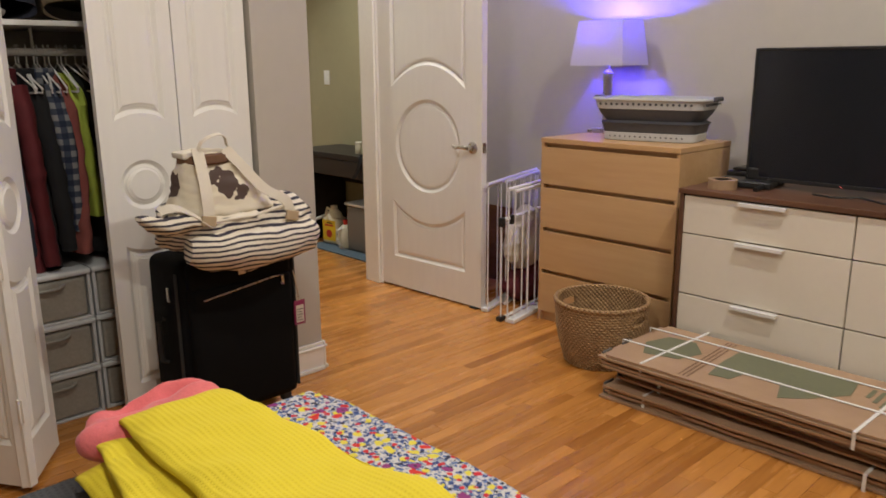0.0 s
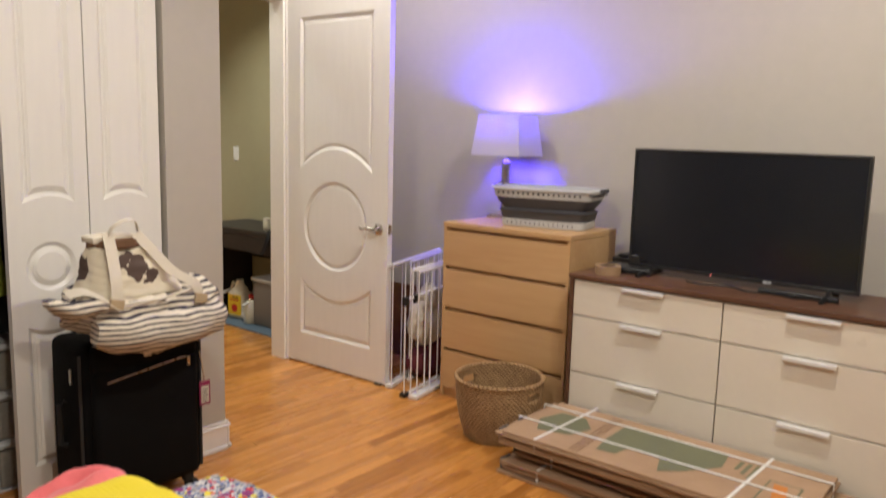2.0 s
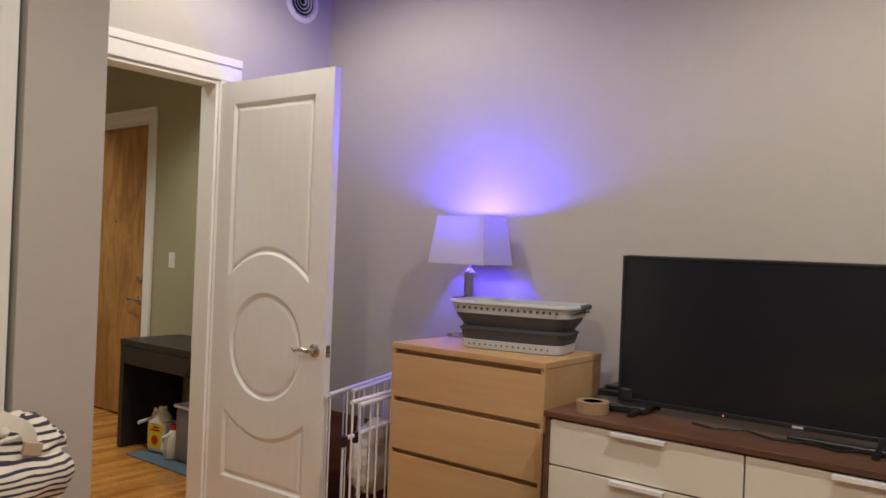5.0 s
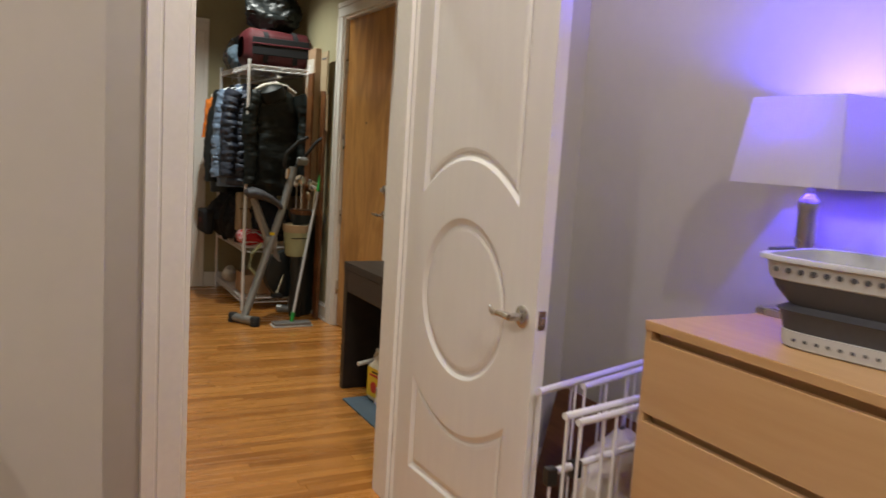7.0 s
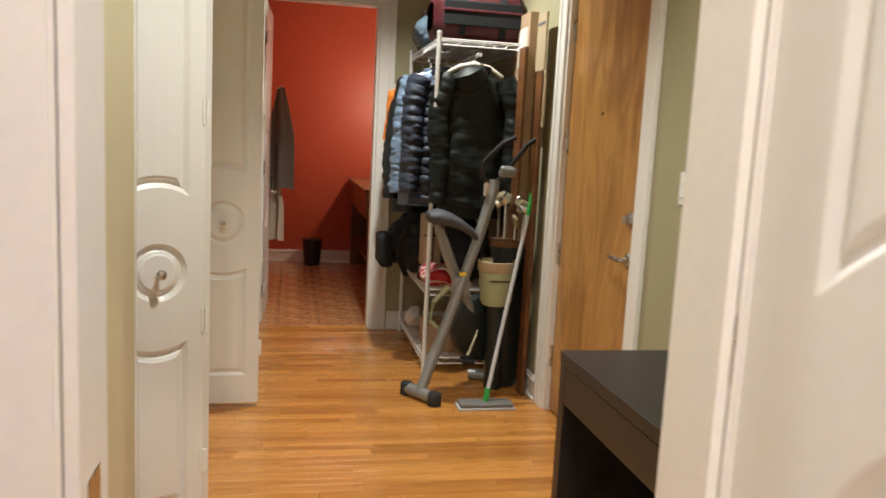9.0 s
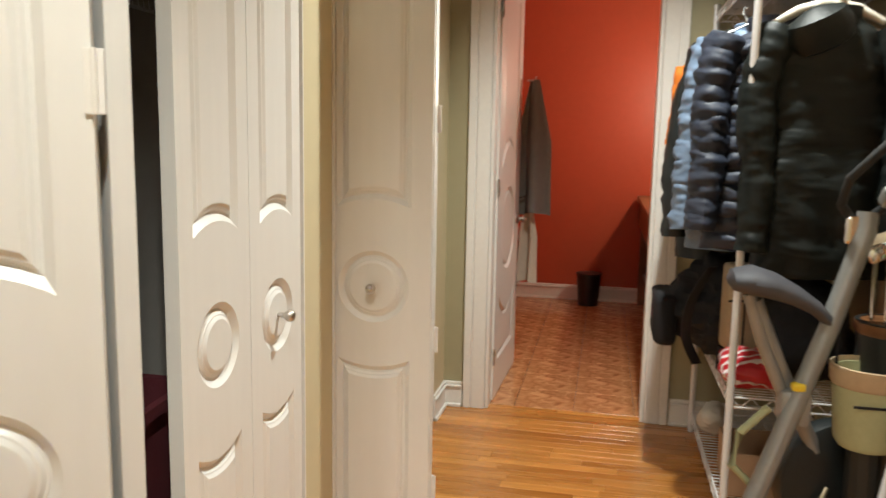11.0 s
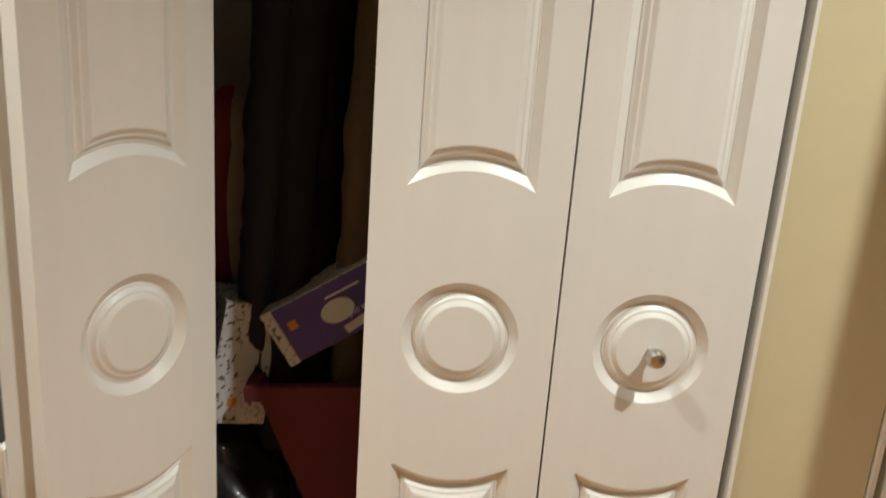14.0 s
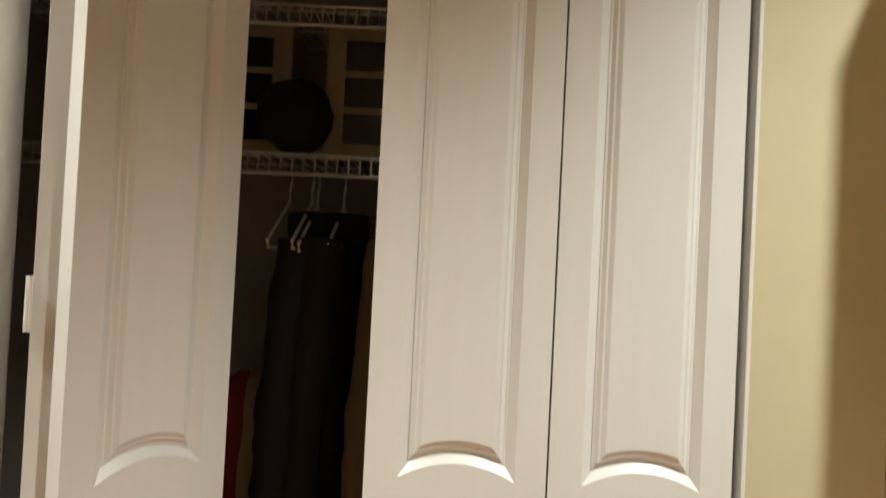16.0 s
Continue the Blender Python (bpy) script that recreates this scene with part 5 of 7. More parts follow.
def table_lamp():
    ob = thing("table_lamp", 3.665, 2.51, 1.0, 0, "table lamp with a white rectangular shade, lit blue", "lamp")
    part("base", box(-0.06, -0.085, 0, 0.06, 0.085, 0.022, 0.004), "nickel", ob, "brushed metal base")
    part("stem", lathe([(0.014, 0.02), (0.022, 0.03), (0.024, 0.10), (0.026, 0.30), (0.030, 0.315), (0.026, 0.33), (0.012, 0.345), (0.010, 0.40)], seg=24), "nickel", ob, "brushed nickel column", True)
    bm = bmesh.new()
    rings = []
    for hx, hy, z in ((0.125, 0.170, 0.365), (0.098, 0.142, 0.60)):
        rings.append([bm.verts.new((sx * hx, sy * hy, z)) for sx, sy in ((-1, -1), (1, -1), (1, 1), (-1, 1))])
    for k in range(4):
        bm.faces.new((rings[0][k], rings[0][(k + 1) % 4], rings[1][(k + 1) % 4], rings[1][k]))
    inner = [[bm.verts.new((v.co.x * 0.98, v.co.y * 0.985, v.co.z)) for v in ring] for ring in rings]
    for k in range(4):
        j = (k + 1) % 4
        bm.faces.new((inner[0][k], inner[1][k], inner[1][j], inner[0][j]))
        bm.faces.new((rings[0][k], inner[0][k], inner[0][j], rings[0][j]))
        bm.faces.new((rings[1][k], rings[1][j], inner[1][j], inner[1][k]))
    part("shade", bm, "shade", ob, "white tapered fabric shade")
    bm = sweep([(-0.08, 0, 0.42), (0.08, 0, 0.42)], 0.002)
    part("shade_spider", bm, "nickel", ob)
    part("bulb", lathe([(0.0, 0.40), (0.014, 0.405), (0.016, 0.47), (0.026, 0.497), (0.030, 0.522), (0.024, 0.539), (0.0, 0.545)], seg=20, x=-0.02, y=0.015), "bulb_glow", ob, "blue glowing bulb", True)


table_lamp()


def collapsible_basket():
    ob = thing("laundry_basket", 3.495, 2.10, 1.0, 11, "collapsible grey and charcoal laundry basket on the chest", "basket")

    def tub(levels, closed_low):
        bm = bmesh.new()
        rings = []
        for hx, hy, z in levels:
            ring = []
            for k in range(48):
                a = 2 * math.pi * k / 48
                c, s = math.cos(a), math.sin(a)
                ring.append(bm.verts.new((hx * math.copysign(abs(c) ** 0.35, c), hy * math.copysign(abs(s) ** 0.35, s), z)))
            rings.append(ring)
        for r0, r1 in zip(rings, rings[1:]):
            for k in range(48):
                bm.faces.new((r0[k], r0[(k + 1) % 48], r1[(k + 1) % 48], r1[k]))
        if closed_low:
            bm.faces.new(rings[0])
        return bm
    part("base", tub([(0.126, 0.228, 0.0), (0.132, 0.236, 0.004), (0.135, 0.241, 0.040), (0.128, 0.234, 0.043)], True), "light_grey", ob, "pale grey base ring", True)
    part("folding_wall", tub([(0.132, 0.238, 0.041), (0.139, 0.247, 0.080), (0.146, 0.255, 0.088), (0.127, 0.232, 0.100), (0.150, 0.262, 0.138), (0.156, 0.270, 0.158), (0.142, 0.252, 0.154)], False), "charcoal", ob, "charcoal folding wall", True)
    part("rim", tub([(0.154, 0.268, 0.155), (0.160, 0.276, 0.159), (0.165, 0.284, 0.196), (0.177, 0.298, 0.200), (0.178, 0.299, 0.206), (0.176, 0.297, 0.211), (0.160, 0.280, 0.211), (0.155, 0.272, 0.163)], False), "light_grey", ob, "pale grey perforated rim", True)
    # solid charcoal dots paint in the dark of the rim and base perforations
    for k in range(17):
        y = -0.228 + k * 0.0285
        part("hole_shade_dot", moved(lathe([(0.0, 0.0), (0.0065, 0.0), (0.0065, 0.004), (0.0, 0.005)], seg=8), pose(-0.1625, y, 0.181, 0, -82)), "charcoal", ob)
        if 0 < k < 16:
            part("hole_shade_dot", moved(lathe([(0.0, 0.0), (0.0042, 0.0), (0.0042, 0.004), (0.0, 0.005)], seg=8), pose(-0.1325, y * 0.92, 0.022, 0, -85)), "charcoal", ob)
    for k in range(8):
        x = -0.112 + k * 0.032
        part("hole_shade_dot", moved(lathe([(0.0, 0.0), (0.0065, 0.0), (0.0065, 0.004), (0.0, 0.005)], seg=8), pose(x, -0.2815, 0.181, 82)), "charcoal", ob)
    part("grip", box(-0.05, -0.316, 0.196, 0.05, -0.290, 0.217, 0.006), "charcoal", ob, "dark grip")
    part("grip", box(-0.05, 0.290, 0.196, 0.05, 0.316, 0.217, 0.006), "charcoal", ob, "dark grip")


collapsible_basket()


def wicker_basket():
    ob = thing("wicker_basket", 2.945, 2.0, 0, -5, "round woven wicker basket with two grip holes, empty", "basket")
    rows, seg, h = 24, 96, 0.295
    bm = bmesh.new()
    rings = []
    for inner in (0, 1):
        for i in range(rows * 2 + 1):
            t = i / (rows * 2)
            t = t if not inner else 1 - t
            base = (0.165 + 0.050 * t + 0.014 * math.sin(3.1 * t)) - inner * 0.012
            ring = []
            for k in range(seg):
                a = 2 * math.pi * k / seg
                bump = (0.0035 if i % 2 else -0.001) + 0.0014 * math.cos(math.pi * k / 2 + math.pi * (i // 2)) * (i % 2)
                r = base + bump * (1 - 0.5 * inner)
                zz = h * t
                ring.append(bm.verts.new((r * math.cos(a), r * math.sin(a), zz)))
            rings.append(ring)
    for r0, r1 in zip(rings, rings[1:]):
        for k in range(seg):
            a = 360 * k / seg
            t = (r0[k].co.z + r1[k].co.z) / 2 / h
            if 0.74 < t < 0.88 and (abs((a % 180) - 90) < 13):
                continue
            bm.faces.new((r0[k], r0[(k + 1) % seg], r1[(k + 1) % seg], r1[k]))
    bm.faces.new(rings[0][::-1])
    bm.faces.new(rings[-1])
    part("body", bm, "wicker", ob, smooth=True)
    pts = [(0.216 * math.cos(2 * math.pi * k / 60), 0.216 * math.sin(2 * math.pi * k / 60), h + 0.004) for k in range(60)]
    part("rim", sweep(pts, 0.0105, seg=8, closed=True), "wicker", ob, "braided rim", True)
    for s in (-1, 1):
        pts = []
        for k in range(20):
            q = 2 * math.pi * k / 20
            a = math.radians(s * 90 + 14 * math.cos(q))
            zz = h * 0.81 + 0.026 * math.sin(q)
            r = 0.213
            pts.append((r * math.cos(a), r * math.sin(a), zz))
        part("grip_ring", sweep(pts, 0.005, seg=6, closed=True), "wicker", ob, smooth=True)


wicker_basket()


def box_bundle(x0, y0, x1, y1, z0, n, seed, tilt, printed=False):
    """Flattened cartons strapped together, sheet on sheet."""
    r = random.Random(seed)
    ob = thing("cardboard_bundle", (x0 + x1) / 2, (y0 + y1) / 2, z0, tilt, "flattened cardboard boxes strapped with white bands" + (" and green printed top" if printed else ""), "cardboard", "cardboard stack")
    hx, hy = (x1 - x0) / 2, (y1 - y0) / 2
    th = 0.0125
    for k in range(n):
        dx, dy = r.uniform(-0.018, 0.018), r.uniform(-0.03, 0.03)
        zb = k * th

        def place(u, v, dx=dx, dy=dy, zb=zb, k=k):
            x, y = -hx + dx + 2 * hx * u, -hy + dy + 2 * hy * v
            x += wob(y, k, seed, 7, 0.010) * abs(2 * u - 1)
            y += wob(x, k, seed + 2, 7, 0.010) * abs(2 * v - 1)
            return (x, y, zb + 0.001 + max(0, wob(x, y, k * 3 + seed, 3.5, 0.010 if k < n - 1 else 0.001)))
        bm = sheet(10, 24, place)
        bmesh.ops.recalc_face_normals(bm, faces=bm.faces)
        up = bmesh.ops.extrude_face_region(bm, geom=bm.faces[:])
        for e in up["geom"]:
            if isinstance(e, bmesh.types.BMVert):
                e.co.z += th - 0.003
        part("cardboard_sheet", bm, "cardboard", ob)
    zt = n * th - 0.0012
    for y in (-hy * 0.62, hy * 0.70):
        bm = box(-hx - 0.014, y - 0.006, zt, hx + 0.014, y + 0.006, zt + 0.002)
        box(-hx - 0.016, y - 0.006, 0.0, -hx - 0.0135, y + 0.006, zt + 0.002, 0, bm)
        part("strap", moved(bm, pose(0, 0, 0, 0, 0, -2)), "band", ob, "white plastic strapping")
    for x in (-hx * 0.25, hx * 0.62):
        bm = box(x - 0.006, -hy - 0.022, zt + 0.0022, x + 0.006, hy + 0.022, zt + 0.0042)
        box(x - 0.006, -hy - 0.025, 0.0, x + 0.006, -hy - 0.0225, zt + 0.004, 0, bm)
        box(x - 0.006, hy + 0.0225, 0.0, x + 0.006, hy + 0.025, zt + 0.004, 0, bm)
        part("strap", bm, "band", ob, "white plastic strapping")
    if printed:
        def patch(name, pts, mat, lift=0.0):
            bm = bmesh.new()
            bm.faces.new([bm.verts.new((px, py, zt + 0.0006 + lift)) for px, py in pts])
            ext = bmesh.ops.extrude_face_region(bm, geom=bm.faces[:])
            for e in ext["geom"]:
                if isinstance(e, bmesh.types.BMVert):
                    e.co.z += 0.0008
            part(name, bm, mat, ob)
        patch("green_print", ((-0.14, hy - 0.12), (-0.02, hy - 0.06), (0.11, hy - 0.10), (0.12, hy - 0.22), (0.02, hy - 0.30), (-0.10, hy - 0.26)), "green_print")
        patch("green_print", ((-0.02, hy - 0.40), (0.17, hy - 0.40), (0.17, hy - 0.86), (0.02, hy - 0.88), (-0.12, hy - 0.78), (-0.19, hy - 0.70), (-0.07, hy - 0.66), (-0.06, hy - 0.52), (-0.15, hy - 0.50), (-0.16, hy - 0.42)), "green_print")
        for k in range(3):
            patch("crease", ((-hx + 0.01, hy - 0.335 - k * 0.018), (hx - 0.03, hy - 0.315 - k * 0.018), (hx - 0.03, hy - 0.319 - k * 0.018), (-hx + 0.01, hy - 0.340 - k * 0.018)), "brown_print")
        for k, (a, b, m) in enumerate(((0.10, 0.24, "green_print"), (0.12, 0.22, "green_print"), (0.13, 0.20, "green_print"))):
            yy = -hy + 0.235 + k * 0.032
            patch("print_bar", ((-0.02 + k * 0.03, yy), (0.13, yy), (0.13, yy + 0.016), (-0.02 + k * 0.03, yy + 0.016)), m)
        patch("logo_frame", ((-0.19, -hy + 0.05), (0.03, -hy + 0.05), (0.03, -hy + 0.175), (-0.19, -hy + 0.175)), "green_print")
        patch("logo_field", ((-0.18, -hy + 0.058), (0.02, -hy + 0.058), (0.02, -hy + 0.167), (-0.18, -hy + 0.167)), "cardboard", 0.0012)
        patch("logo_shape", ((-0.16, -hy + 0.07), (0.0, -hy + 0.10), (0.0, -hy + 0.15), (-0.16, -hy + 0.12)), "orange_print", 0.0022)
    for x in (-hx + 0.05, -hx + 0.2):
        part("tape_end", box(x - 0.035, hy + 0.012, 0.004, x + 0.035, hy + 0.020, zt - 0.004, 0.003), "grey_tape", ob, "grey tape over the edge")


box_bundle(2.60, 0.45, 3.085, 1.73, 0.0, 5, 1, 0.6)
box_bundle(2.645, 0.36, 3.10, 1.70, 0.064, 6, 2, -1.2)
box_bundle(2.585, 0.50, 3.085, 1.735, 0.141, 5, 3, 0.3, True)

toy = thing("cat_toy", 2.22, 0.355, 0, 30, "small grey and orange plush cat toy on the floor", "toy")
part("body", moved(lathe([(0.0, -0.045), (0.018, -0.04), (0.028, -0.015), (0.028, 0.015), (0.02, 0.038), (0.0, 0.045)], seg=18), pose(0, 0, 0.028, 0, 90)), "bin_grey", toy, "grey plush", True)
part("belly", moved(lathe([(0.0, -0.02), (0.020, -0.015), (0.026, 0.0), (0.020, 0.015), (0.0, 0.02)], seg=14), pose(-0.012, -0.014, 0.026, 0, 90)), "orange_cloth", toy, "orange belly", True)
part("label_tab", box(0.04, -0.004, 0.03, 0.065, 0.004, 0.034), "band", toy, "white tab")


def gate_panel(ob, x0, y0, x1, y1, h, n, z0=0.0, lift=0.0):
    """A white wire gate panel standing from (x0, y0) to (x1, y1)."""
    a, b = Vector((x0, y0, 0)), Vector((x1, y1, 0))
    up = Vector((0, 0, 1))
    for z in (z0 + 0.012, h):
        d = (b - a).normalized() * 0.01
        part("rail", sweep([a - d + up * z, b + d + up * (z + lift)], 0.0105, seg=8), "metal_white", ob, smooth=True)
    for k in range(n):
        p = a.lerp(b, k / (n - 1))
        part("bar", sweep([p + up * (z0 + 0.012), p + up * (h + lift * k / (n - 1))], 0.0043, seg=6), "metal_white", ob, smooth=True)


gate = thing("pet_gate", 0, 0, 0, 0, "folded white metal pet gate standing between door and chest", "gate")
gate_panel(gate, 3.085, 2.865, 3.745, 3.075, 0.735, 5)
gate_panel(gate, 3.105, 2.905, 3.745, 3.110, 0.715, 5)
gate_panel(gate, 3.255, 2.880, 3.700, 3.020, 0.730, 5)
gate_panel(gate, 3.030, 2.665, 3.640, 2.790, 0.735, 5)
gate_panel(gate, 3.052, 2.637, 3.640, 2.757, 0.725, 5)
gate_panel(gate, 3.020, 2.705, 3.600, 2.825, 0.565, 5)
for x, y in ((3.020, 2.705), (3.115, 2.722)):
    part("clip", box(x - 0.016, y - 0.014, 0.530, x + 0.016, y + 0.014, 0.580, 0.005), "black_plastic", gate, "black plastic clip")
part("foot", moved(box(-0.03, -0.022, 0, 0.28, 0.022, 0.026, 0.006), pose(3.052, 2.640, 0, 0, 0, 11)), "metal_white", gate)
part("foot", moved(box(-0.03, -0.024, 0, 0.28, 0.024, 0.026, 0.006), pose(3.100, 2.885, 0, 0, 0, 18)), "metal_white", gate)
part("foot_cap", box(3.00, 2.69, 0, 3.05, 2.725, 0.028, 0.006), "black_plastic", gate, "black rubber foot")
soft_bag("white_pillow", "white pillow stuffed behind the gate", "cream_paper", 3.40, 2.875, 0.20, 0.34, 0.15, 0.38, 9.0, lump=0.03)
soft_bag("maroon_bag", "dark red cloth bag on the floor behind the gate", "maroon", 3.46, 2.880, 0.0, 0.46, 0.16, 0.22, 13.0, lump=0.03)
bd = thing("board", 3.60, 3.20, 0, 0, "reddish wooden board leaning against the wall behind the gate", "board")
part("plank_face", moved(box(0, -0.30, 0, 0.018, 0.42, 0.48, 0.002), pose(0.02, 0, 0, 0, 12)), "vanity", bd)


# ---- hall things ----
def desk():
    ob = thing("desk", 3.365, 4.18, 0, 0, "black-brown laminate desk against the olive wall", "desk")
    w, d, h = 1.05, 0.465, 0.74
    part("top", box(-0.003, 0, h - 0.04, d, w, h, 0.002), "espresso", ob)
    part("end_panel", box(0, w - 0.05, 0, d, w - 0.001, h - 0.04, 0.002), "espresso", ob)
    part("end_panel", box(0, 0.001, 0, d, 0.05, h - 0.04, 0.002), "espresso", ob)
    part("drawer_front", box(0.0, 0.052, h - 0.165, 0.018, w - 0.052, h - 0.043, 0.002), "espresso", ob)
    part("back_rail", box(d - 0.03, 0.05, h - 0.30, d - 0.012, w - 0.05, h - 0.04), "espresso", ob)


desk()
for y, r, hh, mt, lb in ((4.52, 0.032, 0.085, "jug_white", "small glass jar with a pale lid on the desk"), (4.43, 0.036, 0.075, "bucket", "small green tin with a pale lid on the desk")):
    jr = thing("jar", 3.48, y, 0.74, 0, lb, "jar", "jars on the desk")
    part("body", lathe([(r * 0.9, 0), (r, 0.006), (r, hh - 0.02), (r * 0.9, hh - 0.012)], seg=20), mt, jr, smooth=True)
    part("lid", lathe([(r * 0.98, hh - 0.016), (r, hh - 0.012), (r, hh), (r * 0.9, hh + 0.003), (0, hh + 0.003)], seg=20), "cream_paper", jr, "pale lid", True)
st = thing("black_strap", 3.36, 4.36, 0.74, 0, "black strap hanging over the desk's edge", "strap")
part("webbing", ribbon([(0.10, 0.02, 0.004), (0.02, 0.0, 0.012), (-0.012, -0.01, -0.03), (-0.016, 0.03, -0.12), (-0.018, 0.07, -0.16)], 0.035, (0, 1, 0.3)), "black_cloth", st, smooth=True)


def jug(x, y, turn):
    ob = thing("detergent_jug", x, y, 0.012, turn, "white jug with a yellow label standing under the desk", "jug")
    bm = box(-0.06, -0.085, 0, 0.06, 0.085, 0.21, 0.025, segments=3)
    part("body", bm, "jug_white", ob, smooth=True)
    part("shoulder", lathe([(0.07, 0.195), (0.058, 0.235), (0.035, 0.262), (0.026, 0.272)], seg=20), "jug_white", ob, smooth=True)
    part("cap", lathe([(0.026, 0.268), (0.028, 0.272), (0.028, 0.298), (0.0, 0.30)], seg=18), "jug_white", ob, smooth=True)
    part("handle", sweep([(0, 0.03, 0.255), (0, 0.075, 0.27), (0, 0.09, 0.235), (0, 0.08, 0.19)], 0.013, seg=10), "jug_white", ob, smooth=True)
    lab = part("label", box(-0.0625, -0.07, 0.03, -0.0595, 0.07, 0.19, 0.001), "yellow_plastic", ob, "yellow label")
    part("red_disc", moved(lathe([(0.0, 0), (0.032, 0), (0.032, 0.001), (0.0, 0.0012)], seg=20), pose(-0.0626, 0.0, 0.085, 0, -90)), "red_plastic", lab)
    part("print_bar", box(-0.064, -0.045, 0.145, -0.062, 0.045, 0.157), "red_plastic", lab)
    part("print_bar", box(-0.064, -0.04, 0.165, -0.062, 0.02, 0.174), "black_plastic", lab)


jug(3.49, 4.88, 8)
dj = thing("detergent_bottle", 3.46, 4.69, 0.012, 0, "white and red detergent bottle under the desk", "bottle")
part("body", lathe([(0.06, 0), (0.065, 0.02), (0.062, 0.12), (0.035, 0.17), (0.02, 0.185)], seg=20), "jug_white", dj, smooth=True)
part("cap", lathe([(0.024, 0.18), (0.026, 0.215), (0.0, 0.22)], seg=16), "red_plastic", dj, "red cap", True)
part("handle", sweep([(-0.03, 0.0, 0.16), (-0.085, 0.0, 0.14), (-0.09, 0.0, 0.07), (-0.06, 0.0, 0.03)], 0.012, seg=8), "band", dj, smooth=True)
gb = thing("grey_bin", 3.42, 4.33, 0.012, 0, "grey plastic storage bin with a pale lid under the desk", "bin")
part("body", box(0, 0, 0, 0.36, 0.30, 0.34, 0.02, segments=3), "bin_grey", gb, smooth=True)
part("lid", box(-0.012, -0.012, 0.34, 0.372, 0.312, 0.365, 0.01), "light_grey", gb, "pale grey lid", True)
pole = thing("white_tube", 3.38, 4.99, 0.20, 0, "short white tube resting against the desk's panel", "tube")
part("tube", sweep([(0.0, 0.0, 0), (0.16, 0.05, 0.01)], 0.012, seg=10), "band", pole, smooth=True)
part("stand", sweep([(0.14, 0.04, 0.0), (0.15, 0.05, -0.20)], 0.010, seg=8), "band", pole)
tagged(part("floor_mat", box(3.30, 4.18, 0.0, 3.70, 5.0, 0.010, 0.004), "mat_blue"), "blue-grey textured mat on the floor under the desk", "mat")


# ---- the coat rack and what hangs on it ----
RX0, RX1, RY0, RY1, RZ = 3.292, 3.785, 7.35, 8.40, 1.98


def wire_rack():
    ob = thing("wire_rack", 0, 0, 0, 0, "white wire shelving rack used as a coat rail", "rack")
    for x in (RX0, RX1):
        for y in (RY0, RY1):
            p = part("post", sweep([(x, y, 0.0), (x, y, RZ + 0.03)], 0.0135, seg=12), "metal_white", ob, smooth=True)
            part("cap", lathe([(0.0155, RZ + 0.025), (0.0155, RZ + 0.04), (0.0, RZ + 0.045)], seg=12, x=x, y=y), "metal_white", p)
    for z in (RZ, 0.52, 0.10):
        sh = part("shelf_frame", bmesh.new(), "metal_white", ob)
        bm = bmesh.new()
        for a, b in (((RX0, RY0), (RX1, RY0)), ((RX1, RY0), (RX1, RY1)), ((RX1, RY1), (RX0, RY1)), ((RX0, RY1), (RX0, RY0))):
            for dz in (0.0, -0.035):
                sweep([(*a, z + dz), (*b, z + dz)], 0.004, bm, 6)
            n = 14 if abs(a[0] - b[0]) > 0.1 else 30
            pts = [(a[0] + (b[0] - a[0]) * k / n, a[1] + (b[1] - a[1]) * k / n, z - (0.035 if k % 2 else 0.0)) for k in range(n + 1)]
            sweep(pts, 0.0028, bm, 5)
        n = 34
        for k in range(1, n):
            y = RY0 + (RY1 - RY0) * k / n
            sweep([(RX0, y, z), (RX1, y, z)], 0.0022, bm, 4)
        for x in (RX0 + 0.16, RX0 + 0.32):
            sweep([(x, RY0, z - 0.004), (x, RY1, z - 0.004)], 0.003, bm, 5)
        bm.to_mesh(sh.data)
        bm.free()
    part("coat_rail", sweep([((RX0 + RX1) / 2, RY0, RZ - 0.075), ((RX0 + RX1) / 2, RY1, RZ - 0.075)], 0.011, seg=10), "metal_white", ob)


wire_rack()
RXM = (RX0 + RX1) / 2
cg = "coats on the rack"
HZ = RZ - 0.062
parka = garment("parka", "long dark green-black parka on a wooden hanger", "coat", "down_dark", RXM + 0.005, 7.42, HZ, 0.50, 0.16, 0.88, "x", 1.0, quilt=0.22, crease=0.08, group=cg, hanger=False)
hood = part("hood", moved(lathe([(0.02, -0.03), (0.085, 0.0), (0.10, 0.05), (0.085, 0.10), (0.03, 0.125), (0.0, 0.128)], seg=20), pose(RXM - 0.03, 7.375, HZ - 0.20, 18, -25, 0) @ Matrix.Diagonal((1.1, 0.7, 1, 1))), "down_dark", None, "", True)
hood.parent = parka
hood.matrix_parent_inverse = parka.matrix_world.inverted()
wh = thing("wooden_hanger", RXM - 0.02, 7.40, HZ, 0, "pale wooden coat hanger with steel hook", "hanger")
part("arms", sweep([(-0.17, 0, -0.13), (-0.09, 0, -0.085), (0, 0, -0.065), (0.09, 0, -0.085), (0.17, 0, -0.13)], [0.012, 0.017, 0.019, 0.017, 0.012], seg=10), "cream_paper", wh, smooth=True)
part("hook", sweep([(0, 0, -0.06), (0, 0, -0.02), (0.014, 0, 0.004), (0.004, 0, 0.016), (-0.012, 0, 0.010)], 0.003, seg=6), "chrome", wh, smooth=True)
garment("puffer_jacket", "navy quilted down jacket hanging on the rack", "coat", "down_navy", RXM - 0.15, 7.60, HZ, 0.46, 0.17, 0.82, "x", 2.0, quilt=0.058, group=cg)
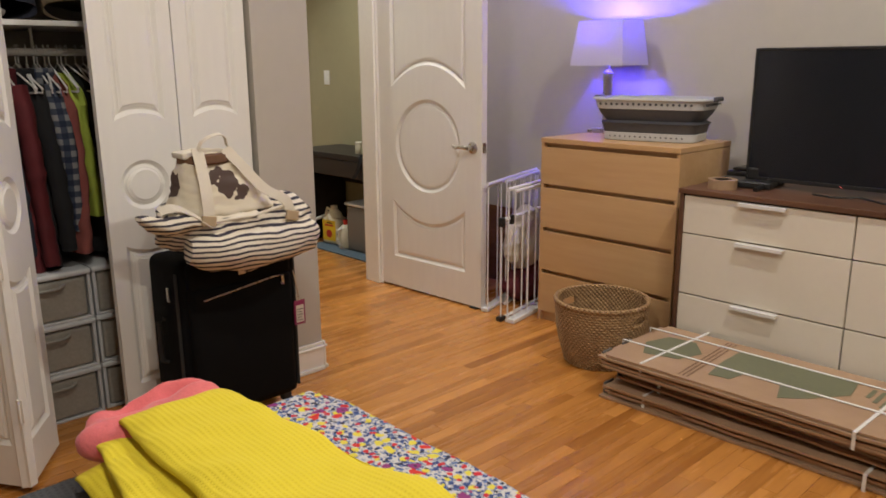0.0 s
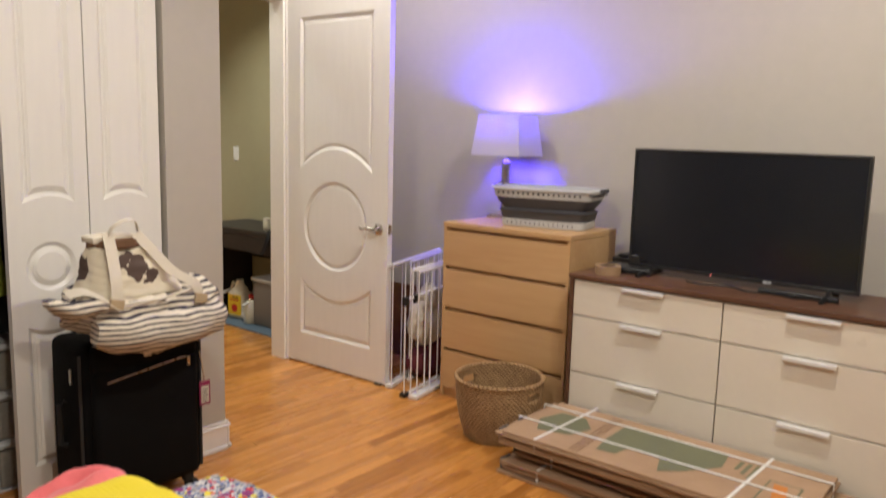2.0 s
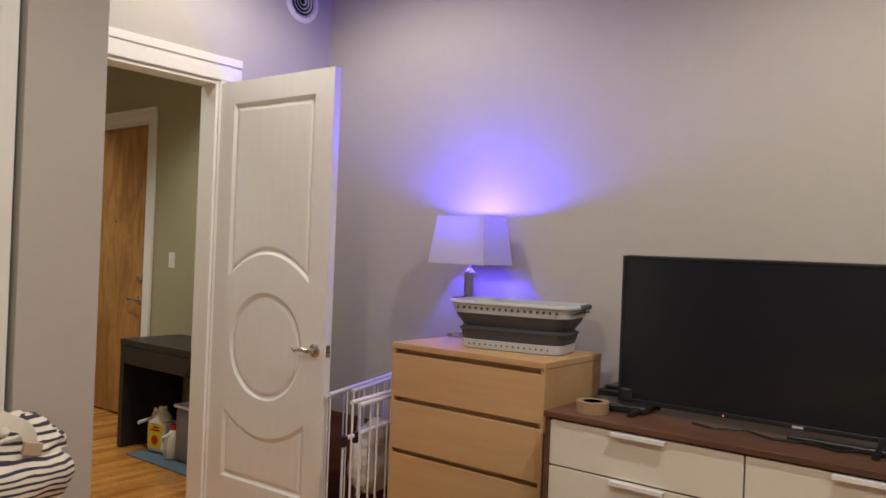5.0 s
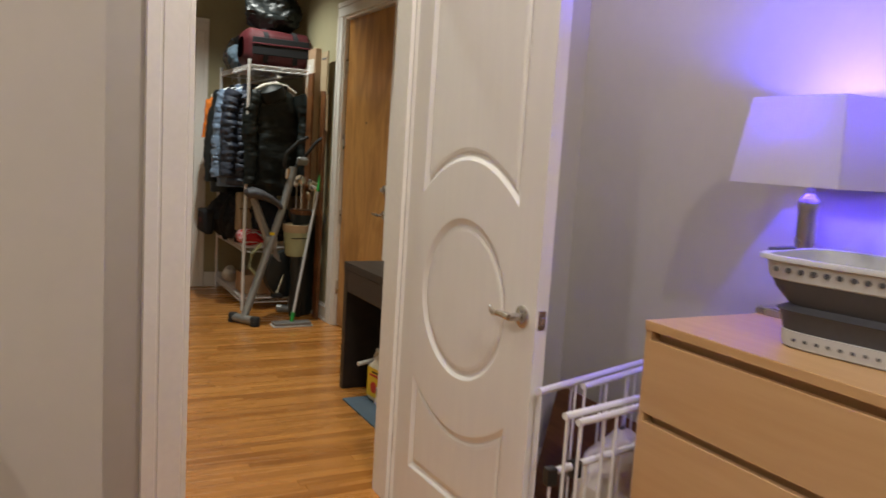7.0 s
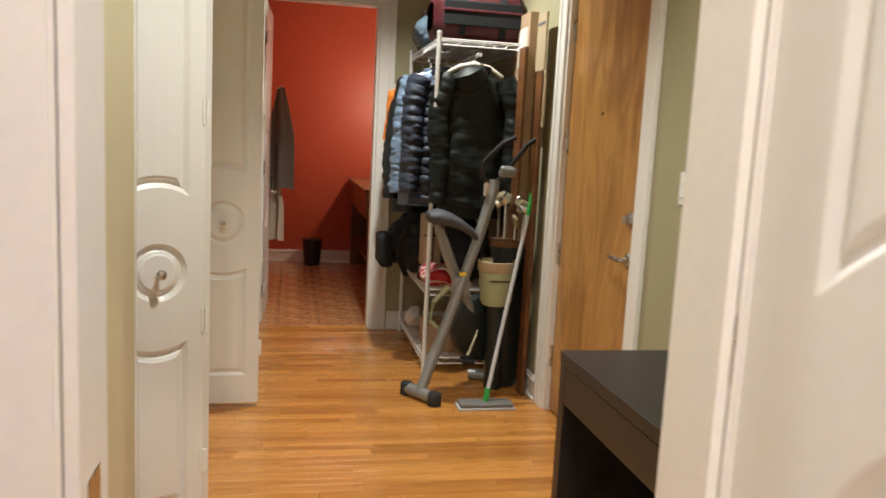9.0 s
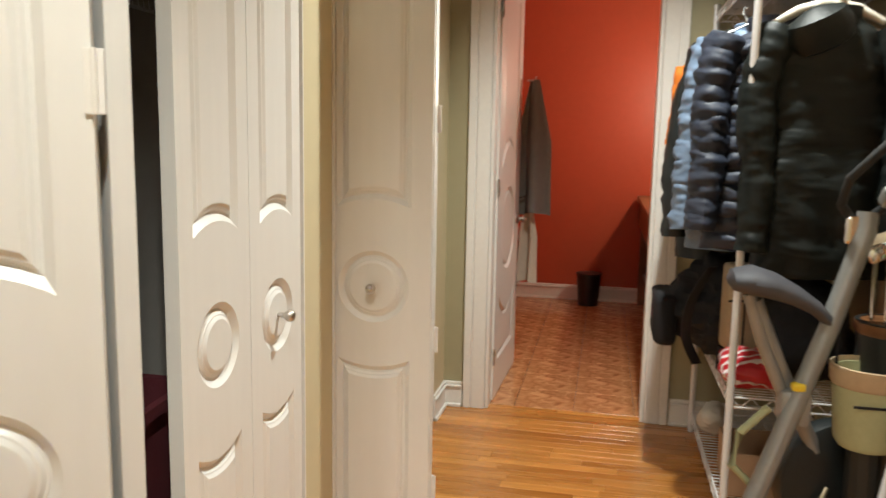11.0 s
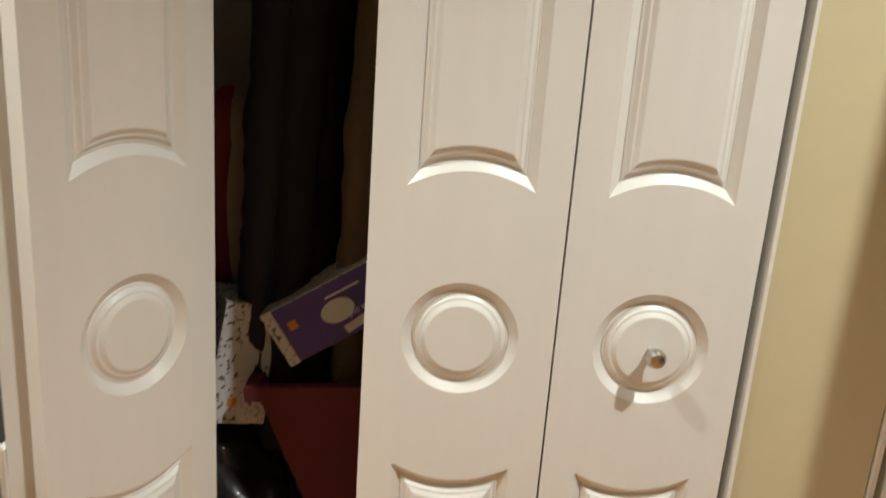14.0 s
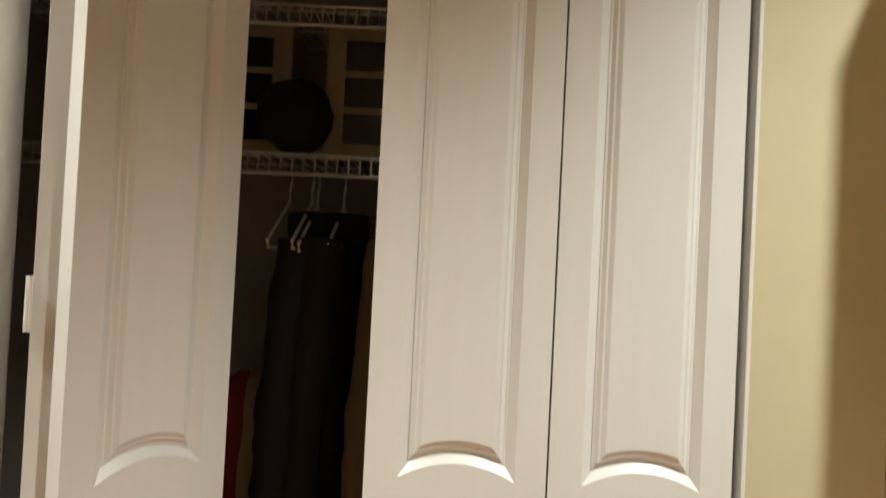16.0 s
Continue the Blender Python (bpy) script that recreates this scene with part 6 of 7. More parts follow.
garment("puffer_jacket", "light blue quilted down jacket hanging on the rack", "coat", "down_blue", RXM - 0.17, 7.76, HZ, 0.50, 0.16, 0.84, "x", 3.0, quilt=0.09, group=cg)
garment("coat", "black coat hanging on the rack", "coat", "down_black", RXM - 0.19, 7.93, HZ, 0.50, 0.14, 0.90, "x", 4.0, group=cg)
garment("rain_jacket", "orange rain jacket hanging at the rack's end", "coat", "orange_cloth", RXM - 0.21, 8.06, HZ - 0.02, 0.46, 0.10, 0.42, "x", 5.0, sleeve=False, group=cg)
garment("coat", "black coat hanging on the rack", "coat", "down_black", RXM + 0.06, 8.22, HZ, 0.44, 0.14, 0.95, "x", 6.0, group=cg)
for k in range(7):
    h = tagged(part("hanger", hanger_bm(0, 0, "x", 0, 0.19), "metal_white"), "white plastic hanger on the coat rail", "hanger", "rack hangers")
    h.matrix_world = pose(RXM + 0.01, 7.50 + k * 0.085, HZ, 0, 0, random.Random(k).uniform(-12, 12))


def duffel():
    ob = thing("duffel_bag", RXM + 0.02, 7.62, RZ + 0.004, 0, "dark red duffel bag with black straps on top of the rack", "bag")

    def place(u, v):
        a = 2 * math.pi * u
        e = min(1.0, (min(v, 1 - v) / 0.10) ** 0.5) if 0 < v < 1 else 0
        r = 0.55 + 0.45 * e
        c, s = math.cos(a), math.sin(a)
        return (-0.28 + 0.56 * v, 0.20 * r * math.copysign(abs(c) ** 0.6, c) + wob(v, c, 1, 4, 0.012), 0.15 + 0.15 * r * math.copysign(abs(s) ** 0.6, s) + wob(v, s, 2, 4, 0.012))
    bm = sheet(40, 30, place)
    bmesh.ops.remove_doubles(bm, verts=bm.verts, dist=0.001)
    part("body", bm, "red_bag", ob, smooth=True)
    for x in (-0.12, 0.12):
        part("strap", ribbon([(x, -0.10, 0.305), (x, -0.195, 0.25), (x, -0.212, 0.15), (x, -0.19, 0.03)], 0.04, (1, 0, 0), 0.006), "black_cloth", ob, "black webbing strap")
    part("front_panel", box(-0.235, -0.216, 0.085, 0.235, -0.203, 0.225, 0.006), "black_cloth", ob, "black front panel")
    part("zip_band", box(-0.24, -0.222, 0.165, 0.24, -0.214, 0.178, 0.003), "maroon", ob, "dark red zip band")


duffel()
soft_bag("black_bag", "black bag and gear piled on the duffel", "down_black", RXM, 7.66, RZ + 0.30, 0.52, 0.36, 0.40, 21.0, lump=0.07, top=0.75)
soft_bag("black_bag", "small black bag at the rack's top corner", "down_black", RXM - 0.05, 8.12, RZ + 0.004, 0.40, 0.38, 0.34, 25.0, lump=0.05, top=0.7)
soft_bag("plastic_bag", "clear crinkled plastic bag on the rack's top corner", "clear_wrap", RX0 + 0.06, 8.28, RZ + 0.004, 0.18, 0.16, 0.30, 26.0, lump=0.04, top=0.7)
soft_bag("green_net_bag", "dark green net bag on the rack's top", "mat_blue", RX0 + 0.03, 7.95, RZ + 0.004, 0.16, 0.2, 0.2, 29.0, lump=0.04, top=0.7)
rb = thing("cardboard_carton", RX0 + 0.03, 7.45, 0.524, 0, "open brown carton on the rack's lower shelf", "carton")
bm = bmesh.new()
for c in ((0, 0, 0, 0.006, 0.28, 0.16), (0.20, 0, 0, 0.206, 0.28, 0.16), (0.006, 0, 0, 0.20, 0.006, 0.16), (0.006, 0.274, 0, 0.20, 0.28, 0.16), (0.006, 0.006, 0, 0.20, 0.274, 0.006)):
    box(*c, 0, bm)
part("tray", moved(bm, pose(0, 0, -0.26)), "cardboard", rb)
rb.location.z = 0.375
soft_bag("red_striped_bag", "red plastic bag with white stripes on the rack's shelf", "red_stripe", RX0 + 0.09, 7.52, 0.524, 0.26, 0.30, 0.13, 31.0, lump=0.04, top=0.8)
backpack = soft_bag("black_backpack", "black backpack slumped on the rack's lower shelf", "black_cloth", RX0 + 0.06, 7.95, 0.524, 0.50, 0.62, 0.46, 33.0, lump=0.07, top=0.6)
part("strap", ribbon([(-0.10, -0.26, 0.40), (-0.17, -0.30, 0.28), (-0.19, -0.31, 0.14), (-0.14, -0.29, 0.02)], 0.05, (0.6, 0.5, 0)), "black_plastic", backpack, "black webbing strap", True)
part("strap", ribbon([(0.02, -0.28, 0.40), (0.0, -0.33, 0.26), (0.03, -0.33, 0.10), (0.06, -0.30, 0.02)], 0.05, (1, 0.1, 0)), "black_plastic", backpack, "black webbing strap", True)
part("front_pocket", crumple(box(-0.30, -0.16, 0.04, -0.21, 0.16, 0.26, 0.04, segments=4), 4.0, 0.02), "black_cloth", backpack, smooth=True)
part("label_patch", box(-0.302, -0.05, 0.14, -0.296, 0.03, 0.18, 0.002), "maroon", backpack, "dark red patch")
soft_bag("black_sack", "black bag stuffed on the lower shelf", "black_cloth", RX0 + 0.28, 7.66, 0.524, 0.40, 0.50, 0.42, 35.0, lump=0.05, top=0.75)
cv = thing("canvas_tote", RX0 + 0.10, 7.66, 0.62, 12, "cream canvas tote with dark straps on the rack", "bag")
part("body", box(-0.10, -0.05, 0, 0.10, 0.05, 0.33, 0.02, segments=3), "tan_leather", cv, smooth=True)
part("band", box(-0.102, -0.054, 0.19, 0.102, -0.046, 0.197, 0.001), "black_cloth", cv)
part("band", box(-0.045, -0.055, 0.0, -0.038, -0.047, 0.33, 0.001), "black_cloth", cv)
part("support_box", box(-0.10, -0.05, -0.096, 0.10, 0.05, 0.0, 0.004), "black_cloth", cv)
soft_bag("white_shoe_bag", "white cloth bag on the rack's lowest shelf", "cream_paper", RX0 + 0.06, 8.1, 0.104, 0.14, 0.16, 0.14, 37.0, lump=0.03)


def exercise_bike():
    ob = thing("exercise_bike", 0.05, 0, 0, 0, "folded grey exercise bike with black saddle before the rack", "exercise bike")
    part("front_foot", sweep([(3.08, 7.00, 0.036), (3.22, 6.78, 0.036)], 0.034, seg=14), "silver", ob, "grey foot tube", True)
    for p in ((3.09, 6.985), (3.21, 6.795)):
        part("foot_cap", lathe([(0.03, 0.0), (0.038, 0.002), (0.038, 0.06), (0.03, 0.07)], seg=14, x=p[0], y=p[1]), "rubber", ob, smooth=True)
    part("main_frame", sweep([(3.15, 6.89, 0.05), (3.30, 6.98, 0.42), (3.46, 7.05, 0.86), (3.545, 7.09, 1.14), (3.55, 7.095, 1.20)], 0.030, seg=10), "silver", ob, "grey main tube", True)
    part("rear_frame", sweep([(3.62, 7.18, 0.05), (3.46, 7.11, 0.45), (3.33, 7.06, 0.72), (3.24, 7.03, 0.93)], 0.024, seg=10), "silver", ob, "grey rear tube", True)
    part("rear_foot", sweep([(3.50, 7.24, 0.035), (3.72, 7.12, 0.035)], 0.030, seg=12), "silver", ob, smooth=True)
    part("clamp", box(3.33, 7.0, 0.55, 3.42, 7.09, 0.66, 0.015), "silver", ob, "grey hinge clamp", True)
    part("knob", box(3.355, 6.985, 0.665, 3.395, 7.02, 0.69, 0.008), "yellow_plastic", ob, "yellow pin knob")
    bm = sweep([(3.155, 7.02, 0.985), (3.17, 7.02, 0.99), (3.22, 7.02, 0.992), (3.28, 7.02, 0.978), (3.35, 7.02, 0.95), (3.41, 7.02, 0.915), (3.44, 7.02, 0.885), (3.45, 7.02, 0.87)], [0.02, 0.075, 0.105, 0.095, 0.070, 0.052, 0.042, 0.015], seg=20, flat=0.42)
    part("saddle", bm, "charcoal", ob, "black padded saddle", True)
    part("seat_post", sweep([(3.22, 7.02, 0.95), (3.27, 7.035, 0.80), (3.36, 7.05, 0.60)], 0.020, seg=10), "silver", ob, smooth=True)
    part("fly_guard", moved(lathe([(0.0, -0.05), (0.15, -0.05), (0.19, -0.035), (0.20, 0.0), (0.19, 0.035), (0.15, 0.05), (0.0, 0.05)], seg=40), pose(3.54, 7.16, 0.34, 90, 0, 15)), "down_black", ob, "black flywheel cover", True)
    part("crank", sweep([(3.50, 7.08, 0.34), (3.44, 7.05, 0.20)], 0.010, seg=8), "chrome", ob, "chrome crank", True)
    part("pedal", box(3.39, 6.97, 0.17, 3.47, 7.05, 0.20, 0.01), "rubber", ob)
    for s in (-1, 1):
        y = 7.12 + s * 0.0
        part("handlebar", sweep([(3.53, 7.12, 1.15), (3.53 + s * 0.06, 7.08, 1.22), (3.55 + s * 0.08, 7.02, 1.30), (3.62 + s * 0.07, 6.98, 1.40), (3.68 + s * 0.06, 6.96, 1.44)], 0.014, seg=10), "rubber", ob, "black foam grip", True)
    part("console", moved(box(-0.045, -0.022, -0.03, 0.045, 0.022, 0.03, 0.012), pose(3.60, 7.02, 1.25, 35, 0, 10)), "silver", ob, "grey console")
    part("stem_clamp", box(3.49, 7.08, 1.10, 3.57, 7.16, 1.19, 0.012), "chrome", ob)
    part("hose_loop", sweep([(3.30, 7.02, 0.60), (3.22, 7.0, 0.52), (3.20, 6.99, 0.42), (3.26, 7.0, 0.36), (3.33, 7.02, 0.40)], 0.013, seg=8), "bucket", ob, smooth=True)


exercise_bike()
hb = thing("hanging_bag", 3.632, 7.04, 0.50, 0, "sage green canvas pouch with tan rim hanging by the bike", "bag")
part("pouch", lathe([(0.075, 0.0), (0.088, 0.02), (0.105, 0.20), (0.108, 0.235), (0.100, 0.235), (0.08, 0.03)], seg=24), "bucket", hb, smooth=True)
part("rim_band", lathe([(0.1055, 0.19), (0.112, 0.20), (0.114, 0.25), (0.106, 0.252), (0.103, 0.20)], seg=24), "tan_leather", hb, "tan rim", True)
part("zip", box(-0.07, -0.104, 0.145, 0.05, -0.099, 0.152), "black_cloth", hb)
part("strap", ribbon([(-0.10, 0, 0.24), (-0.09, 0.02, 0.45), (-0.07, 0.06, 0.56)], 0.02, (0, 1, 0)), "black_cloth", hb)
part("support", sweep([(0, 0.0, 0.0), (0.02, 0.04, -0.50)], 0.05, seg=12), "down_black", hb)

gf = thing("golf_bag", 3.725, 7.17, 0, 0, "black golf bag with steel clubs in the corner", "golf bag")
part("bag", lathe([(0.09, 0), (0.10, 0.05), (0.10, 0.78), (0.11, 0.86), (0.095, 0.86), (0.085, 0.1)], seg=20), "down_black", gf, "black bag", True)
part("collar", lathe([(0.105, 0.82), (0.112, 0.83), (0.112, 0.855), (0.1, 0.858)], seg=20), "vanity", gf, "brown collar", True)
r = random.Random(5)
for k in range(8):
    a = k * 0.8
    bx, by, tx, ty = 0.05 * math.cos(a), 0.05 * math.sin(a), 0.09 * math.cos(a), 0.08 * math.sin(a) - 0.02
    tz = 0.98 + r.uniform(-0.04, 0.10)
    cl = part("club", sweep([(bx, by, 0.5), (tx * 0.9, ty * 0.9, tz)], 0.006, seg=6), "chrome", gf, "steel club", True)
    part("club_head", moved(box(-0.045, -0.012, -0.022, 0.02, 0.012, 0.03, 0.008), pose(tx * 0.9, ty * 0.9, tz + 0.02, 10, 25, math.degrees(a))), "chrome" if k % 3 else "tan_leather", cl, smooth=True)
mp = thing("floor_mop", 0.035, 0, 0, 0, "floor sweeper with green grip leaning by the front door", "mop")
part("pole", sweep([(3.50, 6.76, 0.05), (3.735, 6.965, 1.04)], 0.011, seg=8), "light_grey", mp, smooth=True)
part("grip", sweep([(3.73, 6.96, 1.02), (3.765, 6.99, 1.20)], [0.013, 0.016], seg=10), "green_plastic", mp, "green grip", True)
part("neck", sweep([(3.495, 6.755, 0.02), (3.51, 6.768, 0.10)], 0.016, seg=10), "green_plastic", mp, smooth=True)
part("head", box(3.35, 6.70, 0.012, 3.64, 6.80, 0.034, 0.008), "bin_grey", mp, "flat grey head")
part("pad", box(3.34, 6.695, 0.0, 3.65, 6.805, 0.012, 0.004), "light_grey", mp, "grey cloth pad")
for n, (y, z0, z1, mt, w, lb) in enumerate(((7.22, 0.0, 2.15, "cardboard", 0.30, "long brown carton standing against the wall"), (7.18, 0.0, 1.95, "vanity", 0.12, "dark wooden board standing against the wall"))):
    ct = thing("tall_carton" if n == 0 else "wood_board", EAST - 0.055 - 0.03 * n, y, z0, 0, lb, "carton" if n == 0 else "board")
    part("shell", box(0, 0, 0, 0.05 if n == 0 else 0.02, w, z1, 0.003), mt, ct)
    if n == 0:
        for zz in (1.55, 1.85):
            part("paper_label", box(-0.002, 0.03, zz, 0.0, 0.20, zz + 0.22), "cream_paper", ct)
for k, (z0, z1) in enumerate(((1.50, 1.78), (1.80, 2.10))):
    fl = thing("flat_carton", 3.790, 6.90, 0.0, 0, "pale flat carton with printed label standing by the door frame", "carton")
    fl.location.z = 0
    part("face", box(0.0 - 0.012 * k, 0, z0, 0.012 - 0.012 * k, 0.15, z1, 0.002), "tan_leather", fl)
    part("stand", box(0.0 - 0.012 * k, 0.02, 0.0, 0.01 - 0.012 * k, 0.12, z0, 0.002), "vanity", fl)
    part("print_bar", box(-0.0145 - 0.012 * k + 0.012, 0.02, z1 - 0.06, -0.0005 - 0.012 * k, 0.13, z1 - 0.045), "grey_tape", fl)

# ---- hall closet ----
ws = thing("wire_shelf", 1.20, 4.98, 1.77, 0, "white wire closet shelf with hanging rail", "shelf")
for z in (0.0, 0.34):
    bm = bmesh.new()
    for x in (0.02, 0.18, 0.34, 0.38):
        sweep([(x, 0, z), (x, 1.64, z)], 0.004, bm, 6)
    sweep([(0.385, 0, z - 0.045), (0.385, 1.64, z - 0.045)], 0.005, bm, 6)
    for k in range(64):
        y = 0.01 + k * 0.0256
        sweep([(0.02, y, z), (0.38, y, z), (0.385, y, z - 0.045)], 0.0022, bm, 4)
    part("wire_grid", bm, "metal_white", ws)
for k, (y, mt, ln, lb) in enumerate(((5.80, "black_cloth", 1.02, "black coat hanging in the hall closet"), (5.74, "navy_cloth", 1.05, "dark navy coat hanging in the hall closet"), (5.925, "khaki_cloth", 0.98, "khaki trench coat hanging in the hall closet"), (6.08, "navy_cloth", 0.95, "dark coat hanging in the hall closet"))):
    garment("coat", lb, "coat", mt, 1.56, y, 1.715, 0.46, 0.10, ln, "x", 40 + k, group="hall closet coats")
for y in (5.68, 5.73):
    h = tagged(part("hanger", hanger_bm(0, 0, "x", 0, 0.19), "metal_white"), "white plastic hanger on the closet rail", "hanger", "rack hangers")
    h.matrix_world = pose(1.58, y, 1.72)


def window_cabinet(y):
    ob = thing("toy_house", 1.36, y, 1.775, 0, "cream wooden cabinet with small window panes on the shelf", "cabinet")
    bm = box(0, 0, 0, 0.18, 0.30, 0.30, 0.004)
    part("case", bm, "old_wood", ob)
    for r in range(3):
        for c in range(2):
            part("pane", box(0.179, 0.045 + c * 0.115, 0.03 + r * 0.085, 0.183, 0.14 + c * 0.115, 0.10 + r * 0.085, 0.001), "screen", ob, "dark window pane")


window_cabinet(5.36)
window_cabinet(5.74)
soft_bag("black_hat", "black knitted hat on the closet shelf by the cabinets", "black_cloth", 1.56, 5.68, 1.775, 0.20, 0.18, 0.17, 50.0, lump=0.02)
ct = thing("storage_crate", 1.74, 6.02, 0.0, 0, "dark red plastic crate tilted in the closet", "crate")
bm = bmesh.new()
rings = []
for hx, hy, z in ((0.09, 0.10, 0.0), (0.12, 0.26, 0.50), (0.135, 0.285, 0.502), (0.135, 0.285, 0.53), (0.115, 0.26, 0.53), (0.085, 0.09, 0.02)):
    rings.append([bm.verts.new((sx * hx, sy * hy, z)) for sx, sy in ((-1, -1), (1, -1), (1, 1), (-1, 1))])
for r0, r1 in zip(rings, rings[1:]):
    for k in range(4):
        bm.faces.new((r0[k], r0[(k + 1) % 4], r1[(k + 1) % 4], r1[k]))
bm.faces.new(rings[0])
bm.faces.new(rings[-1])
part("tub", moved(bm, pose(0.0, 0.0, 0.25, 4, 0, 0)), "maroon", ct)
part("support_box", box(-0.14, -0.12, 0, 0.12, 0.2, 0.255, 0.005), "black_cloth", ct)


def tissue_carton(m, label, side="tissue_purple"):
    ob = tagged(new("tissue_carton"), label, "carton", "tissue cartons")
    ob.matrix_world = m
    part("body", box(-0.062, -0.12, -0.055, 0.0615, 0.12, 0.055, 0.002), side, ob)
    part("speckled_top", box(-0.0615, -0.1195, 0.0540, 0.0615, 0.1195, 0.0565, 0.001), "tissue_white", ob, "white panel with dark dots")
    part("white_end", box(-0.063, -0.1215, -0.0555, 0.063, -0.10, 0.0575, 0.001), "tissue_white", ob)
    part("oval_mark", moved(lathe([(0, 0), (0.022, 0), (0.022, 0.001), (0, 0.0012)], seg=20), pose(0.0618, 0.01, 0.0, 0, 90) @ Matrix.Diagonal((1, 1.5, 1, 1))), "light_grey", ob, "pale feather shape")
    part("orange_mark", box(0.0612, -0.085, 0.005, 0.0632, -0.068, 0.022, 0.001), "orange_print", ob)
    part("script_bar", moved(box(0.0, -0.045, -0.008, 0.0012, 0.045, 0.008, 0.0005), pose(0.0620, 0.05, -0.035, 6)), "light_grey", ob, "pale lettering shape")
    part("print_bar", box(0.0612, 0.0, 0.028, 0.0626, 0.07, 0.032), "light_grey", ob)
    words = bpy.data.curves.new("words", "FONT")
    words.body, words.size, words.extrude = "ultra soft", 0.018, 0.0003
    words.materials.append(M["light_grey"])
    t = new("words", words)
    t.parent = ob
    t.matrix_local = Matrix(((0, 0, 1, 0.0624), (-1, 0, 0, 0.085), (0, -1, 0, -0.012), (0, 0, 0, 1)))


tissue_carton(pose(1.785, 5.854, 0.905, 32, 0, 0), "purple tissue carton with speckled top, tilted on the crate")
tissue_carton(pose(1.76, 5.665, 0.78, 80, 0, 24), "purple and white tissue carton standing on end", "tissue_white")
bag = soft_bag("snack_bag", "red and white printed paper bag in the closet", "cushion", 1.60, 5.60, 0.86, 0.14, 0.22, 0.42, 60.0, lump=0.02, top=0.85)
part("stack_below", box(-0.12, -0.16, -0.86, 0.08, 0.12, 0.02, 0.02), "black_cloth", bag, "dark pile under the bag")
soft_bag("plastic_sack", "crinkled dark plastic sack in the closet", "dark_gloss", 1.70, 5.62, 0.02, 0.36, 0.36, 0.60, 63.0, lump=0.06, knot=True)
soft_bag("paper_scraps", "white and blue paper packaging on the closet floor", "tissue_white", 1.80, 5.78, 0.01, 0.22, 0.26, 0.12, 66.0, lump=0.05)

# ---- bathroom ----
bn = thing("waste_bin", 2.72, 11.30, 0.003, 0, "small black waste bin by the red wall", "bin")
part("body", lathe([(0.085, 0), (0.105, 0.27), (0.10, 0.27), (0.08, 0.01)], seg=28), "black_plastic", bn, smooth=True)
part("rim", lathe([(0.104, 0.265), (0.109, 0.268), (0.109, 0.278), (0.10, 0.28)], seg=28), "black_plastic", bn, smooth=True)


def vanity():
    ob = thing("vanity", 3.12, 9.55, 0.003, 0, "brown wooden bathroom vanity along the wall", "vanity")
    part("top", box(-0.02, 0, 0.90, 0.715, 1.9, 0.95, 0.004), "vanity", ob, "wooden counter top")
    part("front_panel", box(0.0, 0.0, 0.70, 0.02, 1.9, 0.90, 0.002), "vanity", ob)
    for y in (0.0, 1.86):
        part("end_panel", box(0.02, y, 0, 0.70, y + 0.04, 0.90, 0.002), "vanity", ob)
    part("shelf", box(0.06, 0.04, 0.25, 0.70, 1.86, 0.28, 0.002), "vanity", ob)


vanity()
vl = thing("vanity_lamp", 3.84, 10.4, 1.96, 0, "small wall lamp over the bathroom vanity, lit", "lamp")
part("plate", box(-0.02, -0.06, -0.06, 0.0, 0.06, 0.06, 0.004), "nickel", vl)
part("arm", sweep([(-0.02, 0, 0), (-0.14, 0, 0.0)], 0.008), "nickel", vl)
part("glass", lathe([(0.03, -0.05), (0.045, -0.04), (0.045, 0.04), (0.03, 0.05)], seg=20, x=-0.14), "lamp_glow", vl, "glowing glass")
tw = thing("towel", 2.385, 9.36, 1.76, 72, "grey towel hanging from a hook on the open door", "towel")
def drape(w, h, seed, x0):
    return sheet(26, 34, lambda u, v: (x0 + 0.035 * math.sin(u * 9 + seed) * (0.3 + v) + 0.01 * v, (u - 0.5) * w * (0.25 + 0.75 * min(1, v * 2.2)), -h * v - 0.04 * abs(u - 0.4) * v), 0.012)
part("cloth", drape(0.22, 0.80, 1.0, 0.0), "towel", tw, smooth=True)
part("hook", sweep([(-0.10, 0, -0.01), (0.0, 0, 0.0), (0.015, 0, 0.02)], 0.006), "nickel", tw)
tw = thing("bathrobe", 2.365, 9.42, 1.05, 55, "cream cloth hanging below the grey towel", "towel")
part("cloth", drape(0.14, 0.52, 3.0, 0.0), "towel_cream", tw, smooth=True)
part("hook", sweep([(-0.09, 0, 0.0), (0.0, 0, 0.005)], 0.006), "nickel", tw)


# ---- floor boards and tiles ----
def plank_mesh(length, width):
    bm = bmesh.new()
    x, y, c = length / 2 - 0.0004, width / 2 - 0.0004, 0.0006
    top = [bm.verts.new((sx * (x - c), sy * (y - c), 0)) for sx, sy in ((-1, -1), (1, -1), (1, 1), (-1, 1))]
    low = [bm.verts.new((sx * x, sy * y, -c)) for sx, sy in ((-1, -1), (1, -1), (1, 1), (-1, 1))]
    base = [bm.verts.new((sx * x, sy * y, -0.012)) for sx, sy in ((-1, -1), (1, -1), (1, 1), (-1, 1))]
    bm.faces.new(top)
    for r0, r1 in ((low, top), (base, low)):
        for k in range(4):
            bm.faces.new((r0[k], r0[(k + 1) % 4], r1[(k + 1) % 4], r1[k]))
    return bm


PLANK_W = 0.058
lengths = [0.4, 0.6, 0.8, 1.0, 1.2, 1.5]
plank_data = []
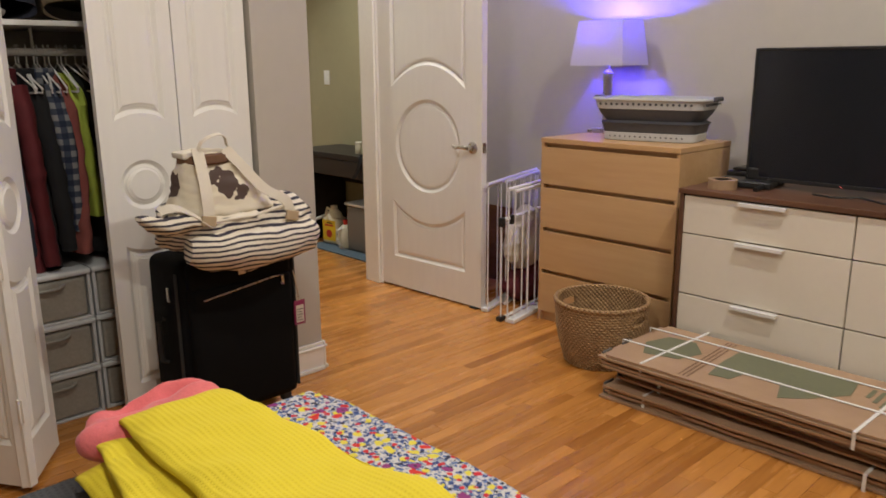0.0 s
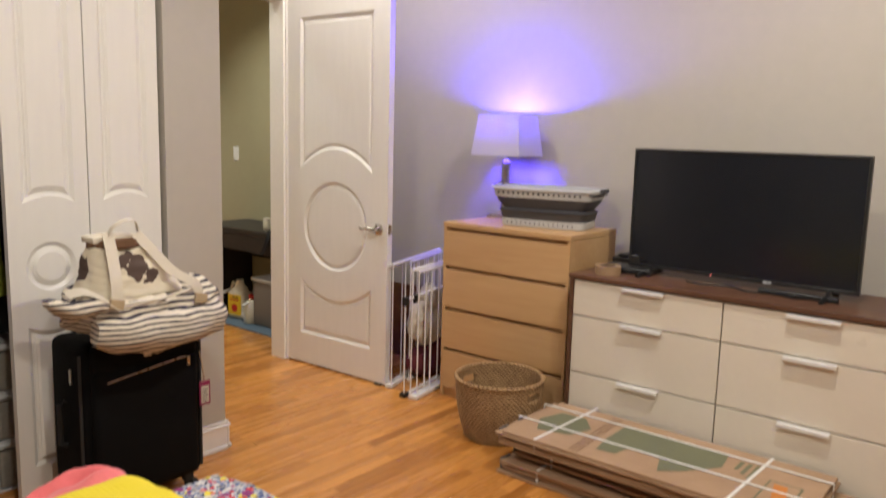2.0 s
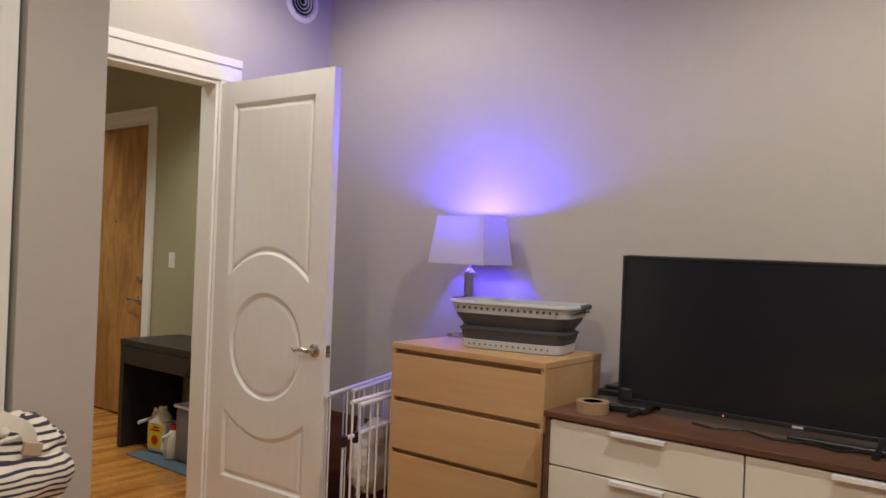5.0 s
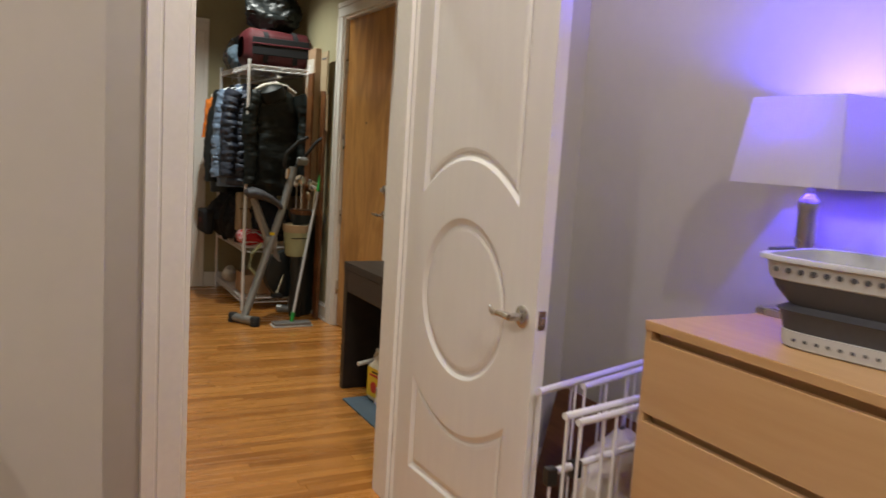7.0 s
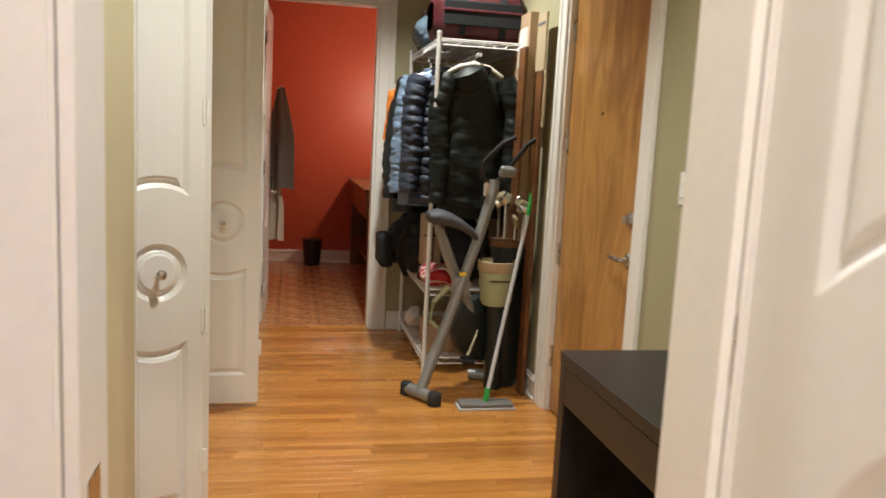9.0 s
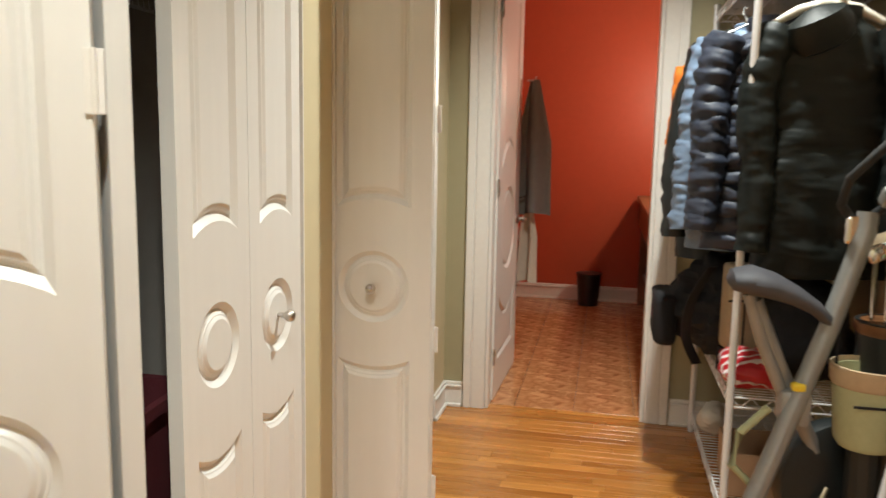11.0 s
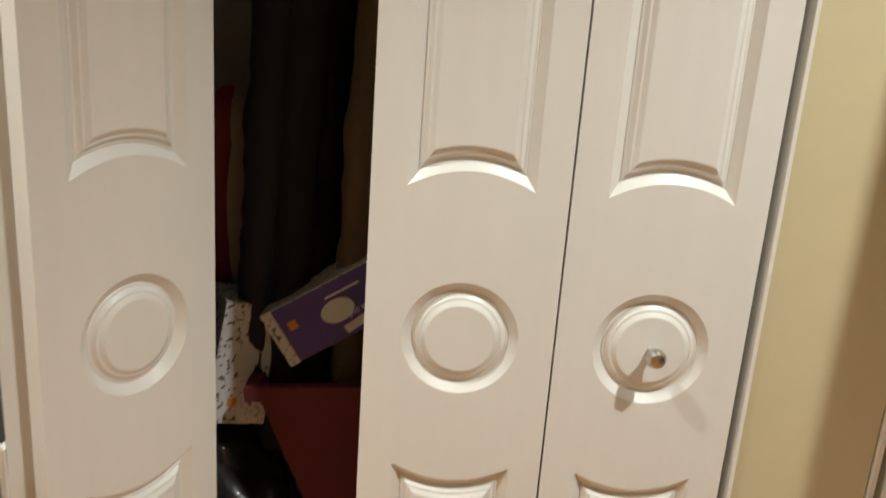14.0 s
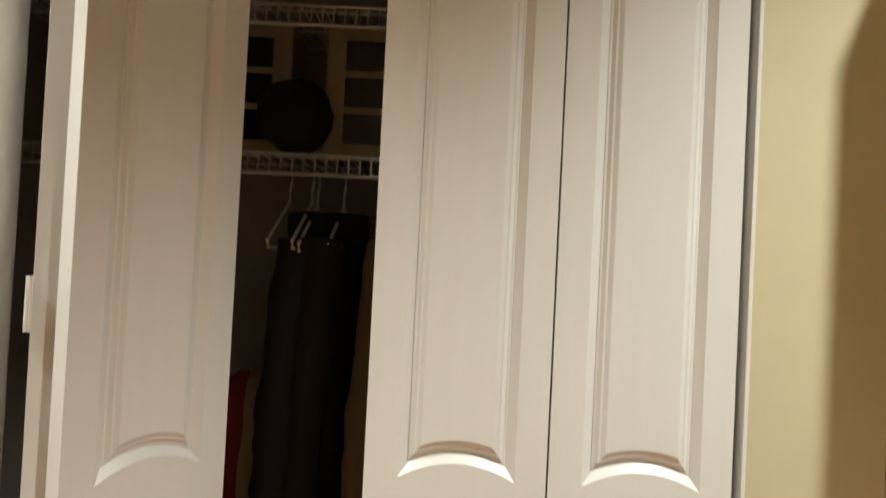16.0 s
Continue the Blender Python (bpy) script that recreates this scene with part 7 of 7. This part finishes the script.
for L in lengths:
    me = bpy.data.meshes.new("plank")
    b = plank_mesh(L, PLANK_W)
    b.to_mesh(me)
    b.free()
    me.materials.append(M["plank"])
    plank_data.append(me)
rng = random.Random(7)
spans = []
row = 0
while row * PLANK_W - 2.3 + PLANK_W / 2 < 8.52:
    y = -2.3 + (row + 0.5) * PLANK_W
    row += 1
    if y < 2.95:
        left, right = -1.7, EAST
    elif y < DOORY:
        left, right = -0.1, EAST
    elif y < 3.9:
        left, right = 2.0, 3.2
    else:
        left, right = 1.21, 3.9
    x = left - rng.random() * 0.6
    while x < right:
        k = rng.randrange(6)
        spans.append((x, lengths[k], y, left, right, k))
        x += lengths[k]
# the boards walked past most closely are single; the others are joined
near = [s for s in spans if (0.6 < s[0] + s[1] / 2 < 3.3 and 0.9 < s[2] < 2.75) or (1.9 < s[0] + s[1] / 2 < 3.4 and 3.3 < s[2] < 8.45)]
near = [s for s in near if s[0] > s[3] and s[0] + s[1] < s[4]][:300]
chosen = set(near)
verts, faces = [], []
for s in spans:
    x0, x1 = max(s[0], s[3]), min(s[0] + s[1], s[4])
    if x1 - x0 < 0.02:
        continue
    if s in chosen:
        ob = new("plank", plank_data[s[5]])
        ob.parent = floor
        ob.location = (s[0] + s[1] / 2, s[2], 0)
        continue
    b0, c, e = len(verts), 0.0006, 0.0003
    y0, y1 = s[2] - PLANK_W / 2, s[2] + PLANK_W / 2
    verts += [(x0 + e + c, y0 + e + c, 0), (x1 - e - c, y0 + e + c, 0), (x1 - e - c, y1 - e - c, 0), (x0 + e + c, y1 - e - c, 0),
              (x0 + e, y0 + e, -0.004), (x1 - e, y0 + e, -0.004), (x1 - e, y1 - e, -0.004), (x0 + e, y1 - e, -0.004)]
    faces.append((b0, b0 + 1, b0 + 2, b0 + 3))
    for k in range(4):
        faces.append((b0 + 4 + k, b0 + 4 + (k + 1) % 4, b0 + (k + 1) % 4, b0 + k))
me = bpy.data.meshes.new("planks")
me.from_pydata(verts, [], faces)
me.materials.append(M["plank"])
rest_ob = new("planks", me)
rest_ob.parent = floor
rest_ob["kind"] = "stuff"

bath_floor = tagged(part("bath_floor", box(1.82, 8.53, -0.10, 3.94, 11.6, -0.006), "grout"), "polished brown stone tile floor", "floor", kind="structure")
TILE = 0.31
me = bpy.data.meshes.new("tile")
b = box(0.0015, 0.0015, -0.005, TILE - 0.0015, TILE - 0.0015, 0.003, 0.001, segments=1)
b.to_mesh(me)
b.free()
me.materials.append(M["tile"])
for i in range(7):
    for k in range(10):
        tx, ty = 1.79 + i * TILE, 8.535 + k * TILE
        if tx < 1.7 or ty > 11.6:
            continue
        ob = new("tile", me)
        ob.parent = bath_floor
        ob.location = (tx, ty, 0)
